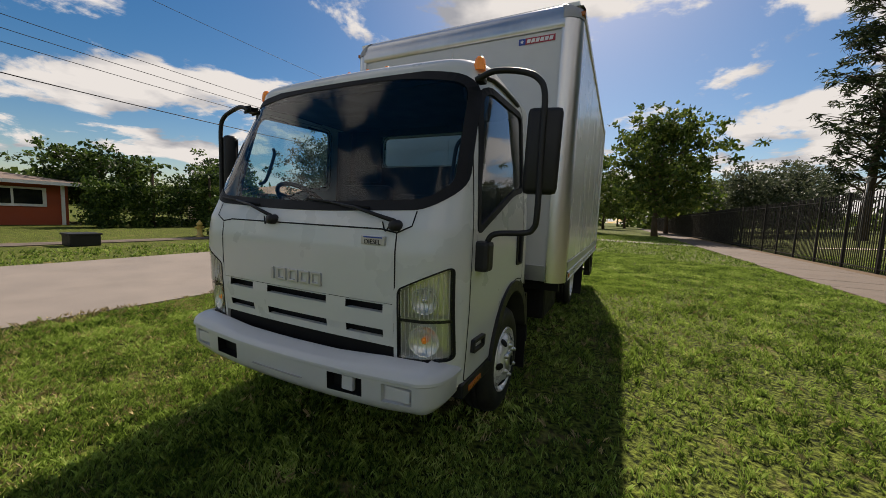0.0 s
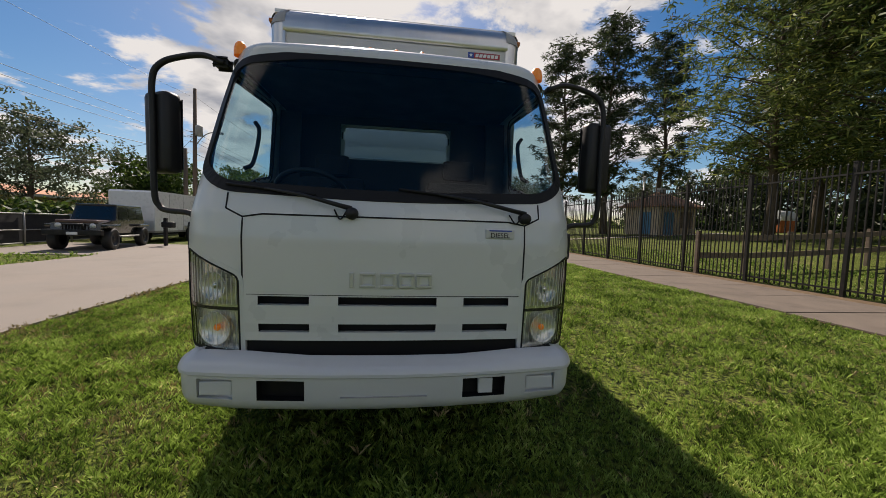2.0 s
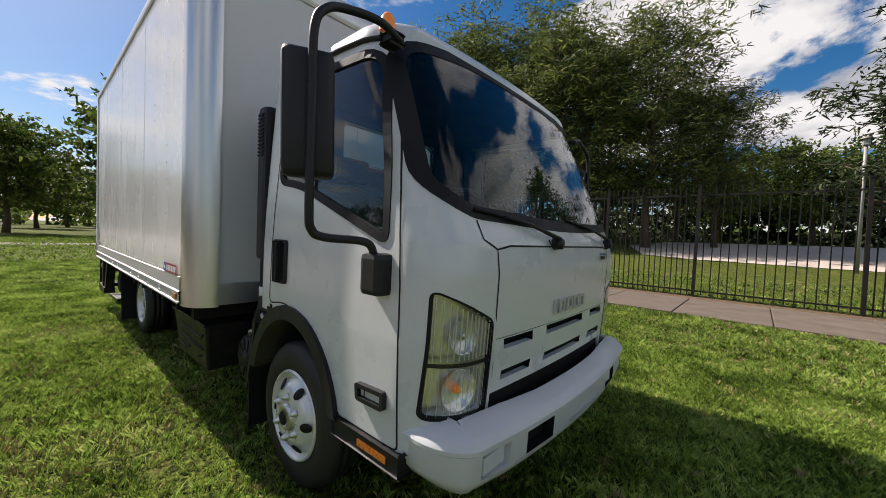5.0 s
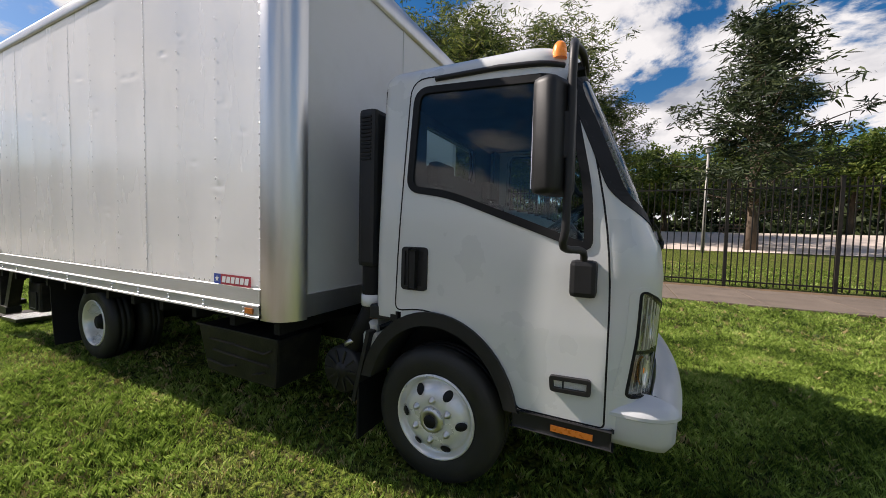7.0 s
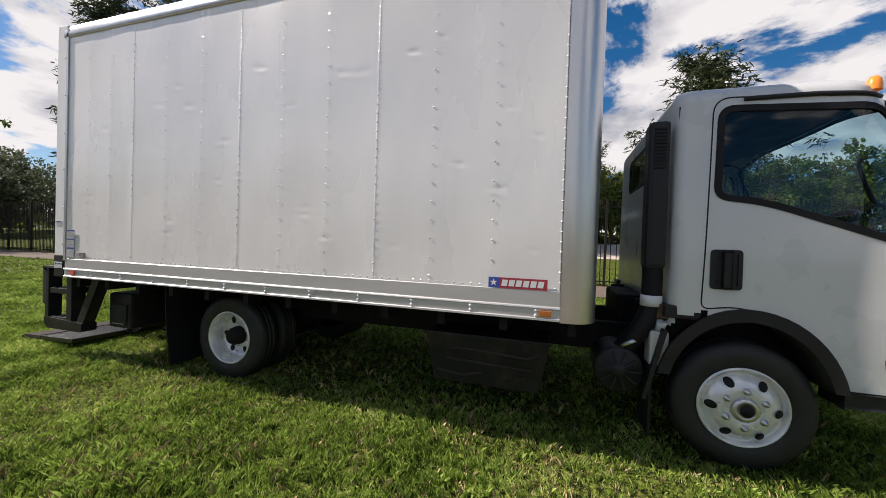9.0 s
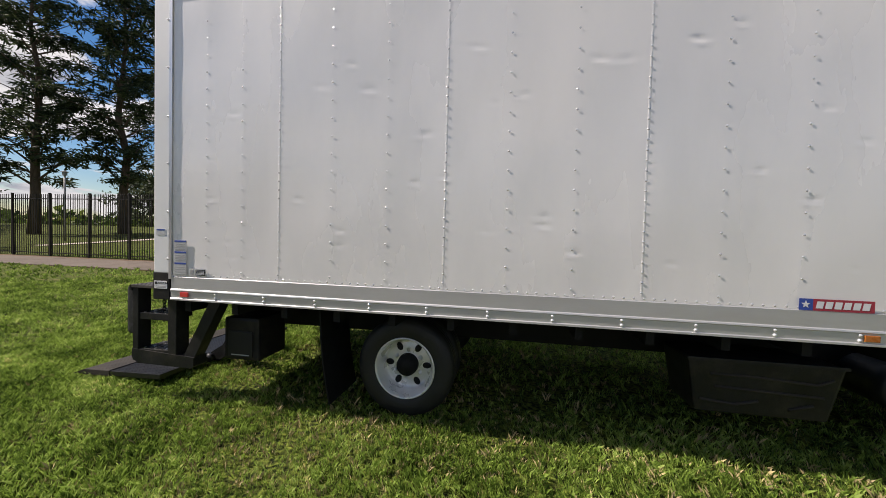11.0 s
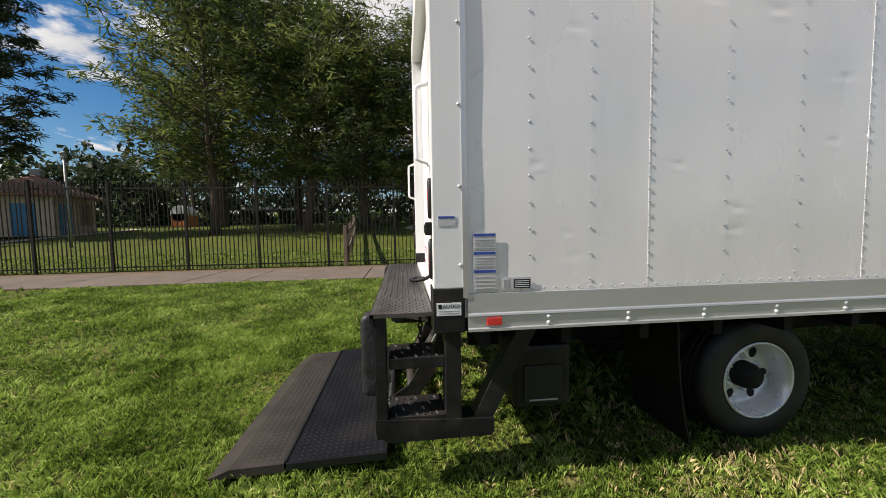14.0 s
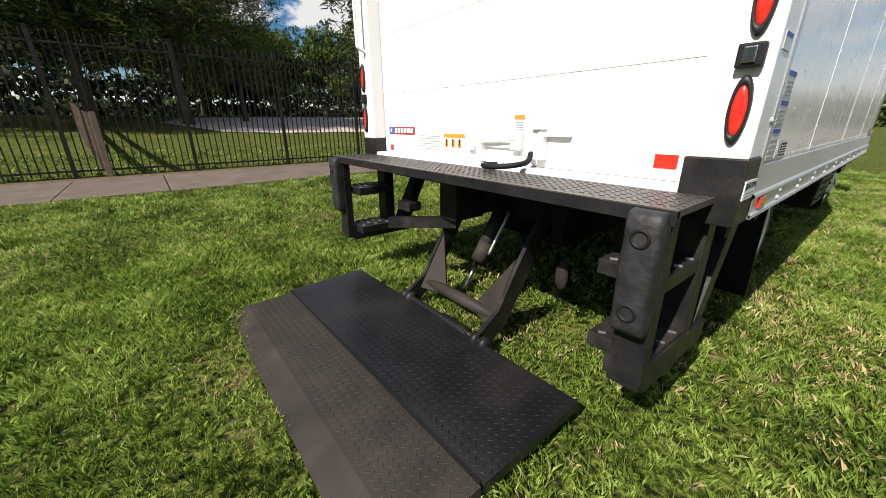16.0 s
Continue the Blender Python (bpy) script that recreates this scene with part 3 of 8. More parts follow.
def build_cab():
    levels = [(0.53 + 0.0195 * i, 0.0) for i in range(87)]          # up to 2.207
    r0, top = 0.105, 2.205
    for i in range(1, 8):
        a = math.pi / 2 * i / 8
        levels.append((top + r0 * math.sin(a), r0 * (1 - math.cos(a))))
    verts, rings = [], []
    for z, s in levels:
        ring = cab_ring(min(z, 2.207) if s else z, s)
        rings.append(range(len(verts), len(verts) + len(ring)))
        verts += [(x, y, z) for x, y in ring]
    n = len(rings[0])
    # the crowned roof: the last ring drawn together
    base = [Vector(verts[i]) for i in rings[-1]]
    cx, cy = 0.0, -0.05
    for k in range(1, 8):
        t = 1 - k / 8
        rings.append(range(len(verts), len(verts) + n))
        for p in base:
            rise = 0.070 * (1 - t * t) + (0.03 if abs(p.x * t) < 0.48 and p.y * t < 0.1 else 0.0) * min(1, k / 2)
            verts.append((cx + (p.x - cx) * t, cy + (p.y - cy) * t, base[0].z + rise))
    body, right, left, front = [], [], [], []
    hole_s = grown(SCREEN, -0.028)
    hole_w = grown(SIDEWIN, -0.012)
    hole_r = grown(REARWIN, -0.012)
    for j in range(len(rings) - 1):
        for i in range(n):
            q = (rings[j][i], rings[j][(i + 1) % n], rings[j + 1][(i + 1) % n], rings[j + 1][i])
            c = sum((Vector(verts[k]) for k in q), Vector()) / 4
            on_side = abs(c.x) > interp(WIDTH, min(c.z, 2.207)) - 0.13 and c.y < CAB_REAR - 0.03
            if c.z < 2.26:
                if c.y < -0.3 and abs(c.x) < 0.96 and not (on_side and c.y > interp(FRONT, c.z) + 0.2):
                    if inside(hole_s, c.x, c.z) or inside(LAMP, abs(c.x), c.z) or inside(GRILLE, c.x, c.z):
                        continue
                if c.y < -0.7 and inside(LAMP, abs(c.x), c.z):
                    continue
                if on_side and inside(hole_w, c.y, c.z):
                    continue
                if c.y > CAB_REAR - 0.03 and inside(hole_r, c.x, c.z):
                    continue
            if abs(c.x) > 0.5 and (((c.y - ARCH_C[0]) / ARCH_A) ** 2 + ((c.z - ARCH_C[1]) / ARCH_B) ** 2 < 1 or (c.z < 0.93 and c.y > 0.2 and ((c.y - 0.0) / 0.5) ** 2 + ((c.z - ARCH_C[1]) / ARCH_B) ** 2 < 1.25)):
                continue
            if on_side and c.z < 0.90 and c.y > 0.22:
                continue
            if on_side and inside(DOOR, c.y, c.z):
                (right if c.x < 0 else left).append(q)
            elif abs(c.x) < 0.668 and 0.957 < c.z < 1.330 and c.y < -0.9:
                front.append(q)
            else:
                body.append(q)

    def emit(name, faces, label=""):
        used = sorted({k for f in faces for k in f})
        at = {k: i for i, k in enumerate(used)}
        me = bpy.data.meshes.new(name)
        me.from_pydata([verts[k] for k in used], [], [[at[k] for k in f] for f in faces])
        for p in me.polygons:
            p.use_smooth = True
        me.materials.append(M_CAB)
        ob = new(name, me)
        ob.parent = truck
        if label:
            ob["label"] = label
        return ob
    return emit("cab_body", body, "white painted cab shell"), emit("cab_door", right), emit("cab_door", left), emit("front_panel", front)


cab_body, door_r, door_l, front_panel = build_cab()
for s, d in ((-1, door_r), (1, door_l)):
    where = lambda y, z, o, s=s: side_point(s, y, z, o)
    part("window", patch(grown(SIDEWIN, -0.01), where, -0.004), M_GLASS, d, "tinted side window")
    part("window_seal", band(grown(SIDEWIN, 0.012), grown(SIDEWIN, -0.026), where, 0.006), M_SEAL, d)
    part("door_gap", seam(DOOR + DOOR[:1], where), M_SEAL, d)
    hp = rounded([(0.205, 1.305), (0.045, 1.305), (0.045, 1.07), (0.205, 1.07)], 0.025)
    part("handle_bezel", band(hp, grown(hp, -0.022), where, 0.010), M_BLACK, d)
    part("handle_cup", patch(grown(hp, -0.020), where, 0.003, 3), M_BLACK, d)
    b = bmesh.new()
    add_box(b, s * (side_x(0.15, 1.2) + 0.006), s * (side_x(0.15, 1.2) + 0.028), 0.105, 0.145, 1.085, 1.29, bevel=0.008)
    part("handle", b, M_BLACK, d, "black pull handle")
    lamp = rounded([(-0.605, 0.750), (-0.785, 0.758), (-0.785, 0.684), (-0.612, 0.678)], 0.018)
    part("side_lamp", band(lamp, grown(lamp, -0.018), where, 0.022), M_BLACK, d, "black framed cornering lamp")
    part("lamp_lens", patch(grown(lamp, -0.016), where, 0.014, 3), M_LENS, d)
    part("lamp_reflector", patch(grown(lamp, -0.016), where, 0.003, 3), M_LWHITE, d)
    part("lamp_divider", seam([(-0.668, 0.746), (-0.668, 0.686)], where, 0.008, 0.017), M_BLACK, d)
    # rain gutter over the window
    b = bmesh.new()
    tube(b, [side_point(s, y, 2.205 - 0.05 * max(0, -y - 0.3) * 1.5, 0.006) for y in np.linspace(0.05, -0.60, 14)], 0.014, 6)
    part("rain_gutter", b, M_BLACK, d)
part("windscreen", patch(grown(SCREEN, -0.012), front_point, 0.002, 14), M_WIND, truck, "dark tinted curved windscreen")
part("screen_border", band(SCREEN, grown(SCREEN, -0.052), front_point, 0.005), M_SEAL, truck, "black windscreen border")


def rear_point(x, z, out=0.0):
    return Vector((x, CAB_REAR + out, z))


part("rear_window", patch(grown(REARWIN, -0.01), rear_point, 0.002, 4), M_GLASS, truck)
part("rear_window_seal", band(grown(REARWIN, 0.015), grown(REARWIN, -0.010), rear_point, 0.006), M_SEAL, truck)
# front gaps
part("panel_gap", seam([(-0.668, 0.66), (-0.668, 1.315), (-0.58, 1.330), (0.58, 1.330), (0.668, 1.315), (0.668, 0.66)], front_point), M_SEAL, front_panel)
for s in (-1, 1):
    part("panel_gap", seam([(s * 0.668, 1.315), (s * 0.745, 1.352), (s * 0.75, 1.425)], front_point), M_SEAL, front_panel)


# grille with its six slots
def build_grille():
    xs = [-0.662, -0.600, -0.368, -0.234, 0.234, 0.368, 0.600, 0.662]
    zs = [0.735, 0.776, 0.818, 0.908, 0.950, 0.956]
    b = bmesh.new()
    grid = {}
    fine = sorted(set(xs + [x + (y - x) * k / 4 for x, y in zip(xs, xs[1:]) for k in range(1, 4)]))
    for x in fine:
        for z in zs:
            grid[x, z] = b.verts.new(front_point(x, z, 0.004 if z in (0.818, 0.908) else 0.0))
    for xa, xb in zip(fine, fine[1:]):
        for za, zb in zip(zs, zs[1:]):
            mid = (xa + xb) / 2
            col = any(a < mid < c for a, c in ((-0.600, -0.368), (-0.234, 0.234), (0.368, 0.600)))
            if col and (za, zb) in ((0.776, 0.818), (0.908, 0.950)):
                ring = [(xa, za), (xb, za), (xb, zb), (xa, zb)]
                back = [b.verts.new(front_point(x, z) + Vector((0, 0.03, 0))) for x, z in ring]
                for i, j in ((0, 1), (2, 3)):
                    b.faces.new((grid[ring[i]], grid[ring[j]], back[j], back[i]))
                continue
            b.faces.new((grid[xa, za], grid[xb, za], grid[xb, zb], grid[xa, zb]))
    ret = part("grille", b, M_CAB, truck, "white slotted front grille")
    # black block behind the slots, painted shade for the hollow grille
    bk = bmesh.new()
    add_box(bk, -0.655, 0.655, -1.005, -0.95, 0.56, 0.955)
    part("grille_backing", bk, M_SEAL, ret)
    return ret


grille = build_grille()
# emblem: five plain chrome shapes on the panel, and a badge plate
EZ = 1.034
for k, x in enumerate((-0.172, -0.098, -0.003, 0.085, 0.170)):
    b = bmesh.new()
    y = front_y(x, EZ)
    h, t, w = 0.036, 0.0145, 0.020 if k == 0 else 0.074
    if k == 0:
        add_box(b, x - w / 2, x + w / 2, y - 0.012, y + 0.01, EZ - h, EZ + h, bevel=0.003)
    else:
        for z in (EZ - h + t / 2, EZ + h - t / 2):
            add_box(b, x - w / 2, x + w / 2, y - 0.012, y + 0.01, z - t / 2, z + t / 2, bevel=0.003)
        for u in (x - w / 2 + t / 2, x + w / 2 - t / 2):
            add_box(b, u - t / 2, u + t / 2, y - 0.0115, y + 0.01, EZ - h + t - 0.001, EZ + h - t + 0.001)
    part("emblem", b, M_EMBLEM, front_panel, "chrome emblem shape")
yb = front_y(0.54, 1.27) - 0.006
badge = part("badge", box(0.466, 0.612, yb - 0.004, yb + 0.016, 1.247, 1.294, 0.004), M_EMBLEM, front_panel, "chrome badge plate")
text_ob("badge_text", "DIESEL", 0.034, Matrix.Translation((0.539, yb - 0.0055, 1.263)) @ pose(0, 0, 0, 90, 0, 1), M_SEAL, front_panel, 0.0008)
part("badge_bar", box(0.483, 0.597, yb - 0.0058, yb, 1.283, 1.290), M_LBLUE, front_panel)

# headlights
for s, poly in ((1, LAMP), (-1, LAMPR)):
    h = part("headlight", band(grown(poly, 0.002), grown(poly, -0.006), front_point, 0.004, 0.02), M_SEAL, truck, "clear headlight cluster with amber bulb")
    part("lamp_rim", band(grown(poly, 0.022), grown(poly, 0.002), front_point, 0.002, 0.02), M_CAB, h)
    part("lens", patch(grown(poly, -0.006), front_point, 0.001, 6), M_LENS, h)
    back = lambda x, z, o: front_point(x * 0.985, z) + Vector((0, 0.055, 0))
    part("reflector", patch(poly, back, 0, 6), M_REFL, h)
    b = bmesh.new()
    rows = [[b.verts.new(front_point(x, z, -0.002)) for x, z in poly], [b.verts.new(back(x, z, 0)) for x, z in poly]]
    for i in range(len(poly)):
        b.faces.new((rows[0][i], rows[0][(i + 1) % len(poly)], rows[1][(i + 1) % len(poly)], rows[1][i]))
    part("housing", b, M_REFL, h)
    part("divider", seam([(s * 0.687, 0.884), (s * 0.944, 0.893)], front_point, 0.016, -0.004), M_BLACK, h)
    for z, r in ((0.988, 0.068), (0.782, 0.082)):
        b = bmesh.new()
        prof = [(r, -0.012), (r * 0.97, -0.013), (r * 0.90, -0.006), (r * 0.75, 0.006), (r * 0.45, 0.014), (0.0, 0.018)]
        lathe(b, prof, 28, pose(s * 0.812, front_y(0.812, z) + 0.036, z, 0, 0, 90 + 14 * s))
        part("bowl", b, M_REFL, h)
        b = bmesh.new()
        lathe(b, [(0.0, 0.0), (0.012, 0.002), (0.017, 0.010), (0.012, 0.018)], 14, pose(s * 0.812, front_y(0.812, z) + 0.030, z, 0, 0, 90 + 14 * s))
        part("bulb", b, M_CHROME if z > 0.9 else M_AMBER, h)
        if z < 0.9:
            # added amber ring: the bulb's reflection in the bowl, done by colour
            b = bmesh.new()
            lathe(b, [(r * 0.80, 0.0085), (r * 0.62, 0.0150), (r * 0.42, 0.0190), (r * 0.2, 0.0210)], 22, pose(s * 0.812, front_y(0.812, z) + 0.036, z, 0, 0, 90 + 14 * s))
            part("amber_facets", b, M_AMBERR, h, "amber glow in the reflector")
            b = bmesh.new()
            for k in range(11):
                x = 0.704 + 0.0225 * k
                tube(b, [front_point(s * x, 0.700, -0.006), front_point(s * x, 0.868, -0.006)], 0.0010, 5, False)
            part("lens_ribs", b, M_SILVER, h)
    b = bmesh.new()
    for k in range(12):
        x = 0.700 + 0.021 * k
        zt = 1.040 + (x - 0.684) * 0.49
        tube(b, [front_point(s * x, 0.905, -0.006), front_point(s * x, zt - 0.02, -0.006)], 0.0028, 5, False)
    part("lens_ribs", b, M_SILVER, h)


# front bumper with pockets
def build_bumper():
    xs = [0, 0.12, 0.25, 0.345, 0.357, 0.565, 0.577, 0.62, 0.66, 0.672, 0.830, 0.842, 0.87, 0.92, 0.96, 0.985, 0.997, 1.0]
    xs = sorted({-x for x in xs} | set(xs))

    def plan(x):
        a = abs(x)
        y = -1.212 + 0.095 * a ** 2
        if a > 0.86:
            t = (a - 0.86) / 0.14
            y += 0.17 * (1 - math.sqrt(max(0, 1 - t * t)))
        return y
    # height, setback from the face
    prof = [(0.572, 0.125), (0.602, 0.115), (0.600, 0.090), (0.578, 0.040), (0.554, 0.012), (0.528, 0.0), (0.512, 0.0), (0.502, 0.013), (0.488, 0.014), (0.381, 0.018), (0.347, 0.030), (0.318, 0.050), (0.302, 0.085), (0.300, 0.120)]
    b = bmesh.new()
    stations = [(x, plan(x), 0.0) for x in xs]
    tail = [(1.0, -0.905, 0.0), (0.998, -0.86, 0.0)]
    full = [(-x, y, 1) for x, y, _ in reversed(tail)] + [(x, y, 0) for x, y, _ in stations] + [(x, y, 1) for x, y, _ in tail]
    rows = []
    for i, (x, y, side) in enumerate(full):
        row = []
        for z, back in prof:
            lift = (0.020 if z < 0.36 else 0.008 if z < 0.42 else 0.0) * max(0, abs(x) - 0.70) / 0.3
            k = max(0.0, min(1.0, (abs(x) - 0.86) / 0.14))
            row.append(b.verts.new((x - math.copysign((back + 0.03) * k, x) if k else x, y + back * (1 - 0.85 * k) if not side else y, 0.692 - (0.602 - z) * 0.86 + lift - (0.015 * max(0.0, min(1.0, (0.62 - abs(x)) / 0.22)) if z > 0.56 else 0))))
        rows.append(row)
    pockets = []
    for i, (a, c) in enumerate(zip(rows, rows[1:])):
        xm = (full[i][0] + full[i + 1][0]) / 2
        for j in range(len(prof) - 1):
            am = abs(xm)
            if prof[j][0] == 0.488 and (0.357 < am < 0.565 or 0.672 < am < 0.83) and not full[i][2]:
                pockets.append((a[j].co.copy(), c[j].co.copy(), c[j + 1].co.copy(), a[j + 1].co.copy(), 0.357 < am < 0.565))
                continue
            f = b.faces.new((a[j], c[j], c[j + 1], a[j + 1]))
            f.smooth = True
    for a, c in zip(rows, rows[1:]):
        for j in (1, 5, 6, 7):
            e = b.edges.get((a[j], c[j]))
            if e:
                e.smooth = False
    ob = part("front_bumper", b, M_BUMP, truck, "white moulded front bumper", True)
    for p in pockets:
        k = bmesh.new()
        f = [k.verts.new(v) for v in p[:4]]
        g = [k.verts.new(v + Vector((0, 0.05 if p[4] else 0.028, 0))) for v in p[:4]]
        k.faces.new(g)
        for i in range(4):
            k.faces.new((f[i], f[(i + 1) % 4], g[(i + 1) % 4], g[i]))
        # the inner recesses are black, with their depth's shade in the colour
        part("bumper_pocket", k, M_SEAL if p[4] else M_BUMP, ob, "dark recess" if p[4] else "moulded blank recess")
    for s in (-1, 1):
        part("fog_blank", box(s * 0.682, s * 0.820, plan(0.75) + 0.026, plan(0.75) + 0.05, 0.515, 0.578, 0.006), M_BUMP, ob)
    part("plate_line", box(-0.20, 0.19, plan(0) + 0.010, plan(0) + 0.03, 0.520, 0.523), M_LGREY, ob)
    part("tow_hook", box(0.436, 0.507, plan(0.5) + 0.024, plan(0.5) + 0.05, 0.512, 0.585, 0.006), M_BUMP, ob)
    return ob


bumper = build_bumper()
# black block put in the open gap to stand for its shade
part("bumper_gap", box(-0.66, 0.66, -1.020, -0.97, 0.60, 0.745), M_SEAL, truck, "black block standing for the shaded gap above the bumper")

# roof lamps
for x in (-0.870, 0.870, -0.16, 0.0, 0.16):
    b = bmesh.new()
    big = abs(x) > 0.5
    r = 0.034 if big else 0.022
    z = 2.250 if big else 2.358
    lathe(b, [(0.0, 0.050 if big else 0.03), (r * 0.5, 0.046 if big else 0.027), (r * 0.85, 0.030 if big else 0.016), (r, 0.0), (r, -0.03)], 18, pose(x, -0.575 if big else -0.46, z, 0, -90, 0))
    part("marker_lamp", b, M_AMBER, truck, "amber roof marker lamp")

# wipers
for x0, z0, dx in ((-0.177, 1.345, -0.54), (0.664, 1.350, -0.58)):
    w = part("wiper", tube(bmesh.new(), [front_point(x0, z0 + 0.008, 0.035), front_point(x0 + dx * 0.45, z0 + 0.070, 0.030), front_point(x0 + dx * 0.75, z0 + 0.098, 0.02)], [0.012, 0.008, 0.005], 8), M_BLACK, truck, "black wiper arm and blade")
    part("blade", tube(bmesh.new(), [front_point(x0 + dx * 0.32, z0 + 0.078, 0.012), front_point(x0 + dx * 0.7, z0 + 0.098, 0.012), front_point(x0 + dx * 1.08, z0 + 0.118, 0.012)], 0.007, 6), M_SEAL, w)
    b = bmesh.new()
    lathe(b, [(0.0, 0.05), (0.026, 0.046), (0.030, 0.0)], 16, pose(x0, front_y(x0, z0) + 0.005, z0, 0, 0, -90))
    part("pivot", b, M_BLACK, w)
    tube_pts = smooth_path([front_point(x0 - 0.02, z0, 0.03), front_point(x0 - 0.05, z0 - 0.03, 0.02), front_point(x0 - 0.08, z0 + 0.01, 0.014)], 4)
    part("washer_hose", tube(bmesh.new(), tube_pts, 0.004, 5), M_SEAL, w)

# mirrors on tube arms
for s in (-1, 1):
    X = s * 1.262
    Y = -0.675
    toe = s * (26 if s < 0 else 12)
    arm = part("mirror_arm", tube(bmesh.new(), smooth_path([(s * 0.90, -0.70, 2.125), (s * 1.00, Y - 0.02, 2.160), (s * 1.13, Y, 2.150), (s * 1.22, Y - 0.010, 2.105), (X, Y - 0.012, 2.02), (X, Y - 0.012, 1.78), (X, Y - 0.010, 1.44), (s * 1.245, Y, 1.362), (s * 1.20, Y - 0.01, 1.338), (s * 1.06, -0.73, 1.325), (s * 1.02, -0.735, 1.27)], 5), 0.0155, 10), M_BLACK, truck, "black tubular mirror arm")
    b = bmesh.new()
    add_box(b, X - 0.086, X + 0.086, Y + 0.005, Y + 0.095, 1.540, 1.970, bevel=0.028)
    for v in b.verts:
        k = (v.co.z - 1.540) / 0.43
        v.co.y += 0.012 * math.sin(k * math.pi) * (-1 if v.co.y < Y + 0.04 else 0)
        v.co.x += s * 0.010 * k
    bmesh.ops.transform(b, matrix=Matrix.Translation((X, Y, 0)) @ pose(0, 0, 0, 0, 0, toe) @ Matrix.Translation((-X, -Y, 0)), verts=b.verts)
    m = part("mirror_head", b, M_BLACK, arm, "black moulded mirror head", True)
    g = box(X - 0.074, X + 0.074, Y + 0.096, Y + 0.100, 1.565, 1.945, 0, Matrix.Translation((X, Y, 0)) @ pose(0, 0, 0, 0, 0, toe) @ Matrix.Translation((-X, -Y, 0)))
    part("mirror_glass", g, M_CHROME, arm)
    part("mirror_clamp", box(X - 0.014, X + 0.014, Y - 0.020, Y + 0.012, 1.675, 1.845, 0.006), M_BLACK, arm)
    part("mirror_base", box(s * 0.955, s * 1.050, -0.790, -0.680, 1.125, 1.285, 0.022), M_BLACK, arm, "black mirror mounting pod")
    b = bmesh.new()
    add_box(b, s * 0.895, s * 0.945, -0.700, -0.640, 2.116, 2.150, bevel=0.012)
    part("mirror_bracket", b, M_BLACK, arm)

# sills, wheel arches and flaps
for s in (-1, 1):
    b = bmesh.new()
    add_box(b, s * 0.80, s * 0.985, -0.875, -0.44, 0.465, 0.545, bevel=0.01)
    st = part("step_sill", b, M_BLACK, truck, "black step sill below the door")
    part("sill_reflector", box(s * 0.984, s * 0.991, -0.80, -0.62, 0.487, 0.515), M_AMBERD, st)
    b = bmesh.new()
    rows = []
    for k in range(29):
        a = math.radians(-8 + 196 * k / 28)
        row = []
        for r, o in ((1.065, 0.006), (1.065, 0.03), (0.92, 0.03), (0.90, -0.25)):
            y, z = ARCH_C[0] - ARCH_A * r * math.cos(a), ARCH_C[1] + ARCH_B * r * math.sin(a)
            row.append(b.verts.new((s * (0.972 + o), y, max(0.535, z))))
        rows.append(row)
    for p, q in zip(rows, rows[1:]):
        for j in range(3):
            b.faces.new((p[j], p[j + 1], q[j + 1], q[j])).smooth = j == 2
    part("wheel_arch", b, M_BLACK, truck, "black plastic wheel arch trim")
    part("mud_guard", bar((s * 0.86, 0.425, 0.80), (s * 0.86, 0.53, 0.36), 0.27, 0.025), M_BLACK, truck)
    part("front_mud_flap", box(s * 0.70, s * 0.99, 0.49, 0.505, 0.13, 0.55), M_SEAL, truck)
    part("wing_rear", box(s * 0.80, s * 0.975, 0.235, 0.43, 0.875, 0.955, 0.01), M_BLACK, truck)

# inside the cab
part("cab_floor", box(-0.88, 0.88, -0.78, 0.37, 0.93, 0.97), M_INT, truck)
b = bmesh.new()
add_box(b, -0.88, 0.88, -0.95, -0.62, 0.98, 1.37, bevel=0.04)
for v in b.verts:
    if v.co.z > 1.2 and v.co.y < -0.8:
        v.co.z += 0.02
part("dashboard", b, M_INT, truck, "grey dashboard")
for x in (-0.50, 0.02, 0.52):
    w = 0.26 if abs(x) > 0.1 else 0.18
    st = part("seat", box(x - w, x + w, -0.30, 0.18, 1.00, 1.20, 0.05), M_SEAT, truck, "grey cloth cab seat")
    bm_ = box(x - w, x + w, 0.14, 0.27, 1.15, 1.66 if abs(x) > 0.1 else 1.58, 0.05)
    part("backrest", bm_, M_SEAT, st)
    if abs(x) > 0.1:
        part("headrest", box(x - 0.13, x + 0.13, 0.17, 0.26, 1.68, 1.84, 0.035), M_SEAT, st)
b = bmesh.new()
R, sx = 0.20, -0.47
ring = [Vector((R * math.cos(2 * math.pi * k / 28), R * math.sin(2 * math.pi * k / 28), 0)) for k in range(29)]
T = Matrix.Translation((sx, -0.58, 1.46)) @ pose(0, 0, 0, -38, 0, 0)
tube(b, [T @ p for p in ring], 0.015, 8, False)
for a in (90, 210, 330):
    tube(b, [T @ Vector((0, 0, 0)), T @ Vector((R * math.cos(radians(a)), R * math.sin(radians(a)), 0))], 0.014, 6)
tube(b, [T @ Vector((0, 0, 0.0)), T @ Vector((0, 0, -0.30))], 0.03, 8)
part("steering_wheel", b, M_BLACK, truck, "black steering wheel")
# dark liner panels added over the white shell to keep the cab dim
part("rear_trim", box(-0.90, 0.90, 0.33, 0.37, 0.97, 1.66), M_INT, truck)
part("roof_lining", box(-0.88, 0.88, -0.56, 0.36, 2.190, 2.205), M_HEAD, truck)
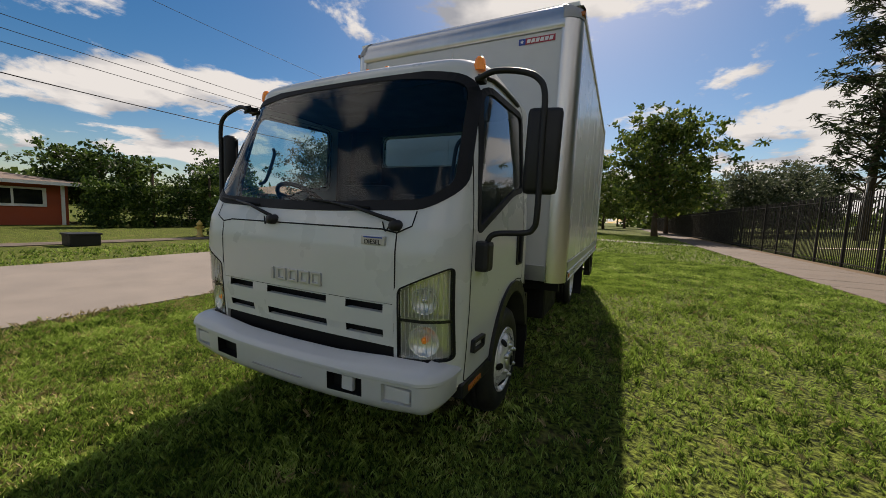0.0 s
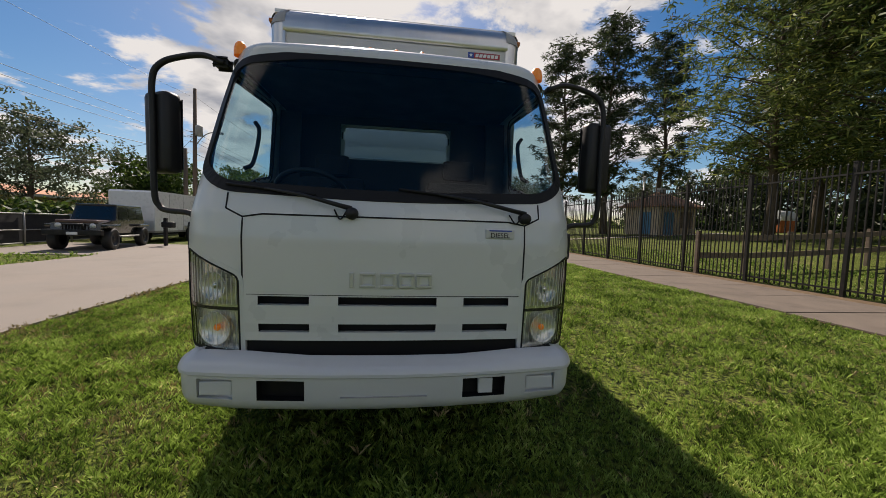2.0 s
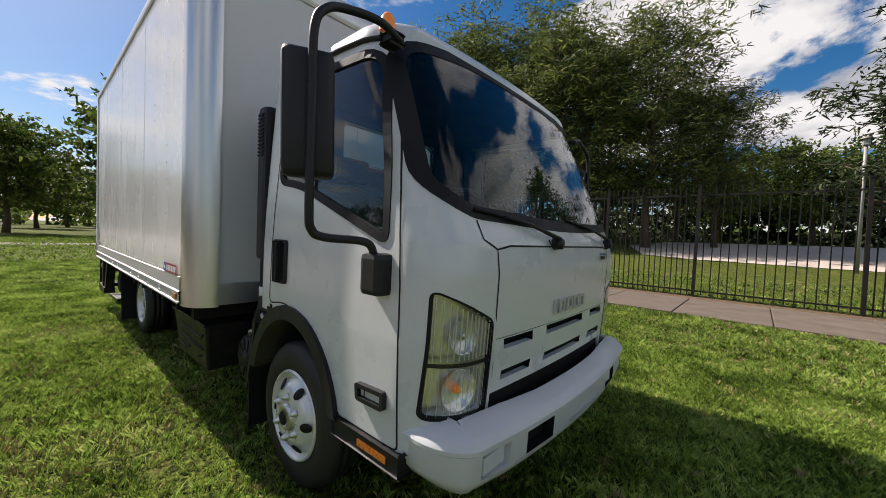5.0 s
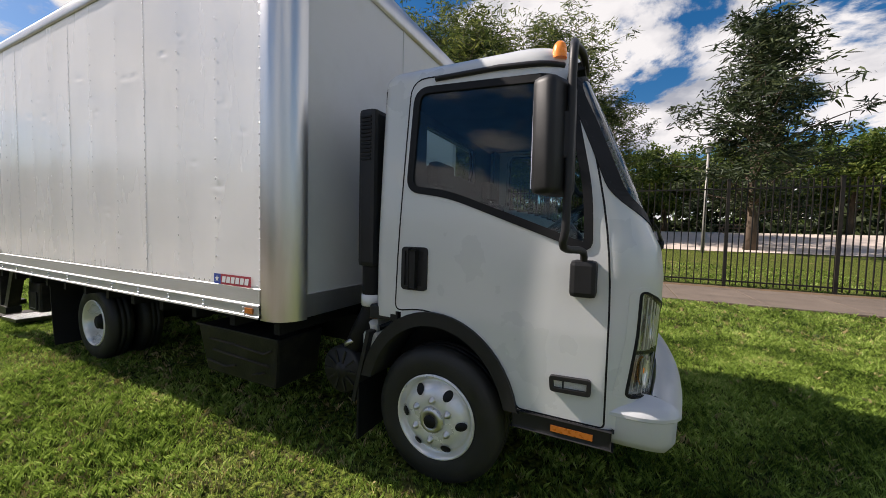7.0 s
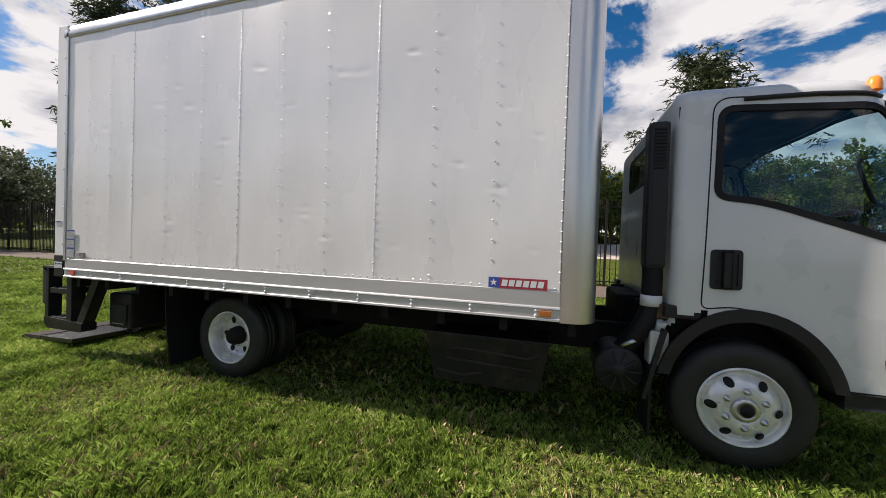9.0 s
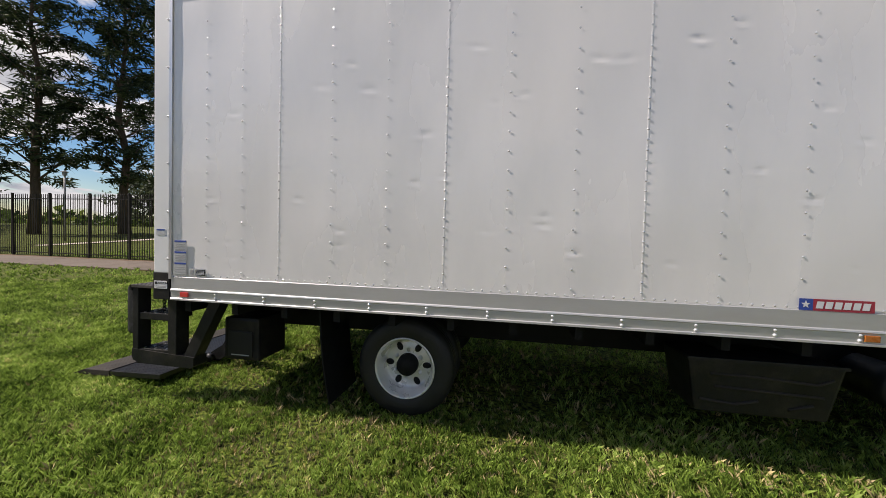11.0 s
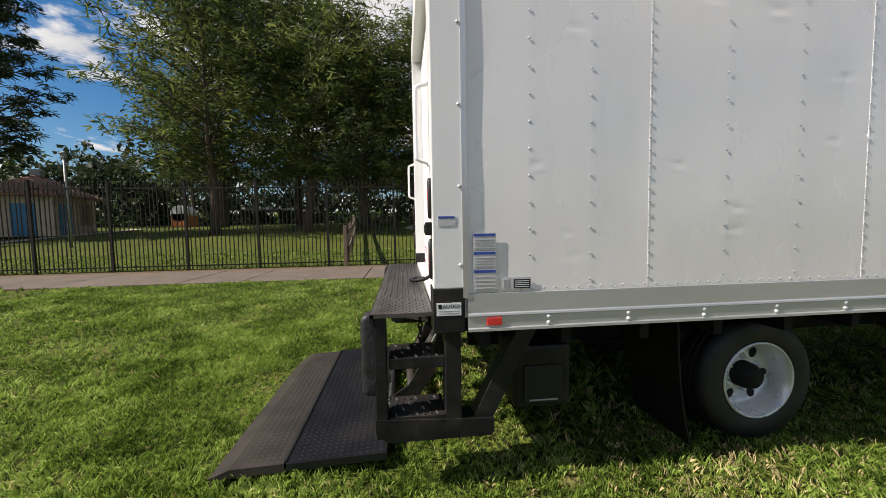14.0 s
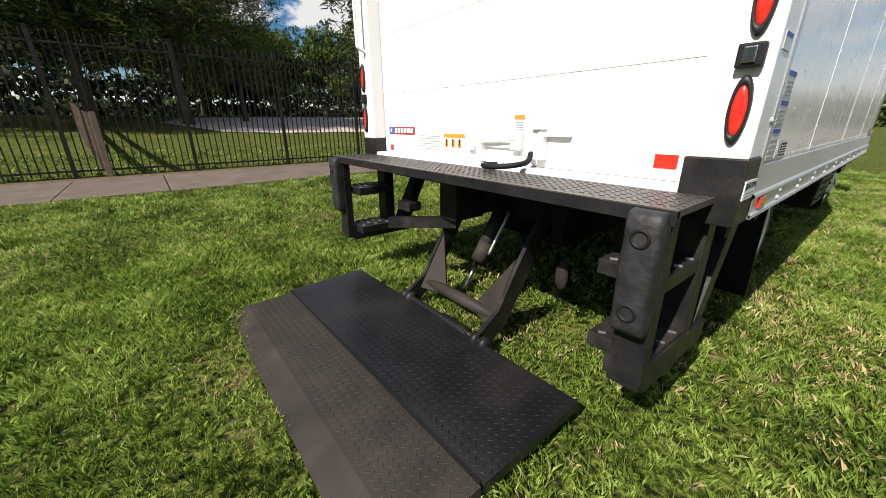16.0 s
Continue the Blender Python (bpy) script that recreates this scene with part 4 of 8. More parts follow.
# strip added to cover a pale spot above the lining
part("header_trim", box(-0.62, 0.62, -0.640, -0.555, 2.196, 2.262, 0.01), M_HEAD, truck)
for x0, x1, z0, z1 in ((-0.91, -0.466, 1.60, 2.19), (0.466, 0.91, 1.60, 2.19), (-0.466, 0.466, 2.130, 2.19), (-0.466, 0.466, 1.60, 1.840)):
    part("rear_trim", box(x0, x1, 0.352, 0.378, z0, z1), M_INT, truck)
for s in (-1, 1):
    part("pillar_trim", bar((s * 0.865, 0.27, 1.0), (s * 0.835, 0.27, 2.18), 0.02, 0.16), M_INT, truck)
for s in (-1, 1):
    gb = bmesh.new()
    tube(gb, smooth_path([(s * 0.80, -0.70, 1.58), (s * 0.77, -0.66, 1.62), (s * 0.76, -0.60, 1.80), (s * 0.79, -0.58, 1.86)], 4), 0.012, 6)
    part("grab_handle", gb, M_BLACK, truck)
    part("door_trim", box(s * 0.925, s * 0.945, -0.72, 0.22, 1.0, 1.30), M_INT, truck)


# wheels
def build_wheel(name, x_out, y, dual, s):
    """x_out: outer tyre face; s: which side."""
    base = thing(name, "", "")
    for key in list(base.keys()):
        del base[key]
    base.parent = truck
    base.location = (s * x_out, y, 0.375)
    turn = pose(0, 0, 0, 0, 0, 0 if s > 0 else 180)
    R, W = 0.382, 0.205
    for k in range(2 if dual else 1):
        off = -k * 0.26
        b = bmesh.new()
        prof = [(0.232, -0.012), (0.25, 0.0), (0.30, 0.004), (0.335, 0.0), (0.365, -0.016), (R, -0.05), (R, -0.075), (R - 0.012, -0.077), (R - 0.012, -0.085), (R, -0.087), (R, -0.118), (R - 0.012, -0.12), (R - 0.012, -0.128), (R, -0.13), (R, -0.155), (0.365, -0.19), (0.30, -0.21), (0.232, -0.20)]
        lathe(b, [(r, a + off) for r, a in prof], 56, turn)
        part("tyre", b, M_TYRE, base, "black worn tyre")
    b = bmesh.new()
    if dual:
        prof = [(0.236, -0.004), (0.230, 0.006), (0.222, 0.0), (0.214, -0.03), (0.200, -0.055), (0.196, -0.115), (0.180, -0.135), (0.165, -0.128), (0.115, -0.118), (0.085, -0.118), (0.07, -0.11)]
        hub = [(0.085, -0.118), (0.080, -0.06), (0.066, -0.052), (0.064, -0.030), (0.0, -0.026)]
        ring_r, ring_a, hole_r, hole_a = 0.112, -0.118, 0.150, -0.124
    else:
        prof = [(0.236, -0.004), (0.230, 0.008), (0.222, 0.004), (0.212, -0.020), (0.202, -0.034), (0.190, -0.026), (0.172, 0.006), (0.150, 0.022), (0.118, 0.030), (0.080, 0.030), (0.07, 0.024)]
        hub = [(0.072, 0.026), (0.068, 0.040), (0.056, 0.048), (0.040, 0.046), (0.038, 0.036), (0.0, 0.034)]
        ring_r, ring_a, hole_r, hole_a = 0.108, 0.030, 0.168, 0.012
    lathe(b, prof, 56, turn)
    part("rim", b, M_RIM, base, "white painted steel rim")
    b = bmesh.new()
    lathe(b, hub, 24, turn)
    part("hub", b, M_UNDER if dual else M_ALU, base, "dark hub" if dual else "bare metal hub")
    if not dual:
        b = bmesh.new()
        lathe(b, [(0.036, 0.050), (0.034, 0.056), (0.0, 0.057)], 18, turn)
        part("hub_cap", b, M_SEAL, base)
        for k in range(14):
            a = 2 * math.pi * k / 14
            fl = bar((0.043, 0.046 * math.cos(a), 0.046 * math.sin(a)), (0.036, 0.068 * math.cos(a), 0.068 * math.sin(a)), 0.006, 0.010)
            bmesh.ops.transform(fl, matrix=turn, verts=fl.verts)
            part("hub_flute", fl, M_CHROME, base)
    nut = bmesh.new()
    lathe(nut, [(0.021, 0.0), (0.020, 0.007), (0.0145, 0.009), (0.0145, 0.020), (0.010, 0.022), (0.009, 0.028), (0.0, 0.029)], 6)
    nut_me = bpy.data.meshes.new("lug_nut"); nut.to_mesh(nut_me); nut.free(); nut_me.materials.append(M_ALU if not dual else M_RIM)
    hole = bmesh.new()
    lathe(hole, [(0.034, 0.0), (0.032, 0.003), (0.0, 0.001)], 18)
    for v in hole.verts:
        v.co.z *= 0.72
    hole_me = bpy.data.meshes.new("hand_hole"); hole.to_mesh(hole_me); hole.free(); hole_me.materials.append(M_SEAL)
    for k in range(6):
        a = 2 * math.pi * k / 6 + 0.5
        o = new("lug_nut", nut_me); o.parent = base
        o.matrix_local = turn @ Matrix.Translation((ring_a, ring_r * math.cos(a), ring_r * math.sin(a)))
        a += math.pi / 6
        o = new("hand_hole", hole_me); o.parent = base
        o.matrix_local = turn @ Matrix.Translation((hole_a + (0.004 if dual else 0.001), hole_r * math.cos(a), hole_r * math.sin(a))) @ pose(0, 0, 0, math.degrees(a), 0, 0) @ pose(0, 0, 0, 0, 0, 3 if dual else 36)
    return base


for s in (-1, 1):
    build_wheel("front_wheel", 0.955, 0.0, False, s)
    build_wheel("rear_wheel", 0.985, 3.87, True, s)

# chassis
for s in (-1, 1):
    part("chassis_rail", box(s * 0.38, s * 0.45, -0.9, 5.55, 0.50, 0.72, 0.01), M_UNDER, truck)
    part("inner_arch", box(s * 0.55, s * 0.60, -0.5, 0.52, 0.40, 0.93), M_SEAL, truck)
part("front_axle", box(-0.80, 0.80, -0.05, 0.05, 0.31, 0.41, 0.02), M_UNDER, truck)
bm_ = bmesh.new()
tube(bm_, [(-0.75, 3.87, 0.375), (-0.18, 3.87, 0.375), (-0.14, 3.87, 0.375), (0.14, 3.87, 0.375), (0.18, 3.87, 0.375), (0.75, 3.87, 0.375)], [0.07, 0.08, 0.17, 0.17, 0.08, 0.07], 14)
part("rear_axle", bm_, M_UNDER, truck)
part("engine_block", box(-0.33, 0.33, -0.6, 0.6, 0.42, 0.93, 0.03), M_UNDER, truck)
part("fuel_tank", box(0.50, 1.00, 1.25, 2.05, 0.36, 0.70, 0.05), M_UNDER, truck)
part("cross_member", box(-0.38, 0.38, 1.5, 1.6, 0.52, 0.70), M_UNDER, truck)
part("cross_member", box(-0.38, 0.38, 2.8, 2.9, 0.52, 0.70), M_UNDER, truck)
for k in range(12):
    part("floor_bearer", box(-1.17, 1.17, 0.95 + k * 0.42, 1.0 + k * 0.42, 0.74, 0.85), M_UNDER, truck)

# battery and tool box under the right side
b = box(-1.06, -0.66, 1.10, 1.96, 0.30, 0.655, 0.02)
for v in b.verts:
    if v.co.z < 0.48:
        v.co.y += 0.055 if v.co.y < 1.5 else -0.055
        v.co.x += 0.03 if v.co.x < -0.9 else 0
tb = part("side_box", b, M_STEEL, truck, "black pressed-steel side box cover")
part("cover_lip", box(-1.072, -1.050, 1.09, 1.97, 0.640, 0.662, 0.004), M_STEEL, tb)
# ribs paler than the black cover: their glint is put into the colour
for pts in ([(1.83, 0.555), (1.60, 0.555), (1.24, 0.535), (1.16, 0.575)], [(1.80, 0.475), (1.20, 0.455)], [(1.88, 0.385), (1.68, 0.365), (1.55, 0.40)], [(1.38, 0.36), (1.25, 0.40)]):
    part("pressed_rib", tube(bmesh.new(), [(-1.061 + 0.03 * max(0.0, 0.65 - z) / 0.35, y, z) for y, z in pts], 0.010, 6), M_PLATEW, tb)
# air cleaner and intake on the right
b = bmesh.new()
lathe(b, [(0.0, 0.012), (0.05, 0.012), (0.052, 0.0), (0.135, 0.0), (0.150, -0.015), (0.150, -0.10), (0.142, -0.11), (0.142, -0.34), (0.0, -0.35)], 30, pose(-0.945, 0.670, 0.505, 0, 0, 180))
ac = part("air_cleaner", b, M_BLACK, truck, "black drum air cleaner")
for k in range(10):
    a = 2 * math.pi * k / 10
    part("cap_rib", bar((-0.948, 0.670 + 0.05 * math.cos(a), 0.505 + 0.05 * math.sin(a)), (-0.948, 0.670 + 0.13 * math.cos(a), 0.505 + 0.13 * math.sin(a)), 0.008, 0.012), M_BLACK, ac)
sn = part("intake_snorkel", box(-0.955, -0.80, 0.425, 0.545, 1.17, 2.10, 0.03), M_BLACK, truck, "tall black air intake snorkel")
for k in range(12):
    part("louvre", box(-0.962, -0.95, 0.45, 0.52, 1.80 + k * 0.022, 1.811 + k * 0.022), M_SEAL, sn)
b = bmesh.new()
tube(b, smooth_path([(-0.88, 0.485, 1.20), (-0.88, 0.485, 1.05), (-0.88, 0.49, 0.90), (-0.89, 0.56, 0.75), (-0.86, 0.64, 0.62), (-0.84, 0.66, 0.55)], 5), [0.06] * 11 + [0.062] * 15, 14)
part("intake_hose", b, M_SEAL, sn)
b = bmesh.new()
tube(b, [(-0.88, 0.486, 0.93), (-0.88, 0.486, 1.0)], 0.0635, 14)
part("hose_label", b, M_LWHITE, sn, "white and blue hose label")
b = bmesh.new()
tube(b, [(-0.895, 0.60, 0.665), (-0.887, 0.61, 0.685)], 0.068, 14)
part("hose_clamp", b, M_ALU, sn)
b = box(-0.95, -0.80, 0.39, 0.50, 0.56, 0.78, 0.02)
wb = part("washer_bottle", b, M_BOTTLE, truck, "white plastic washer bottle")
part("bottle_neck", tube(bmesh.new(), [(-0.90, 0.44, 0.77), (-0.93, 0.43, 0.84)], [0.028, 0.03], 10), M_BOTTLE, wb)
part("rust_bracket", box(-0.93, -0.80, 0.40, 0.48, 0.86, 0.95), M_RUST, wb)
# ---- cargo box ----
BX, Y1 = 1.22, 5.85
cargo = part("cargo_floor", box(-1.19, 1.19, 0.95, 5.74, 0.86, 0.93), M_UNDER, truck)
SEAMS = [1.055, 2.315, 3.550, 4.777, 5.690]
DENTS = [(1.709, 1.808, 0.05), (2.449, 2.49, 0.09), (2.60, 2.50, 0.07), (2.901, 1.467, 0.06), (3.693, 2.065, 0.07), (4.468, 2.417, 0.09), (5.203, 1.29, 0.05), (3.761, 1.74, 0.05),
         (2.15, 1.25, 0.05), (3.05, 2.30, 0.06), (3.28, 1.42, 0.05), (4.10, 2.38, 0.08), (5.15, 2.25, 0.06), (1.38, 2.15, 0.05), (4.62, 1.62, 0.05), (2.72, 1.30, 0.06), (5.35, 1.62, 0.05), (3.36, 2.62, 0.08), (4.30, 1.40, 0.05)]
rd_ = random.Random(64)
DENTS += [(rd_.uniform(1.2, 5.5), rd_.uniform(1.15, 2.9), rd_.uniform(0.03, 0.07)) for k in range(14)]


def panel_mesh(y0, y1, s, seed):
    """A sheet riveted along its uprights, slightly quilted between them, with dents."""
    rnd = random.Random(seed)
    bm = bmesh.new()
    ny, nz = int((y1 - y0) / 0.016), 130
    z0, z1 = 1.0, 3.24
    marks = [(y, z, r, rnd.uniform(0.5, 1.0), rnd.uniform(-1.6, 1.6)) for y, z, r in DENTS if y0 - 0.1 < y < y1 + 0.1]
    rows = []
    for i in range(ny + 1):
        y = y0 + (y1 - y0) * i / ny
        t = (y - y0) / (y1 - y0)
        row = []
        for j in range(nz + 1):
            z = z0 + (z1 - z0) * j / nz
            d = -0.0016 * abs(math.sin(math.pi * 3 * t)) * (0.6 + 0.4 * noise.noise((y * 1.3, z * 1.1, seed)))
            d += 0.0028 * noise.noise((y * 2.2, z * 2.0, seed + 9.1)) * min(1, t * 12, (1 - t) * 12)
            if s < 0:
                for a, c, r, k, turn in marks:
                    u = ((y - a) + (z - c) * turn) / (r * 0.62)
                    v = (z - c) / (r * 0.26)
                    q = u * u + v * v
                    if q < 6:
                        d -= 0.0036 * k * math.exp(-q) - 0.0024 * k * math.exp(-((u - 0.3) ** 2 + (v + 1.3) ** 2))
            row.append(bm.verts.new((s * (BX + d), y, z)))
        rows.append(row)
    for a, b in zip(rows, rows[1:]):
        for j in range(nz):
            bm.faces.new((a[j], b[j], b[j + 1], a[j + 1])).smooth = True
    return bm


for s in (-1, 1):
    w = part("side_wall", box(s * 1.185, s * 1.205, 0.97, 5.70, 0.90, 3.26), M_PANEL, truck, "white riveted aluminium side wall of the box")
    for k, (a, b_) in enumerate(zip(SEAMS, SEAMS[1:])):
        part("side_panel", panel_mesh(a, b_, s, k + 20 * (s > 0)), M_PANEL, w, "dented white aluminium sheet" if s < 0 else "")
    for y in SEAMS[1:-1]:
        part("joint_strip", box(s * 1.217, s * 1.2208, y - 0.004, y + 0.004, 1.02, 3.23), M_PANEL, w)
    # skirt of extruded aluminium
    b = bmesh.new()
    prof = [(1.222, 1.020), (1.228, 1.016), (1.228, 0.925), (1.236, 0.920), (1.238, 0.912), (1.231, 0.905), (1.231, 0.855), (1.239, 0.850), (1.239, 0.838), (1.20, 0.838)]
    ra = [b.verts.new((s * x, 1.050, z)) for x, z in prof]
    rb = [b.verts.new((s * x, 5.690, z)) for x, z in prof]
    for i in range(len(prof) - 1):
        b.faces.new((ra[i], ra[i + 1], rb[i + 1], rb[i]))
    sk = part("skirt_rail", b, M_SKIRT, truck, "bare aluminium skirt rail")
    for y in np.arange(1.19, 5.66, 0.4105):
        for z in (0.866, 0.895):
            bo = bmesh.new()
            lathe(bo, [(0.0, 0.010), (0.006, 0.009), (0.010, 0.004), (0.011, 0.0)], 10, pose(s * 1.231, y, z, 0, 0, 0 if s > 0 else 180))
            part("bolt", bo, M_RIVET, sk)
    part("side_marker", box(s * 1.231, s * 1.240, 1.100, 1.172, 0.862, 0.898, 0.003), M_AMBERD, sk, "amber side reflector")
    part("side_marker", box(s * 1.231, s * 1.240, 5.527, 5.600, 0.865, 0.902, 0.003), M_RED, sk, "red side reflector")
    b = bmesh.new()
    prof = [(1.222, 3.175), (1.232, 3.18), (1.232, 3.22), (1.226, 3.265), (1.205, 3.300), (1.16, 3.310)]
    ra = [b.verts.new((s * x, 0.98, z)) for x, z in prof]
    rb = [b.verts.new((s * x, 5.75, z)) for x, z in prof]
    for i in range(len(prof) - 1):
        b.faces.new((ra[i], ra[i + 1], rb[i + 1], rb[i])).smooth = True
    part("roof_rail", b, M_ALU, truck, "aluminium roof side rail")
    # rounded front corner post
    b = bmesh.new()
    r = 0.16
    cx, cy = 1.225 - r, 0.838 + r
    plan = [(1.225, 1.048), (1.225, 1.02)] + [(cx + r * math.cos(a), cy - r * math.sin(a)) for a in np.linspace(0, math.pi / 2, 12)] + [(1.06, 0.838)]
    lo = [b.verts.new((s * x, y, 0.83)) for x, y in plan]
    hi = [b.verts.new((s * x, y, 3.155)) for x, y in plan]
    for i in range(len(plan) - 1):
        b.faces.new((lo[i], lo[i + 1], hi[i + 1], hi[i])).smooth = True
    po = part("corner_post", b, M_CORNER, truck, "rounded bare aluminium corner post")
    b = bmesh.new()
    rings = []
    for t in np.linspace(0, math.pi / 2, 7):
        dz, sh = 3.155 + 0.16 * math.sin(t), 0.12 * (1 - math.cos(t))
        rings.append([b.verts.new((s * (x + 0.004 - sh * (0.9 if x > 1.1 else 0.3)), y - 0.004 + sh * (0.9 if y < 0.95 else 0.2), dz)) for x, y in plan])
    for p, q in zip(rings, rings[1:]):
        for i in range(len(plan) - 1):
            b.faces.new((p[i], p[i + 1], q[i + 1], q[i])).smooth = True
    part("corner_cap", b, M_LGREY, po, "dull cast corner cap")
    part("cap_marker", box(s * 1.19, s * 1.234, 0.915, 0.985, 3.185, 3.218, 0.006), M_AMBERD, po, "amber corner marker lamp")
    # rear frame post
    rp = part("rear_post", box(s * 1.06, s * 1.228, 5.705, Y1, 1.045, 3.30, 0.006), M_POST, truck, "white rear frame post")
    part("post_boot", box(s * 1.058, s * 1.231, 5.703, Y1 + 0.003, 0.835, 1.045, 0.004), M_STEEL, rp, "black painted post foot")
    part("corner_strip", box(s * 1.224, s * 1.232, 5.685, 5.711, 1.0, 3.26), M_ALU, rp)
    for z in (1.155, 1.52, 1.89, 2.25, 2.62, 2.98):
        bo = bmesh.new()
        lathe(bo, [(0.0, 0.008), (0.006, 0.007), (0.009, 0.0)], 8, pose(s * 1.228, 5.722, z, 0, 0, 0 if s > 0 else 180))
        part("bolt", bo, M_RIVET, rp)
    # tail lamps
    for z in (1.182, 1.470):
        b = bmesh.new()
        lathe(b, [(0.037, 0.0), (0.037, 0.010), (0.034, 0.016), (0.028, 0.016), (0.026, 0.008)], 30, Matrix.Translation((s * 1.174, Y1, z)) @ Matrix.Diagonal((0.74, 1, 2.6, 1)) @ pose(0, 0, 0, 0, 0, 90))
        tl = part("tail_lamp", b, M_BLACK, rp, "oval red tail lamp in black bezel")
        b = bmesh.new()
        lathe(b, [(0.0, 0.0165), (0.016, 0.0160), (0.024, 0.0135), (0.0275, 0.006)], 26, Matrix.Translation((s * 1.174, Y1, z)) @ Matrix.Diagonal((0.74, 1, 2.75, 1)) @ pose(0, 0, 0, 0, 0, 90))
        part("tail_lens", b, M_RED, rp, "red lamp lens")
    lk = part("plate_lamp", box(s * 1.142, s * 1.206, Y1, Y1 + 0.03, 1.296, 1.358, 0.006), M_SEAL, rp, "black lamp switch box")
    part("switch_plate", box(s * 1.158, s * 1.190, Y1 + 0.03, Y1 + 0.036, 1.306, 1.348, 0.003), M_CHROME, rp)
    # long grab handle
    gb = bmesh.new()
    hx = s * 1.125
    tube(gb, smooth_path([(hx, Y1, 2.03), (hx, Y1 + 0.01, 2.015), (hx, Y1 + 0.05, 2.00), (hx, Y1 + 0.06, 1.96), (hx, Y1 + 0.06, 1.70), (hx, Y1 + 0.05, 1.66), (hx, Y1 + 0.01, 1.645), (hx, Y1, 1.63)], 5), 0.011, 8)
    part("grab_handle", gb, M_POST, rp, "white tubular grab handle")
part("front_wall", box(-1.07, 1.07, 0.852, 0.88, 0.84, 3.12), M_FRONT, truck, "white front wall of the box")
part("front_base_rail", box(-1.065, 1.065, 0.842, 0.853, 0.84, 0.985, 0.003), M_ALU, truck)
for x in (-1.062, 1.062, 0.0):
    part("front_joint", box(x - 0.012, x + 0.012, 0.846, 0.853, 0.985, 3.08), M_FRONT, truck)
b = bmesh.new()
prof = [(0.848, 3.072), (0.838, 3.077), (0.834, 3.12), (0.838, 3.18), (0.856, 3.245), (0.895, 3.290), (0.96, 3.308)]
ra = [b.verts.new((-1.08, y, z)) for y, z in prof]
rb = [b.verts.new((1.08, y, z)) for y, z in prof]
for i in range(len(prof) - 1):
    b.faces.new((ra[i], ra[i + 1], rb[i + 1], rb[i])).smooth = True
part("front_roof_radius", b, M_ALU, truck, "rounded aluminium front roof edge")
part("box_roof", box(-1.18, 1.18, 0.92, 5.76, 3.275, 3.310), M_PANEL, truck)
part("rear_header", box(-1.06, 1.06, 5.70, Y1, 3.08, 3.30, 0.006), M_POST, truck, "white rear header")
part("rear_sill", box(-1.06, 1.06, 5.66, 5.84, 0.86, 0.945, 0.004), M_POST, truck)
# roll-up door: a stack of white sections
rd = part("roll_up_door", box(-1.055, 1.055, 5.70, 5.755, 0.947, 1.352, 0.004), M_DOORW, truck, "white panelled roll-up rear door")
for z0, z1 in ((1.3535, 1.735), (1.7365, 2.115), (2.1165, 2.50), (2.5015, 3.08)):
    part("door_section", box(-1.055, 1.055, 5.70, 5.755, z0, z1, 0.004), M_DOORW, rd)
# latch and its catch
b = bmesh.new()
add_box(b, -0.30, 0.075, 5.757, 5.772, 1.028, 1.056, bevel=0.004)
add_box(b, -0.045, -0.005, 5.757, 5.80, 0.950, 1.045, bevel=0.006)
add_box(b, 0.025, 0.085, 5.757, 5.785, 1.005, 1.075, bevel=0.008)
add_box(b, -0.305, -0.245, 5.757, 5.79, 1.020, 1.105, bevel=0.008)
tube(b, [(-0.28, 5.785, 1.075), (0.0, 5.79, 1.050)], 0.009, 8)
part("door_latch", b, M_POST, rd, "white painted door latch")
b = bmesh.new()
add_box(b, -0.575, -0.41, 5.757, 5.785, 1.090, 1.112, bevel=0.006)
add_box(b, -0.45, -0.40, 5.757, 5.80, 0.985, 1.10, bevel=0.006)
add_box(b, -0.44, -0.36, 5.757, 5.775, 1.122, 1.134)
part("latch_catch", b, M_POST, rd)
b = bmesh.new()
tube(b, smooth_path([(-0.20, 5.83, 0.950), (-0.17, 5.90, 0.948), (-0.26, 5.94, 0.950), (-0.36, 5.91, 0.960), (-0.40, 5.84, 0.975), (-0.37, 5.775, 1.01)], 5), 0.014, 6)
part("pull_strap", b, M_SEAL, rd, "black webbing pull strap")


def sticker(parent, x0, x1, z0, z1, m, y=5.757, d=1, name="sticker", label=""):
    return part(name, box(x0, x1, y, y + 0.0015 * d, z0, z1), m, parent, label)


def emblem_star(bm, place, r):
    """A five-pointed star; place turns flat (u, v) into a point."""
    P = [bm.verts.new(place(r * (1 if k % 2 == 0 else 0.42) * math.sin(math.pi * k / 5), r * (1 if k % 2 == 0 else 0.42) * math.cos(math.pi * k / 5))) for k in range(10)]
    c = bm.verts.new(place(0, 0))
    for k in range(10):
        bm.faces.new((P[k], P[(k + 1) % 10], c))


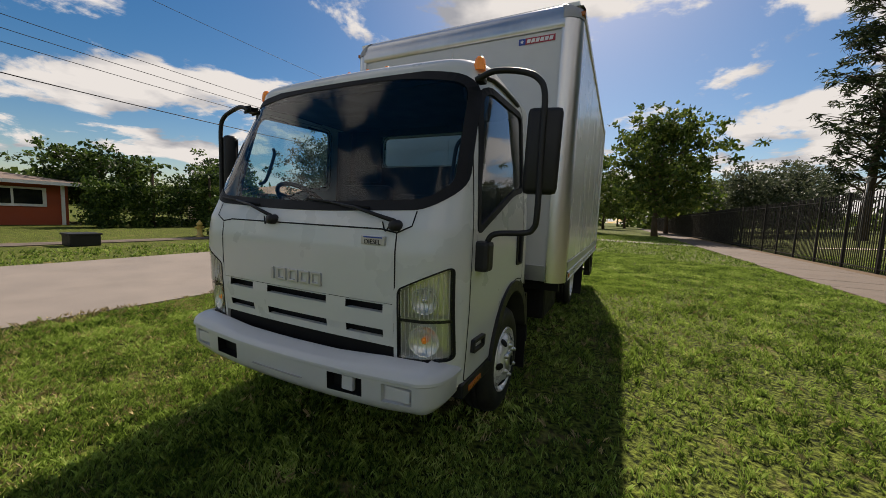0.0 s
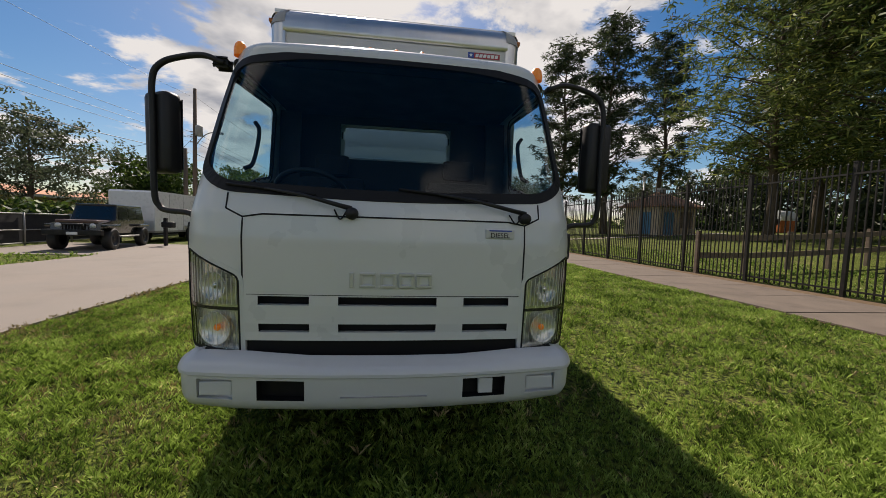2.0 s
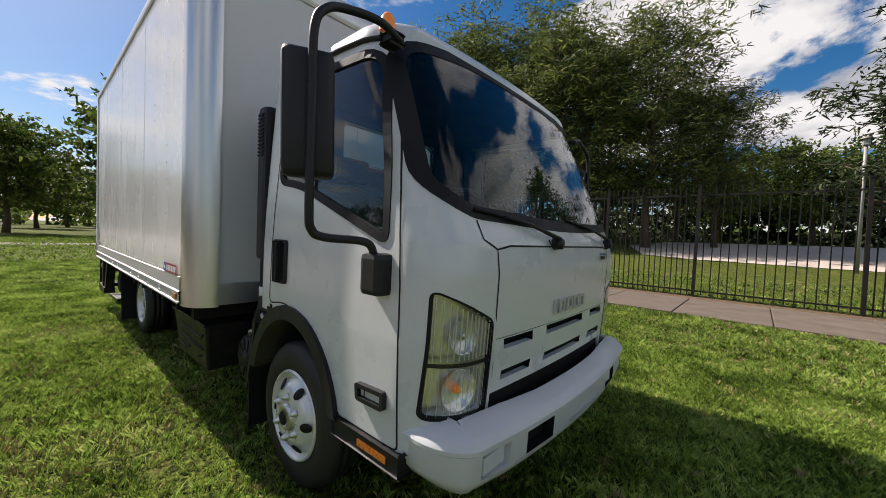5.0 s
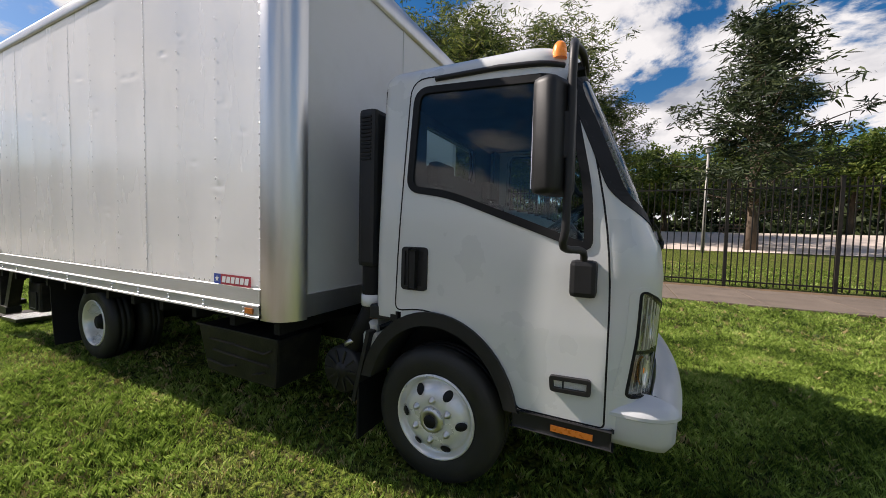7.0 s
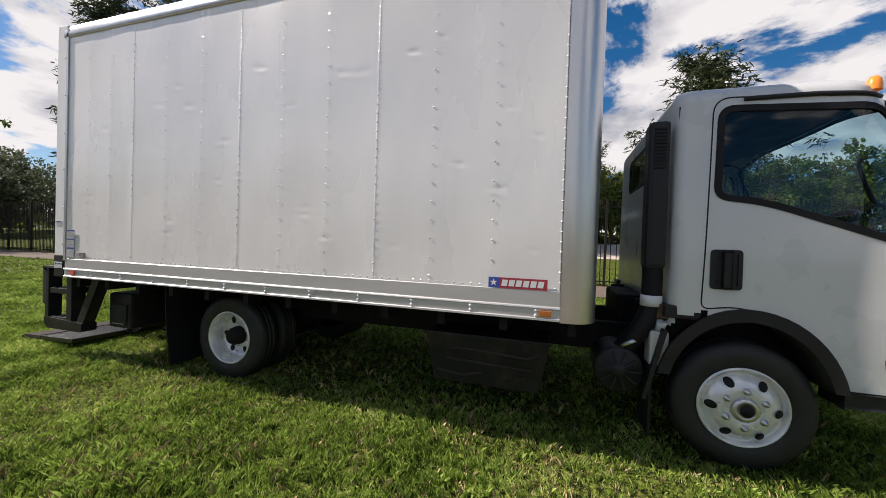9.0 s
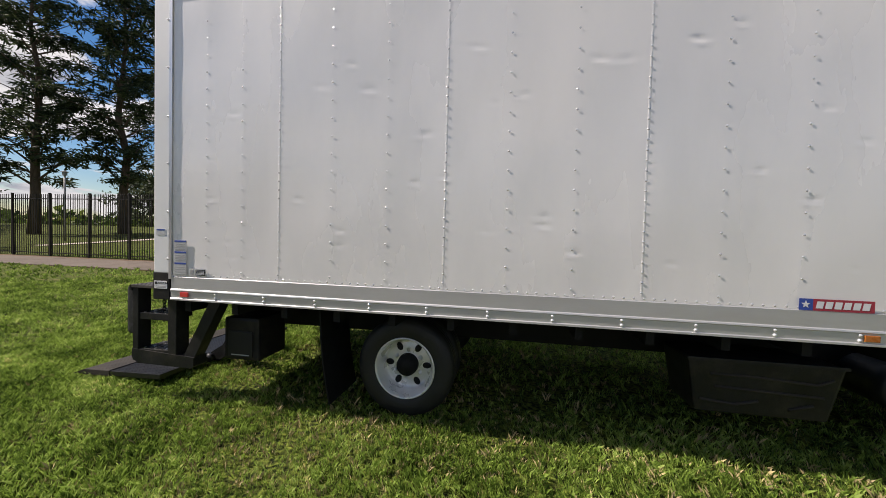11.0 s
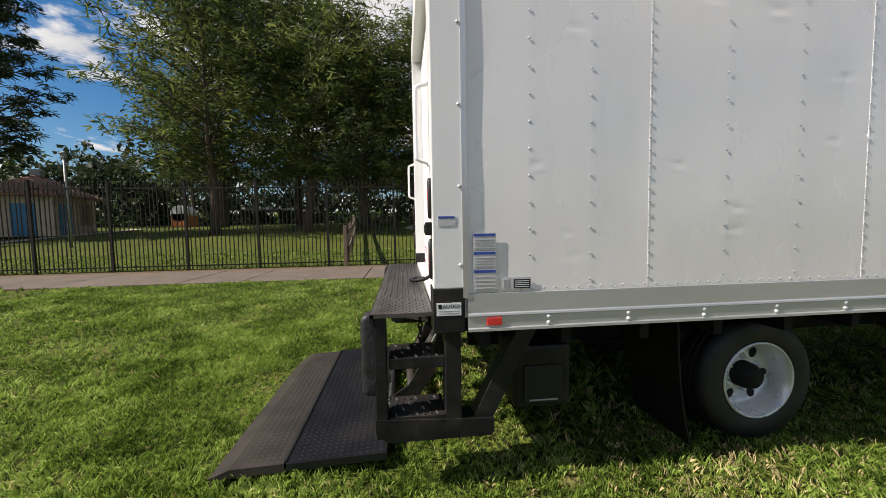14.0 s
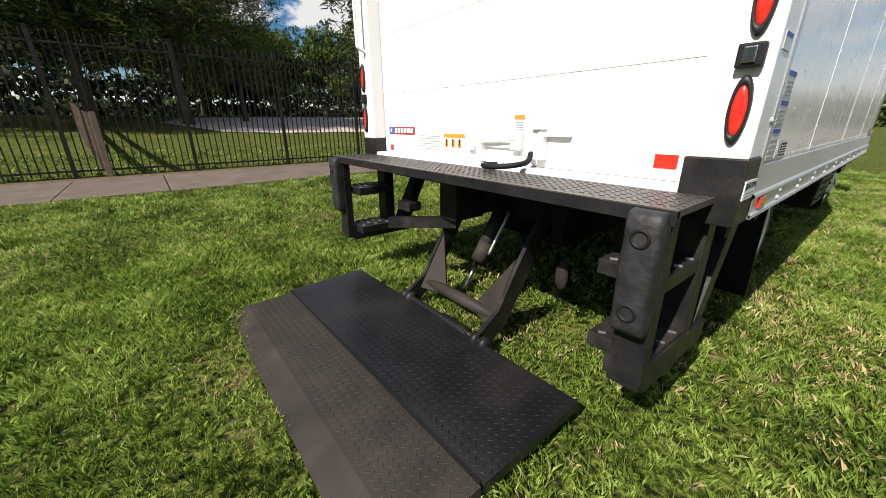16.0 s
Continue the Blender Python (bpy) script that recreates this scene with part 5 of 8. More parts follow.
def maker_mark(parent, place, w, h):
    """The box maker's mark: blue and red field, white star and a row of white blocks."""
    def quad(u0, u1, v0, v1, m, lift, name):
        b = bmesh.new()
        b.faces.new([b.verts.new(place(u, v, lift)) for u, v in ((u0, v0), (u1, v0), (u1, v1), (u0, v1))])
        part(name, b, m, parent)
    quad(0, w * 0.19, 0, h, M_LBLUE, 0.0012, "mark_field")
    quad(w * 0.19, w, 0, h, M_LRED, 0.0012, "mark_field")
    b = bmesh.new()
    emblem_star(b, lambda u, v: place(w * 0.09 + u, h * 0.5 + v, 0.002), h * 0.36)
    part("mark_star", b, M_LWHITE, parent)
    for k in range(6):
        u = w * (0.225 + 0.122 * k)
        b = bmesh.new()
        b.faces.new([b.verts.new(place(u + a, v, 0.002)) for a, v in ((0, h * 0.2), (w * 0.095, h * 0.2), (w * 0.115, h * 0.8), (w * 0.02, h * 0.8))])
        part("mark_block", b, M_LWHITE, parent)


rwall = [o for o in truck.children if o.name.startswith("side_wall")][0]
maker_mark(rwall, lambda u, v, o: Vector((-1.228 - o, 1.488 - u, 1.020 + v)), 0.361, 0.066)
fw = [o for o in truck.children if o.name.startswith("front_wall")][0]
maker_mark(fw, lambda u, v, o: Vector((0.68 + u, 0.849 - o, 2.985 + v)), 0.325, 0.055)
maker_mark(rd, lambda u, v, o: Vector((0.99 - u, 5.757 + o, 1.076 + v)), 0.34, 0.052)
sticker(rd, 0.985, 0.94, 0.960, 1.000, M_LRED)
st = sticker(rd, 0.605, 0.348, 0.982, 1.093, M_LWHITE, label="white notice label")
for k in range(6):
    sticker(rd, 0.590, 0.363, 0.990 + k * 0.016, 0.995 + k * 0.016, M_LGREY, 5.7588, name="print_bar")
sticker(rd, 0.329, 0.133, 0.992, 1.090, M_LWHITE)
sticker(rd, 0.329, 0.133, 1.068, 1.090, M_LORANGE, 5.7588)
for k in range(3):
    sticker(rd, 0.312 - k * 0.06, 0.282 - k * 0.06, 1.010, 1.055, M_LORANGE, 5.7588)
    sticker(rd, 0.302 - k * 0.06, 0.292 - k * 0.06, 1.018, 1.060, M_SEAL, 5.760)
sticker(rd, -0.243, -0.306, 1.122, 1.188, M_LWHITE)
sticker(rd, -0.243, -0.306, 1.168, 1.188, M_LORANGE, 5.7588)
for k in range(3):
    sticker(rd, -0.250, -0.299, 1.128 + k * 0.012, 1.133 + k * 0.012, M_LGREY, 5.7588, name="print_bar")
sticker(rd, -0.930, -1.010, 0.990, 1.040, M_RED, label="red reflective sticker")


# labels on the right wall near the rear
def side_label(y0, y1, z0, z1, head=True, rows=4, dark=False):
    part("label", box(-1.2285, -1.2265, y0, y1, z0, z1), M_SILVER, rwall, "silver safety label")
    if head:
        part("label_head", box(-1.2300, -1.2285, y0 + 0.003, y1 - 0.003, z1 - 0.016, z1 - 0.003), M_LBLUE, rwall)
    for k in range(rows):
        z = z0 + 0.008 + k * (z1 - z0 - 0.03) / rows
        part("print_bar", box(-1.2298, -1.2285, y0 + 0.010, y1 - 0.010, z, z + 0.004), M_LGREY, rwall)


side_label(5.552, 5.662, 1.222, 1.303)
side_label(5.552, 5.662, 1.136, 1.218)
side_label(5.552, 5.662, 1.030, 1.132)
side_label(5.381, 5.530, 1.032, 1.090, False, 0)
part("label_field", box(-1.2300, -1.2285, 5.386, 5.468, 1.037, 1.080), M_SEAL, rwall)
for k in range(4):
    part("print_bar", box(-1.2306, -1.2299, 5.392, 5.462, 1.043 + k * 0.009, 1.046 + k * 0.009), M_LWHITE, rwall)
part("print_bar", box(-1.2300, -1.2285, 5.490, 5.516, 1.042, 1.080), M_LGREY, rwall)
rpost = [o for o in truck.children if o.name.startswith("rear_post")][0]
part("label", box(-1.2305, -1.2285, 5.745, 5.825, 1.34, 1.385), M_SILVER, rpost)
part("label_head", box(-1.2315, -1.2303, 5.748, 5.822, 1.373, 1.383), M_LBLUE, rpost)
part("label", box(-1.2345, -1.2315, 5.722, 5.838, 0.920, 0.980), M_LWHITE, rpost, "white caution label")
text_ob("caution_text", "CAUTION", 0.024, Matrix.Translation((-1.2349, 5.772, 0.963)) @ pose(0, 0, 0, 90, 0, -90), M_SEAL, rpost, 0.0006)
for k in range(2):
    part("print_bar", box(-1.2352, -1.2343, 5.732, 5.826, 0.928 + k * 0.011, 0.932 + k * 0.011), M_LGREY, rpost)
part("label", box(-1.2352, -1.2343, 5.814, 5.830, 0.953, 0.973), M_SEAL, rpost)
# left wall plate
lpost = [o for o in truck.children if o.name.startswith("corner_post")][1]
for z0, z1 in ((1.52, 1.60), (1.42, 1.51)):
    part("label", box(1.2255, 1.2275, 1.00, 1.045, z0, z1), M_LWHITE, lpost)

# ---- tail lift ----
before_lift = set(truck.children)
# the deck's paler plate colour carries its sunlit look
dk = part("bumper_deck", box(-1.17, 1.17, 5.80, 6.10, 0.905, 0.925), M_DECK, truck, "black tread-plate step deck")
part("deck_edge", box(-1.17, 1.17, 6.085, 6.105, 0.880, 0.922), M_STEEL, dk)
for s in (-1, 1):
    X = s * 1.10
    f = part("step_frame", box(s * 1.05, s * 1.16, 6.03, 6.085, 0.30, 0.905, 0.005), M_STEEL, truck, "black welded steel step frame")
    part("frame_post", box(s * 1.04, s * 1.16, 5.665, 5.745, 0.33, 0.86, 0.005), M_STEEL, f)
    b = bmesh.new()
    pts = [(6.089, 0.33), (6.034, 0.283), (5.52, 0.283), (5.50, 0.30), (5.50, 0.37), (6.089, 0.40)]
    lo = [b.verts.new((s * 1.036, y, z)) for y, z in pts]
    hi = [b.verts.new((s * 1.164, y, z)) for y, z in pts]
    b.faces.new(lo); b.faces.new(hi[::-1])
    for i in range(len(pts)):
        b.faces.new((lo[i], lo[(i + 1) % len(pts)], hi[(i + 1) % len(pts)], hi[i]))
    part("frame_foot", b, M_STEEL, f)
    part("diagonal", bar((s * 1.10, 5.56, 0.36), (s * 1.10, 5.30, 0.86), 0.10, 0.09), M_STEEL, f)
    for z in (0.645, 0.350):
        st = part("step_tread", box(s * 0.93, s * 1.155, 5.745, 6.02, z, z + 0.055, 0.004), M_STEEL, f)
        for k in range(4):
            for j in range(7):
                o = s * (1.135 - k * 0.055)
                part("tread_rib", bar((o - 0.012, 5.78 + j * 0.034, z + 0.057), (o + 0.012, 5.79 + j * 0.034, z + 0.057), 0.007, 0.006), M_ALU if (k + j) % 3 == 0 else M_STEEL, f)
    b = bmesh.new()
    rows = []
    levels = [0.520, 0.526, 0.545] + [0.57 + 0.30 * k / 14 for k in range(15)] + [0.895, 0.912, 0.918]
    for k, z in enumerate(levels):
        t = min(1.0, min(z - 0.520, 0.918 - z) / 0.035)
        e = math.sqrt(max(0.0, 1 - (1 - t) ** 2))
        row = []
        for j, (u, v) in enumerate(((-1, 0), (-1, 0.55), (-0.96, 0.86), (-0.78, 1.0), (-0.3, 1.0), (0.3, 1.0), (0.78, 1.0), (0.96, 0.86), (1, 0.55), (1, 0))):
            wob = 0.0028 * noise.noise((u * 2 + s * 9, v * 3, z * 22)) + 0.0015 * noise.noise((u * 9, s * 4, z * 75))
            row.append(b.verts.new((s * 1.105 + 0.052 * u * (0.9 + 0.1 * e) + wob, 6.086 + (0.062 + wob) * v * (0.55 + 0.45 * e), z)))
        rows.append(row)
    for p_, q_ in zip(rows, rows[1:]):
        for j in range(9):
            b.faces.new((p_[j], p_[j + 1], q_[j + 1], q_[j])).smooth = True
    b.faces.new(rows[0][::-1]); b.faces.new(rows[-1])
    db = part("dock_bumper", b, M_RUBBER, f, "worn black rubber dock bumper")
    for z in (0.600, 0.838):
        bo = bmesh.new()
        lathe(bo, [(0.030, 0.000), (0.029, 0.0025), (0.021, 0.0025), (0.020, -0.004), (0.0, -0.004)], 18, pose(s * 1.105, 6.1495, z, 0, 0, 90))
        part("bolt_hole", bo, M_SEAL, f, "dark bolt hole")
for k in range(9):
    lk_ = bmesh.new()
    turn_ = pose(-1.085, 5.86, 0.872 - 0.029 * k, 0, 0, 90 * (k % 2) + 20)
    tube(lk_, [turn_ @ Vector((0.011 * math.cos(a), 0, 0.020 * math.sin(a))) for a in (2 * math.pi * j / 10 for j in range(11))], 0.0045, 5, False)
    part("chain_link", lk_, M_STEEL, truck)
# folding platform lying on the grass
PLAT = Matrix.Translation((-0.012, 6.060, 0.088)) @ pose(0, 0, 0, -1.6, 1.0, 0.5)
main = part("platform", box(-0.94, 0.94, 0.0, 0.535, -0.045, 0.0, 0.004, PLAT), M_PLATE, truck, "black tread-plate lift platform lying on grass")
part("platform_hinge", bar(PLAT @ Vector((-0.93, 0.54, 0.0)), PLAT @ Vector((0.93, 0.54, 0.0)), 0.012, 0.012), M_SEAL, main)
tipm = bmesh.new()
pts = [(0.545, 0.0), (0.82, 0.0), (0.93, -0.038), (0.93, -0.045), (0.545, -0.045)]
lo = [tipm.verts.new(PLAT @ Vector((-0.94, y, z))) for y, z in pts]
hi = [tipm.verts.new(PLAT @ Vector((0.90, y, z))) for y, z in pts]
tipm.faces.new(lo); tipm.faces.new(hi[::-1])
for i in range(len(pts)):
    tipm.faces.new((lo[i], lo[(i + 1) % len(pts)], hi[(i + 1) % len(pts)], hi[i]))
tip = part("platform_ramp", tipm, M_PLATEW, truck, "worn tread-plate ramp section")


def tread_ribs(parent, u0, u1, v0, v1, m, step, mtx, lift=0.0005, fall=lambda v: 0.0):
    """Raised diamond ribs as one joined piece."""
    bm = bmesh.new()
    k = 0
    u = u0
    while u < u1:
        v = v0
        while v < v1:
            for a, (du, dv) in enumerate(((0, 0), (step / 2, step / 2))):
                for half in range(1):
                    ang = radians(45 if a else -45)
                    c, s = math.cos(ang), math.sin(ang)
                    L_, W_ = step * 0.36, step * 0.10
                    P = [(-L_, 0), (0, -W_), (L_, 0), (0, W_)]
                    x0, y0 = u + du, v + dv
                    if x0 + L_ > u1 or y0 + L_ > v1:
                        continue
                    vs = [bm.verts.new(mtx @ Vector((x0 + p * c - q * s, y0 + p * s + q * c, lift + fall(y0)))) for p, q in P]
                    t = bm.verts.new(mtx @ Vector((x0, y0, lift + 0.0020 + fall(y0))))
                    for i in range(4):
                        bm.faces.new((vs[i], vs[(i + 1) % 4], t))
            v += step
        u += step
    o = part("tread_pattern", bm, m, parent)
    o["kind"] = "stuff"
    return o


tread_ribs(main, -0.93, 0.93, 0.02, 0.53, M_PLATE, 0.036, PLAT)
tread_ribs(tip, -0.93, 0.89, 0.56, 0.82, M_PLATEW, 0.036, PLAT)
tread_ribs(dk, -1.16, 1.16, 5.82, 6.09, M_PLATE, 0.036, Matrix.Translation((0, 0, 0.925)))
# parallel arms, cylinder and hinge bar
b = bmesh.new()
tube(b, [(-0.42, 6.045, 0.085), (0.30, 6.045, 0.085)], 0.020, 12)
hb = part("hinge_bar", b, M_STEEL, truck, "greasy black hinge bar with return spring")
b = bmesh.new()
coil = [(-0.30 + 0.22 * k / 120, 6.045 + 0.027 * math.cos(k * 0.75), 0.085 + 0.027 * math.sin(k * 0.75)) for k in range(121)]
tube(b, coil, 0.0055, 5)
part("return_spring", b, M_STEEL, hb)
for x in (-0.42, -0.36, 0.25, 0.30):
    b = bmesh.new()
    lathe(b, [(0.0, 0.018), (0.04, 0.018), (0.043, -0.018), (0.0, -0.018)], 16, pose(x, 6.045, 0.085))
    part("hinge_knuckle", b, M_STEEL, hb)
for x in (-0.38, 0.27):
    b = bmesh.new()
    pts = [(6.05, 0.05), (5.98, 0.05), (5.86, 0.12), (5.74, 0.30), (5.55, 0.62), (5.48, 0.72), (5.55, 0.76), (5.68, 0.60), (5.80, 0.42), (5.92, 0.22), (6.06, 0.13)]
    lo = [b.verts.new((x - 0.012, y, z)) for y, z in pts]
    hi = [b.verts.new((x + 0.012, y, z)) for y, z in pts]
    n = len(pts)
    for i in range(n):
        b.faces.new((lo[i], lo[(i + 1) % n], hi[(i + 1) % n], hi[i]))
    b.faces.new(lo); b.faces.new(hi[::-1])
    bmesh.ops.triangulate(b, faces=[f for f in b.faces if len(f.verts) > 4])
    la = part("lift_arm", b, M_STEEL, truck, "black steel lift arm")
    g = bmesh.new()
    q = [(x + (0.01 if x < 0 else -0.01), 5.95, 0.12), (x + (0.24 if x < 0 else -0.24) * 0.9, 5.90, 0.13), (x + (0.02 if x < 0 else -0.02), 5.76, 0.45)]
    lo = [g.verts.new(p) for p in q]; hi = [g.verts.new(Vector(p) + Vector((0, 0.012, 0.012))) for p in q]
    g.faces.new(lo); g.faces.new(hi[::-1])
    for i in range(3):
        g.faces.new((lo[i], lo[(i + 1) % 3], hi[(i + 1) % 3], hi[i]))
    part("gusset", g, M_PLATEW, la)
b = bmesh.new()
tube(b, [(-0.37, 5.90, 0.16), (0.26, 5.90, 0.16)], 0.036, 14)
part("torsion_tube", b, M_PLATEW, truck, "brown-grey cross tube of the lift")
b = bmesh.new()
tube(b, [(-0.05, 5.86, 0.20), (-0.06, 5.76, 0.36)], 0.014, 10)
cy = part("lift_cylinder", tube(bmesh.new(), [(-0.06, 5.76, 0.36), (-0.08, 5.66, 0.55), (-0.09, 5.58, 0.70)], 0.045, 16), M_STEEL, truck, "black hydraulic lift cylinder")
part("piston_rod", b, M_CHROME, cy)
b = bmesh.new()
tube(b, [(-0.062, 5.755, 0.368), (-0.072, 5.70, 0.47)], 0.0475, 16)
part("cylinder_band", b, M_PLATEW, cy)
b = bmesh.new()
tube(b, smooth_path([(-0.13, 5.74, 0.42), (-0.14, 5.70, 0.5), (-0.15, 5.6, 0.66)], 4), 0.010, 6)
part("hydraulic_hose", b, M_ALU, cy)
part("lift_mount", box(-0.50, 0.45, 5.42, 5.56, 0.62, 0.86, 0.01), M_UNDER, truck)
part("lift_mount", box(0.10, 0.26, 5.56, 5.80, 0.58, 0.90, 0.01), M_STEEL, truck)
part("lower_bar", bar((0.62, 5.96, 0.50), (0.18, 5.72, 0.55), 0.05, 0.07), M_STEEL, truck)
part("lower_bracket", box(0.42, 0.56, 5.83, 5.93, 0.60, 0.66, 0.01), M_STEEL, truck)
# dull grey hook plate in a dark plate colour that includes its shadow
b = bmesh.new()
lathe(b, [(0.0, 0.02), (0.03, 0.018), (0.034, 0.0)], 18, Matrix.Translation((-0.55, 5.62, 0.40)) @ Matrix.Diagonal((1, 1, 2.6, 1)) @ pose(0, 0, 0, 0, 0, 90))
part("hook_plate", b, M_PLATEW, truck)
# the lift hangs 5 cm behind the rear frame
for o in set(truck.children) - before_lift:
    o.location.y = 0.05
# pump box beside the rail, mud flaps
pb = part("pump_box", box(-1.02, -0.66, 5.08, 5.40, 0.33, 0.68, 0.025), M_STEEL, truck, "black lift pump box")
part("pump_door", box(-1.033, -1.018, 5.13, 5.35, 0.36, 0.57, 0.006), M_BLACK, pb)
part("print_bar", box(-1.0345, -1.033, 5.16, 5.32, 0.375, 0.383), M_LGREY, pb)
for s in (-1, 1):
    b = bmesh.new()
    prof = [(4.50, 0.80), (4.49, 0.60), (4.47, 0.40), (4.44, 0.22), (4.41, 0.09)]
    lo = [b.verts.new((s * 0.62, y, z)) for y, z in prof]
    hi = [b.verts.new((s * 1.10, y, z)) for y, z in prof]
    lo2 = [b.verts.new((s * 0.62, y + 0.012, z)) for y, z in prof]
    hi2 = [b.verts.new((s * 1.10, y + 0.012, z)) for y, z in prof]
    for i in range(len(prof) - 1):
        b.faces.new((lo[i], hi[i], hi[i + 1], lo[i + 1]))
        b.faces.new((lo2[i], hi2[i], hi2[i + 1], lo2[i + 1]))
        b.faces.new((hi[i], hi2[i], hi2[i + 1], hi[i + 1]))
    part("mud_flap", b, M_SEAL, truck, "black rubber mud flap")
# ---- trees ----
def leaf_mat(name, dark, mid, light, glow=0.3, rough=0.6):
    m = bpy.data.materials.new(name)
    m.use_nodes = True
    nt = m.node_tree
    N, L = nt.nodes.new, nt.links.new
    b = nt.nodes["Principled BSDF"]
    b.inputs["Roughness"].default_value = rough
    b.inputs["Specular IOR Level"].default_value = 0.25
    geo = N("ShaderNodeNewGeometry")
    n = N("ShaderNodeTexNoise"); n.inputs["Scale"].default_value, n.inputs["Detail"].default_value = 0.45, 3
    L(geo.outputs["Position"], n.inputs["Vector"])
    mr = N("ShaderNodeMapRange")
    mr.inputs["From Min"].default_value, mr.inputs["From Max"].default_value = 0.35, 0.65
    mr.inputs["To Min"].default_value, mr.inputs["To Max"].default_value = -0.2, 0.25
    L(n.outputs[0], mr.inputs[0])
    ad = N("ShaderNodeMath"); ad.use_clamp = True
    L(geo.outputs["Random Per Island"], ad.inputs[0]); L(mr.outputs[0], ad.inputs[1])
    r = N("ShaderNodeValToRGB")
    e = r.color_ramp.elements
    e[0].position, e[0].color = 0.0, (*dark, 1)
    e[1].position, e[1].color = 1.0, (*light, 1)
    k = e.new(0.55); k.color = (*mid, 1)
    L(ad.outputs[0], r.inputs[0]); L(r.outputs[0], b.inputs["Base Color"])
    tl = N("ShaderNodeBsdfTranslucent"); L(r.outputs[0], tl.inputs[0])
    mx = N("ShaderNodeMixShader"); mx.inputs[0].default_value = glow
    L(b.outputs[0], mx.inputs[1]); L(tl.outputs[0], mx.inputs[2])
    L(mx.outputs[0], nt.nodes["Material Output"].inputs[0])
    return m


M_PINE = leaf_mat("casuarina_needles", (0.032, 0.055, 0.015), (0.088, 0.120, 0.030), (0.205, 0.228, 0.056), 0.42)
M_PINED = leaf_mat("dark_casuarina_needles", (0.018, 0.030, 0.014), (0.036, 0.054, 0.022), (0.080, 0.100, 0.040), 0.28)
M_OAK = leaf_mat("broad_leaves", (0.032, 0.060, 0.010), (0.075, 0.120, 0.020), (0.165, 0.200, 0.040), 0.38)
M_GREYL = leaf_mat("grey_green_leaves", (0.045, 0.058, 0.030), (0.085, 0.105, 0.055), (0.15, 0.17, 0.10))
M_HEDGE = leaf_mat("hedge_leaves", (0.016, 0.035, 0.008), (0.045, 0.085, 0.014), (0.11, 0.165, 0.03))
M_BARK = mat("grey_brown_bark", (0.105, 0.080, 0.060), 0.95, var=0.3, scale=6, bump=0.6, bscale=25, spec=0.1, stretch=(1, 1, 0.25))


def leaf_mesh(name, centres, size, per, rc, length, width, style, seed, material):
    """Many small leaves, each its own sliver, in clumps round the centres."""
    g = np.random.RandomState(seed)
    C = np.repeat(np.array(centres), per, 0)
    n = len(C)
    S = np.repeat(np.array(size), per)
    off = g.normal(0, 1, (n, 3))
    off /= np.maximum(np.linalg.norm(off, axis=1, keepdims=True), 1e-6)
    off *= (g.uniform(0, 1, (n, 1)) ** 0.5) * (S * rc)[:, None]
    off[:, 2] *= 0.62 if style != "droop" else 0.8
    P = C + off
    d = g.normal(0, 1, (n, 3))
    if style == "droop":
        d[:, :2] += off[:, :2] / (S * rc)[:, None] * 1.2
        d[:, 2] = -np.abs(d[:, 2]) * 0.9 + 0.25
    elif style == "up":
        d[:, 2] = np.abs(d[:, 2]) * 0.8
    d /= np.linalg.norm(d, axis=1, keepdims=True)
    side = np.cross(d, g.normal(0, 1, (n, 3)))
    side /= np.maximum(np.linalg.norm(side, axis=1, keepdims=True), 1e-6)
    ln = length * g.uniform(0.5, 1.4, (n, 1))
    wd = width * g.uniform(0.6, 1.4, (n, 1))
    V = np.stack([P - side * wd / 2, P + side * wd / 2 , P + d * ln + side * wd * 0.2, P + d * ln * 0.55 - side * wd * 0.55], 1).reshape(-1, 3).astype(np.float32)
    idx = np.arange(n)[:, None] * 4
    F = np.concatenate([np.c_[idx, idx + 1, idx + 2], np.c_[idx, idx + 2, idx + 3]], 1).reshape(-1, 3)
    me = bpy.data.meshes.new(name)
    me.vertices.add(len(V)); me.vertices.foreach_set("co", V.ravel())
    me.loops.add(F.size); me.loops.foreach_set("vertex_index", F.ravel().astype(np.int32))
    me.polygons.add(len(F)); me.polygons.foreach_set("loop_start", np.arange(0, F.size, 3, dtype=np.int32))
    me.update(calc_edges=True)
    me.materials.append(material)
    return me


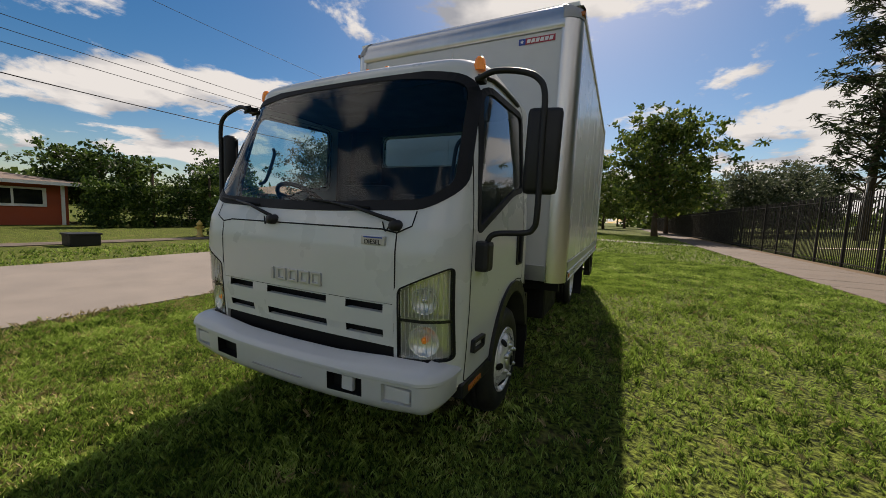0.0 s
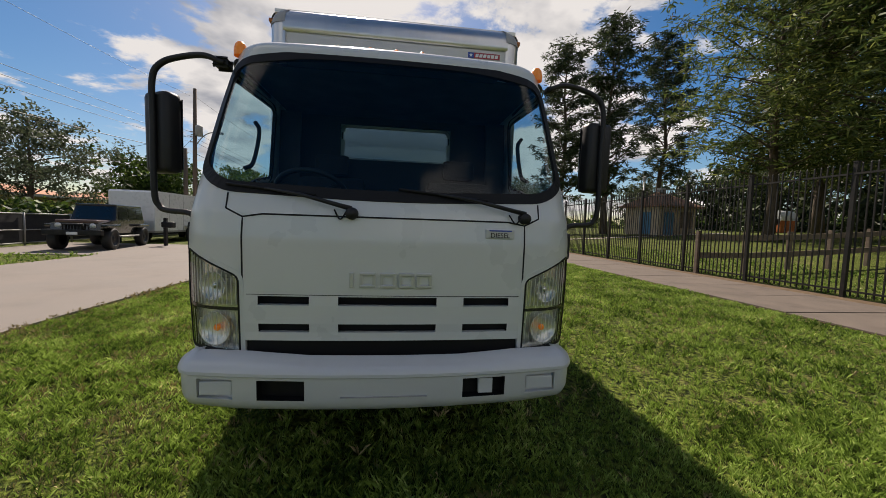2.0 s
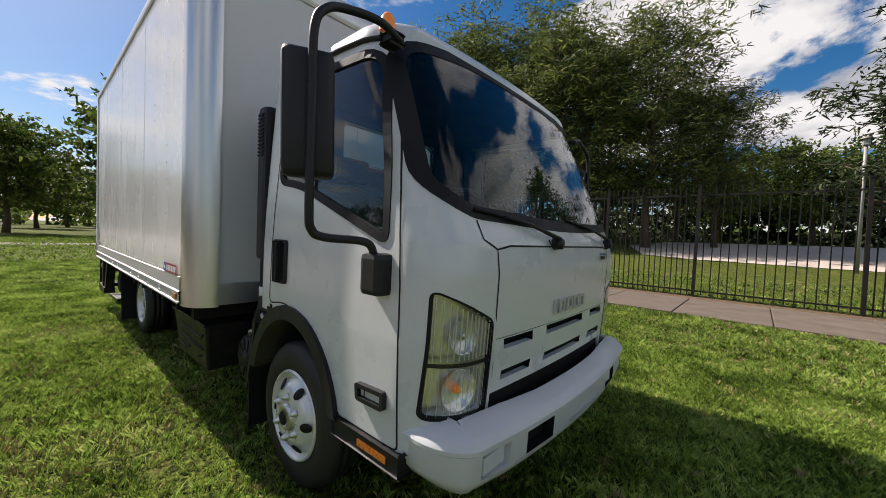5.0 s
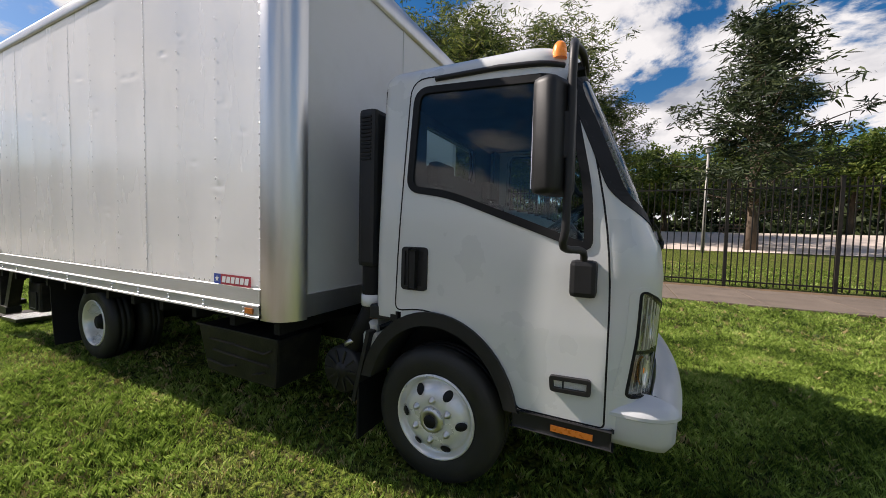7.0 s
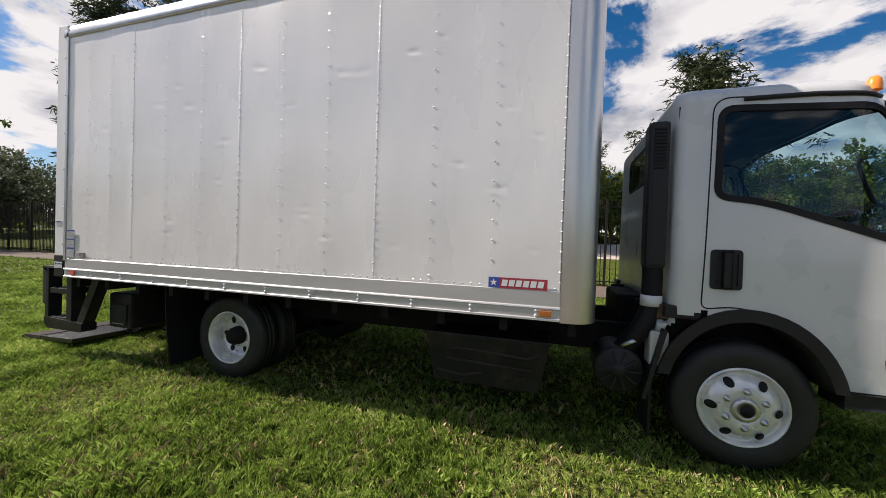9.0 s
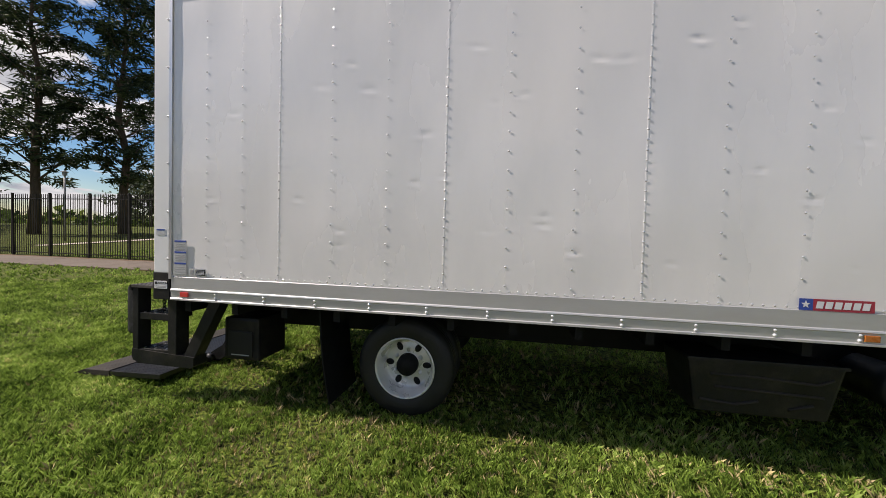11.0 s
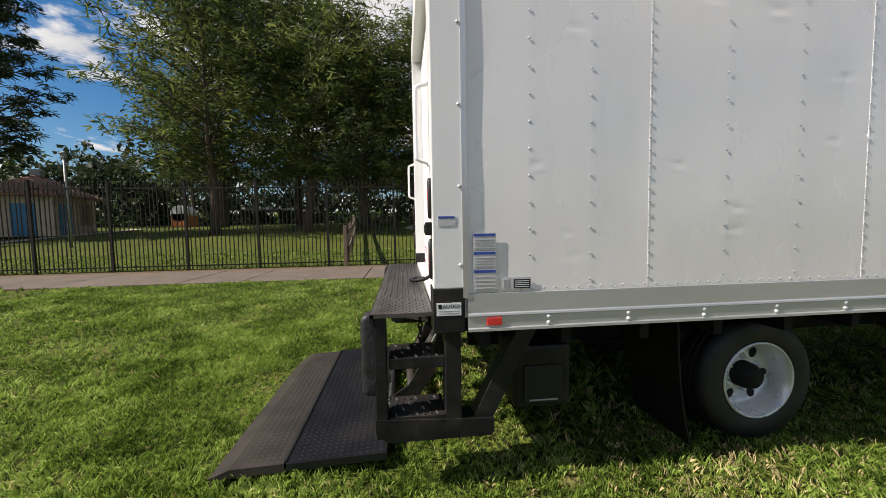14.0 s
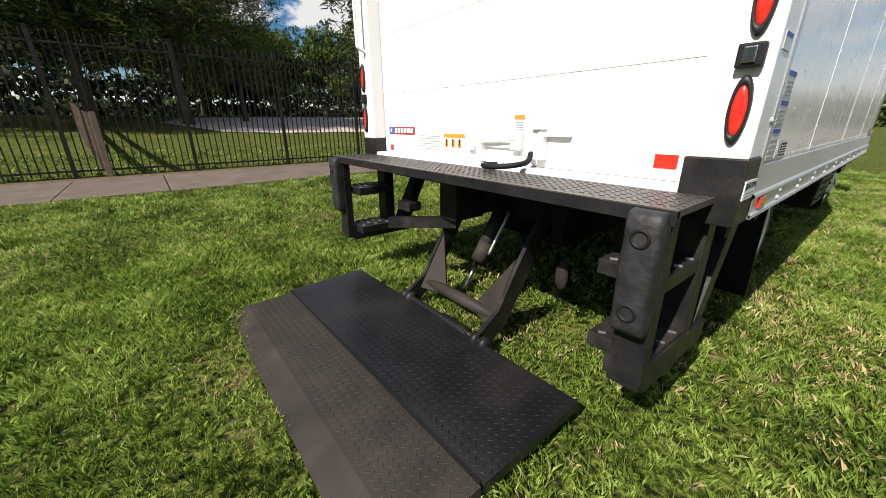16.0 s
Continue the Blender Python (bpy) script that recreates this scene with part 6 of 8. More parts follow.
def make_tree(name, label, h, spread, clear, style, seed, leaves, material, length, width, rc, trunk_r, limbs=26, lean=0.0, per=26, group="", taper=0.75):
    """A tapered trunk, limbs that climb or reach outward, and clumps of leaves with gaps between them."""
    r = random.Random(seed)
    t = thing(name, label, "tree", group)
    bm = bmesh.new()
    top = Vector((lean * h + r.uniform(-0.02, 0.02) * h, r.uniform(-0.03, 0.03) * h, h * 0.97))
    path = [Vector((0, 0, -0.1))]
    for k in range(1, 8):
        f = k / 7
        path.append(Vector((top.x * f + r.uniform(-1, 1) * 0.012 * h, top.y * f + r.uniform(-1, 1) * 0.012 * h, top.z * f)))
    tube(bm, path, [trunk_r * (1.25 if k == 0 else 1 - 0.93 * k / 7) + 0.01 for k in range(8)], 9)
    centres, size = [], []

    def on_trunk(f):
        k = min(6, int(f * 7))
        return path[k].lerp(path[k + 1], f * 7 - k)
    for i in range(limbs):
        f = clear + (0.97 - clear) * (i + r.random()) / limbs
        a = i * 2.4 + r.uniform(-0.5, 0.5)
        g = (f - clear) / (1 - clear)
        if style == "pine":
            reach = spread * (1 - g) ** taper * r.uniform(0.55, 1.15) * (0.65 + 0.7 * min(1, g * 4)) + 0.04 * h
            rise = reach * r.uniform(0.15, 0.75)
        else:
            reach = spread * math.sqrt(max(0.05, 1 - (g * 1.05 - 0.35) ** 2 * 1.6)) * r.uniform(0.6, 1.1)
            rise = reach * r.uniform(0.1, 0.6) * (1 - 0.3 * g)
        p0 = on_trunk(f)
        mid = p0 + Vector((math.cos(a) * reach * 0.5, math.sin(a) * reach * 0.5, rise * 0.62))
        end = p0 + Vector((math.cos(a) * reach, math.sin(a) * reach, rise))
        if end.z > h * 1.05:
            end.z = h * 1.02
        lr = max(0.02, trunk_r * 0.34 * (1 - f * 0.6))
        pts = smooth_path([p0, mid, end], 3)
        tube(bm, pts, [lr * (1 - 0.85 * k / (len(pts) - 1)) for k in range(len(pts))], 5, False)
        m = max(2, int(leaves / limbs))
        for k in range(m):
            u = 0.30 + 0.72 * (k + r.random()) / m
            q = (p0.lerp(mid, u * 2) if u < 0.5 else mid.lerp(end, (u - 0.5) * 2))
            q = q + Vector((r.gauss(0, 1), r.gauss(0, 1), r.gauss(0, 0.7))) * rc * (0.7 + 0.5 * u)
            centres.append(q)
            size.append(r.uniform(0.6, 1.25))
            if k % 3 == 0:
                tube(bm, [mid.lerp(end, max(0, u * 2 - 1)) if u > 0.5 else p0.lerp(mid, u * 2), q], [lr * 0.3, 0.008], 4, False)
    part("trunk", bm, M_BARK, t, "grey-brown bark trunk and limbs")
    me = leaf_mesh("crown", centres, size, per, rc, length, width, "droop" if style == "pine" else "any", seed, material)
    c = new("crown", me)
    c.parent = t
    c["label"] = "feathery drooping needle foliage" if style == "pine" else "loose leafy crown with gaps"
    return t


# tall casuarinas beyond the shelter
c1 = make_tree("casuarina_tree", "tall dark casuarina tree with open feathery crown in the park", 28, 3.1, 0.16, "pine", 3, 400, M_PINED, 0.60, 0.12, 0.62, 0.42, 58, 0.0, 34, "park casuarinas", 0.55)
c1.location = (26.6, 41.5, rise(26.6))
copy_thing(c1, pose(23.4, 48.0, rise(23.4), 0, 0, 130))
c2 = make_tree("casuarina_tree", "tall slim casuarina tree with bare lower trunk in the park", 30, 3.4, 0.24, "pine", 8, 400, M_PINED, 0.60, 0.12, 0.62, 0.40, 50, 0.02, 34, "park casuarinas", 0.5)
c2.location = (38.6, 47.0, rise(38.6))
# the broad group behind the fence
b1 = make_tree("casuarina_tree", "broad green casuarina tree with drooping needles in the park", 21.5, 5.6, 0.20, "pine", 11, 740, M_PINE, 0.50, 0.085, 0.85, 0.34, 64, 0.0, 26, "park casuarinas", 0.42)
b1.location = (27.0, 20.6, rise(27.0))
b2 = make_tree("casuarina_tree", "broad leaning casuarina tree with drooping needles in the park", 19.5, 6.0, 0.18, "pine", 15, 740, M_PINE, 0.50, 0.085, 0.85, 0.32, 60, 0.04, 26, "park casuarinas", 0.42)
b2.location = (27.5, 13.8, rise(27.5))
for x, y, a, sc in ((28.4, 9.2, 200, 0.84), (28.8, 4.6, 70, 0.82), (31.5, 0.6, 130, 0.55), (35.5, 23.8, 70, 1.05), (36.0, 16.6, 150, 1.05), (36.5, 9.8, 200, 0.88), (37.5, 4.0, 310, 0.68), (47.0, 33.0, 250, 0.85)):
    o = copy_thing(b1 if a % 100 else b2, pose(x, y, rise(x), 0, 0, a))
    o.scale = (sc, sc, sc)
# the lone tree with long arms past the park road
l1 = make_tree("casuarina_tree", "spreading casuarina tree with long bare arms by the park road", 13.2, 3.7, 0.12, "pine", 27, 520, M_PINED, 0.42, 0.075, 0.55, 0.28, 48, -0.02, 26, "park casuarinas", 1.0)
l1.location = (23.2, -7.6, rise(23.2))
k1 = make_tree("oak_tree", "low round leafy tree beside the park road", 6.6, 4.2, 0.22, "round", 31, 360, M_OAK, 0.22, 0.14, 0.62, 0.20, 28, 0.0, 36, "park shade trees")
k1.location = (43.0, -12.5, rise(43.0))
k1.scale = (1.3,) * 3
for x, y, a, sc in ((42.5, -19.5, 90, 1.25), (44.5, -5.5, 200, 1.25), (42.0, -27.0, 310, 1.3), (47, 1.5, 40, 1.2), (45, -36, 80, 1.3)):
    o = copy_thing(k1, pose(x, y, rise(x), 0, 0, a)); o.scale = (sc,) * 3
# trees along the verge and street ahead
s1 = make_tree("oak_tree", "full green street tree on the grass verge", 12.5, 5.6, 0.20, "round", 41, 420, M_OAK, 0.42, 0.25, 0.95, 0.30, 34, 0.0, 22, "street trees")
s1.location = (5.4, 46, 0)
s1.scale = (1.05,) * 3
for x, y, a, sc in ((8.5, 66, 120, 0.95), (-3.6, 52, 200, 0.84), (-1.5, 84, 60, 0.9), (3.0, 110, 60, 1.0), (-13.0, 74, 30, 0.78), (-16.5, 92, 240, 0.95), (-14.5, 110, 75, 0.9), (-18.5, 76, 160, 0.7), (16, 84, 10, 0.8), (-10.5, 175, 0, 1.0), (1, 160, 90, 1.1), (-20, 130, 190, 1.2)):
    o = copy_thing(s1, pose(x, y, 0, 0, 0, a)); o.scale = (sc,) * 3
v1 = make_tree("oak_tree", "small leaning street tree with dense crown beside the road", 6.6, 2.9, 0.28, "round", 45, 230, M_OAK, 0.22, 0.13, 0.62, 0.15, 22, 0.05, 34, "street trees")
v1.location = (-14.2, 43.0, 0)
for x, y, a, sc in ((-16.8, 40.0, 100, 0.95), (-15.2, 37.0, 220, 0.85), (-20.5, 48, 30, 1.2)):
    o = copy_thing(v1, pose(x, y, 0, 0, 0, a)); o.scale = (sc,) * 3
w1 = make_tree("olive_tree", "grey-green spreading tree behind the palm hedge", 6.6, 3.9, 0.22, "round", 51, 330, M_GREYL, 0.16, 0.08, 0.55, 0.16, 30, 0.0, 34)
w1.location = (-20.4, 20.0, 0)
d1 = make_tree("fig_tree", "dense dark green tree behind the white trailer", 5.2, 3.6, 0.15, "round", 55, 300, M_HEDGE, 0.24, 0.16, 0.65, 0.18, 24, 0.0, 34)
d1.location = (-19.0, 28.0, 0)
g1 = make_tree("olive_tree", "grey-green thicket tree behind the fence", 8.5, 4.8, 0.12, "round", 61, 320, M_GREYL, 0.40, 0.20, 0.95, 0.16, 26, 0.0, 22, "thicket trees")
g1.location = (18.5, 62, rise(18.5))
for x, y, a, sc in ((24.0, 70, 100, 1.05), (14.5, 74, 200, 0.9), (30, 78, 20, 1.1), (22, 88, 300, 1.2), (47, 62, 50, 1.0), (55, 48, 150, 1.1)):
    o = copy_thing(g1, pose(x, y, rise(x), 0, 0, a)); o.scale = (sc,) * 3


def thicket(name, label, places, size, per, rc, length, width, material, seed):
    me = leaf_mesh(name, places, size, per, rc, length, width, "any", seed, material)
    return tagged(new(name, me), label, "woods", kind="stuff")


# far woods all round the horizon
rw = random.Random(77)
pl, sz = [], []
for k in range(620):
    a = radians(k * 360 / 620 + rw.uniform(-0.4, 0.4))
    d = rw.uniform(105, 165)
    if abs(math.degrees(a) % 360 - 90) < 1.5:
        continue
    tall = 5.5 + 2.8 * noise.noise((math.cos(a) * 3.0, math.sin(a) * 3.0, 5.0)) + rw.uniform(-1, 1)
    for q in range(4):
        pl.append((d * math.cos(a) + rw.uniform(-2, 2), d * math.sin(a) + rw.uniform(-2, 2), tall * (0.12 + 0.27 * q)))
        sz.append(rw.uniform(0.7, 1.2))
thicket("far_woods", "distant dark green line of trees round the horizon", pl, sz, 22, 3.0, 1.5, 0.9, M_OAK, 78)

# dark foliage added at the far side of the park as under-canopy shade
pl, sz = [], []
for k in range(230):
    x, y = rw.uniform(47, 66), -70 + 134 * k / 230 + rw.uniform(-1, 1)
    for q in range(4):
        pl.append((x + rw.uniform(-1, 1), y, rise(x) + 0.8 + 2.4 * q * rw.uniform(0.7, 1.3)))
        sz.append(rw.uniform(0.7, 1.2))
thicket("park_grove", "dark foliage added across the park for the shade under the trees", pl, sz, 34, 1.9, 0.85, 0.45, M_PINED, 79)

# ---- boundary fence ----
M_FENCE = mat("weathered_dark_steel", (0.018, 0.016, 0.014), 0.6, var=0.3, scale=5, bump=0.1, bscale=80, spec=0.25, dirt=(0.06, 0.045, 0.03), dirt_amount=0.35, dirt_scale=4)
FX, FH = 9.90, 2.98
fence = thing("steel_fence", "tall dark steel picket fence along the pavement", "fence")


def post_y(k):
    """Posts stand 2.285 m apart, with one wider bay."""
    return 1.72 + 2.285 * k - (0.75 if k < -1 else 0.0)


def picket_bm():
    b = bmesh.new()
    add_box(b, -0.012, 0.012, -0.012, 0.012, 0.06, FH - 0.03)
    t = b.verts.new((0, 0, FH))
    top = sorted(b.verts, key=lambda v: -v.co.z)[1:5]
    top = sorted(top, key=lambda v: math.atan2(v.co.y, v.co.x))
    for i in range(4):
        b.faces.new((top[i], top[(i + 1) % 4], t))
    return b


def fence_posts():
    b = bmesh.new()
    add_box(b, -0.038, 0.038, -0.038, 0.038, -0.05, FH + 0.01)
    add_box(b, -0.046, 0.046, -0.046, 0.046, FH + 0.01, FH + 0.035)
    me = bpy.data.meshes.new("post"); b.to_mesh(me); b.free(); me.materials.append(M_FENCE)
    r = random.Random(9)
    for k in range(-22, 54):
        o = new("post", me); o.parent = fence
        o.matrix_local = pose(FX, post_y(k), 0, r.uniform(-0.5, 0.5), r.uniform(-0.6, 0.6), 0)
    y0, y1 = post_y(-22), post_y(53)
    for z in (0.17, FH - 0.24):
        part("rail", box(FX - 0.02, FX + 0.02, y0, y1, z - 0.02, z + 0.02), M_FENCE, fence)


fence_posts()


def rows_of_pickets():
    me = shared_mesh("picket", picket_bm(), M_FENCE)
    r = random.Random(10)
    ys = [post_y(k) + (post_y(k + 1) - post_y(k)) * j / 17 for k in range(-22, 53) for j in range(1, 17)]
    near = [y for y in ys if -8.0 < y < 33.0][:300]
    for y in near:
        o = new("picket", me); o.parent = fence
        o.matrix_local = pose(FX, y, r.uniform(-0.006, 0.006), r.uniform(-0.4, 0.4), r.uniform(-0.5, 0.5), 0)
    V, F = [], []
    for y in ys:
        if y in near:
            continue
        k = len(V)
        for z in (0.06, FH):
            V += [(FX - 0.012, y - 0.012, z), (FX + 0.012, y - 0.012, z), (FX + 0.012, y + 0.012, z), (FX - 0.012, y + 0.012, z)]
        F += [(k + i, k + (i + 1) % 4, k + 4 + (i + 1) % 4, k + 4 + i) for i in range(4)]
    m = bpy.data.meshes.new("far_picket_row"); m.from_pydata(V, [], F); m.materials.append(M_FENCE)
    o = new("far_picket_row", m); o.parent = fence; o["kind"] = "stuff"


def shared_mesh(name, bm, material):
    me = bpy.data.meshes.new(name)
    bm.to_mesh(me); bm.free(); me.materials.append(material)
    return me


rows_of_pickets()

# ---- park things ----
M_STUCCO = mat("beige_stucco", (0.42, 0.34, 0.24), 0.9, var=0.08, scale=3, bump=0.3, bscale=60, dirt=(0.25, 0.19, 0.13), dirt_amount=0.3, dirt_scale=1)
M_ROOFT = mat("brown_roof_tiles", (0.20, 0.10, 0.055), 0.85, var=0.2, scale=5, bump=0.5, bscale=18)
M_BLUED = mat("blue_door_paint", (0.035, 0.16, 0.28), 0.5, var=0.06)
M_WOOD = mat("grey_weathered_timber", (0.16, 0.115, 0.08), 0.9, var=0.25, scale=5, bump=0.3, bscale=40, stretch=(0.3, 0.3, 1))
M_GALV = mat("galvanised_post", (0.30, 0.29, 0.27), 0.55, metal=0.3, var=0.1)
M_ORANGE = mat("orange_play_panel", (0.55, 0.16, 0.04), 0.5, var=0.1)
M_WHITE = mat("white_sheet_metal", (0.72, 0.72, 0.70), 0.5, var=0.05, dirt=(0.4, 0.38, 0.34), dirt_amount=0.2)
shed = thing("park_shelter", "beige stucco park building with brown hip roof and blue doors", "building", at=(29.2, 34.7, rise(28.4)))
shed.scale = (1.02, 1.02, 1.16)
part("wall", box(-2.6, 2.6, -2.2, 2.2, 0, 2.75), M_STUCCO, shed)
b = bmesh.new()
lo = [b.verts.new(p) for p in ((-3.1, -2.7, 2.72), (3.1, -2.7, 2.72), (3.1, 2.7, 2.72), (-3.1, 2.7, 2.72))]
lo2 = [b.verts.new(v.co + Vector((0, 0, -0.14))) for v in lo]
tp = [b.verts.new(p) for p in ((-0.4, 0, 4.15), (0.4, 0, 4.15))]
b.faces.new((lo[0], lo[1], tp[1], tp[0])); b.faces.new((lo[2], lo[3], tp[0], tp[1])); b.faces.new((lo[1], lo[2], tp[1])); b.faces.new((lo[3], lo[0], tp[0]))
b.faces.new(lo2[::-1])
for i in range(4):
    b.faces.new((lo[i], lo2[i], lo2[(i + 1) % 4], lo[(i + 1) % 4]))
part("roof", b, M_ROOFT, shed)
part("roof_vent", box(-0.3, 0.3, -0.3, 0.3, 4.05, 4.55, 0.05), M_GALV, shed)
part("door", box(-2.66, -2.6, -1.2, 0.2, 0.05, 2.1), M_BLUED, shed, "blue painted door")
part("door", box(-2.0, -0.7, -2.26, -2.2, 0.05, 2.1), M_BLUED, shed, "blue painted door")
part("louvre", box(0.4, 2.0, -2.25, -2.2, 0.7, 2.2), M_WOOD, shed)
shed.rotation_euler = (0, 0, radians(12))


def lamp_post(x, y, h):
    t = thing("park_lamp", "slim grey park lamp post with a small lantern", "lamp post", "park lamps", at=(x, y, rise(x)))
    part("pole", tube(bmesh.new(), [(0, 0, 0), (0, 0, h * 0.5), (0, 0, h - 0.35)], [0.09, 0.07, 0.06], 10), M_GALV, t)
    b = bmesh.new()
    add_box(b, -0.11, 0.11, -0.11, 0.11, h - 0.35, h - 0.08, bevel=0.02)
    part("lantern", b, M_LGREY, t)
    b = bmesh.new()
    lathe(b, [(0.0, 0.12), (0.08, 0.08), (0.24, 0.0), (0.22, -0.02)], 14, pose(0, 0, h - 0.08, 0, -90, 0))
    part("hood", b, M_GALV, t)


lamp_post(20.3, 25.3, 5.5)
lamp_post(18.5, 36.8, 5.4)
lamp_post(21.0, -5.0, 5.7)
rail = thing("timber_rail", "grey weathered two-rail timber fence in the park", "fence")
for k in range(9):
    x, y = 9.9 + 2.0 * k, 8.0 + 0.22 * k
    part("post", box(x - 0.06, x + 0.06, y - 0.06, y + 0.06, rise(x) - 0.05, rise(x) + 1.42, 0.01), M_WOOD, rail)
    if k < 8:
        for z in (0.62, 1.22):
            part("rail", bar((x, y - 0.07, rise(x) + z), (x + 2.0, y - 0.07 + 0.22, rise(x + 2.0) + z), 0.05, 0.19), M_WOOD, rail)
ph = thing("play_house", "small orange play house with a pale roof", "playhouse", at=(38, 29, rise(38)))
ph.scale = (0.72,) * 3
part("wall", box(-1.3, 1.3, -1.1, 1.1, 0, 1.9, 0.04), M_ORANGE, ph)
b = bmesh.new()
tube(b, [(-1.3, 0, 1.9), (1.3, 0, 1.9)], 1.15, 16)
part("roof", b, M_WHITE, ph)
pv = thing("picnic_pavilion", "open park pavilion with a white roof on posts", "pavilion", at=(56, 26, rise(56)))
pv.scale = (0.8, 0.8, 0.85)
part("roof", box(-6, 6, -4, 4, 2.6, 3.0, 0.05), M_WHITE, pv)
for x in (-5.4, 0, 5.4):
    for y in (-3.5, 3.5):
        part("post", box(x - 0.1, x + 0.1, y - 0.1, y + 0.1, 0, 2.6), M_WOOD, pv)
for x, y, a in ((36, 8, 20), (41, 5, 15), (38.5, -10, 95)):
    t = thing("picnic_table", "brown timber picnic table on the park lawn", "table", "picnic tables", at=(x, y, rise(x)))
    t.rotation_euler = (0, 0, radians(a))
    part("tabletop", box(-0.9, 0.9, -0.4, 0.4, 0.72, 0.78), M_WOOD, t)
    for s in (-1, 1):
        part("bench", box(-0.9, 0.9, s * 0.60, s * 0.85, 0.42, 0.47), M_WOOD, t)
        part("leg", bar((s * 0.6, -0.6, 0), (s * 0.6, 0.6, 0.72), 0.06, 0.1), M_WOOD, t)
        part("leg", bar((s * 0.6, 0.6, 0), (s * 0.6, -0.6, 0.72), 0.06, 0.1), M_WOOD, t)
# ---- across the street ----
M_REDH = mat("red_orange_stucco", (0.36, 0.075, 0.03), 0.9, var=0.10, scale=2, bump=0.3, bscale=50, dirt=(0.20, 0.05, 0.025), dirt_amount=0.3, dirt_scale=1)
M_ROOFS = mat("brown_shingles", (0.16, 0.12, 0.095), 0.95, var=0.2, scale=4, bump=0.4, bscale=20)
M_TERRA = mat("terracotta_tiles", (0.42, 0.19, 0.10), 0.85, var=0.15, scale=4, bump=0.4, bscale=16)
M_CREAM = mat("cream_wall", (0.55, 0.47, 0.30), 0.9, var=0.06, scale=2)
M_CARB = mat("black_car_paint", (0.014, 0.013, 0.013), 0.25, var=0.1, coat=0.8)
M_CARR = mat("faded_brown_bonnet", (0.10, 0.055, 0.045), 0.35, var=0.2, scale=3, coat=0.3)
M_CARW = mat("white_car_paint", (0.70, 0.70, 0.70), 0.3, var=0.03, coat=0.6)
M_AUTOG = mat("dark_car_glass", (0.010, 0.012, 0.014), 0.06, var=0.05)
M_YELLOW = mat("yellow_hydrant_paint", (0.55, 0.40, 0.10), 0.5, var=0.1)
M_POLE = mat("creosoted_pole", (0.115, 0.085, 0.065), 0.9, var=0.25, scale=4, bump=0.4, bscale=30, stretch=(1, 1, 0.1))
M_WIRE = mat("black_cable", (0.01, 0.01, 0.011), 0.6, var=0.1)
M_MESHF = mat("chain_link_grey", (0.26, 0.26, 0.25), 0.5, metal=0.5, var=0.1)
M_SHADEC = mat("black_shade_cloth", (0.012, 0.012, 0.013), 0.95, var=0.2, scale=3)


def house(x0, x1, y0, y1, wall_h, roof_h, wm, rm, label, eave=0.6):
    t = thing("house", label, "house")
    part("wall", box(x0, x1, y0, y1, 0, wall_h), wm, t)
    b = bmesh.new()
    lo = [b.verts.new((x, y, wall_h - 0.02)) for x, y in ((x0 - eave, y0 - eave), (x1 + eave, y0 - eave), (x1 + eave, y1 + eave), (x0 - eave, y1 + eave))]
    up = [b.verts.new(v.co + Vector((0, 0, 0.16))) for v in lo]
    w = min(x1 - x0, y1 - y0) / 2
    cx, cy = (x0 + x1) / 2, (y0 + y1) / 2
    dx, dy = max(0.2, (x1 - x0) / 2 - w), max(0.2, (y1 - y0) / 2 - w)
    if y1 - y0 > x1 - x0:
        ra, rb = b.verts.new((cx, cy - dy, wall_h + roof_h)), b.verts.new((cx, cy + dy, wall_h + roof_h))
        b.faces.new((up[0], up[1], ra)); b.faces.new((up[1], up[2], rb, ra)); b.faces.new((up[2], up[3], rb)); b.faces.new((up[3], up[0], ra, rb))
    else:
        ra, rb = b.verts.new((cx - dx, cy, wall_h + roof_h)), b.verts.new((cx + dx, cy, wall_h + roof_h))
        b.faces.new((up[0], up[1], rb, ra)); b.faces.new((up[1], up[2], rb)); b.faces.new((up[2], up[3], ra, rb)); b.faces.new((up[3], up[0], ra))
    for i in range(4):
        b.faces.new((lo[i], up[i], up[(i + 1) % 4], lo[(i + 1) % 4]))
    b.faces.new(lo)
    part("roof", b, rm, t)
    part("fascia", box(x1 + eave - 0.02, x1 + eave + 0.02, y0 - eave, y1 + eave, wall_h - 0.04, wall_h + 0.13), M_WHITE, t, "pale fascia board")
    return t


h1 = house(-37, -25.5, -8.2, 6.2, 2.12, 1.15, M_REDH, M_ROOFS, "low red-orange stucco bungalow with brown hip roof", 0.8)
wn = part("window", box(-25.5, -25.42, 1.85, 5.35, 0.95, 1.92), M_WHITE, h1, "white framed triple window")
for k in range(3):
    part("pane", box(-25.418, -25.41, 2.02 + k * 1.09, 3.02 + k * 1.09, 1.08, 1.82), M_AUTOG, wn)
part("awning_post", box(-25.3, -25.2, 5.85, 5.98, 0, 2.1), M_WHITE, h1)
wf = thing("picket_gate", "low white lattice garden gate", "gate")
for k in range(6):
    part("slat", box(-25.0, -24.95, -0.9 + k * 0.28, -0.78 + k * 0.28, 0.1, 1.15), M_WHITE, wf)
part("post", box(-25.05, -24.9, 0.8, 0.95, 0, 1.5), M_CREAM, wf)
part("rail", box(-25.02, -24.94, -1.0, 0.9, 0.85, 0.93), M_WHITE, wf)
house(-36, -24.5, 18, 30, 2.4, 1.3, M_CREAM, M_TERRA, "cream bungalow with terracotta tile roof")
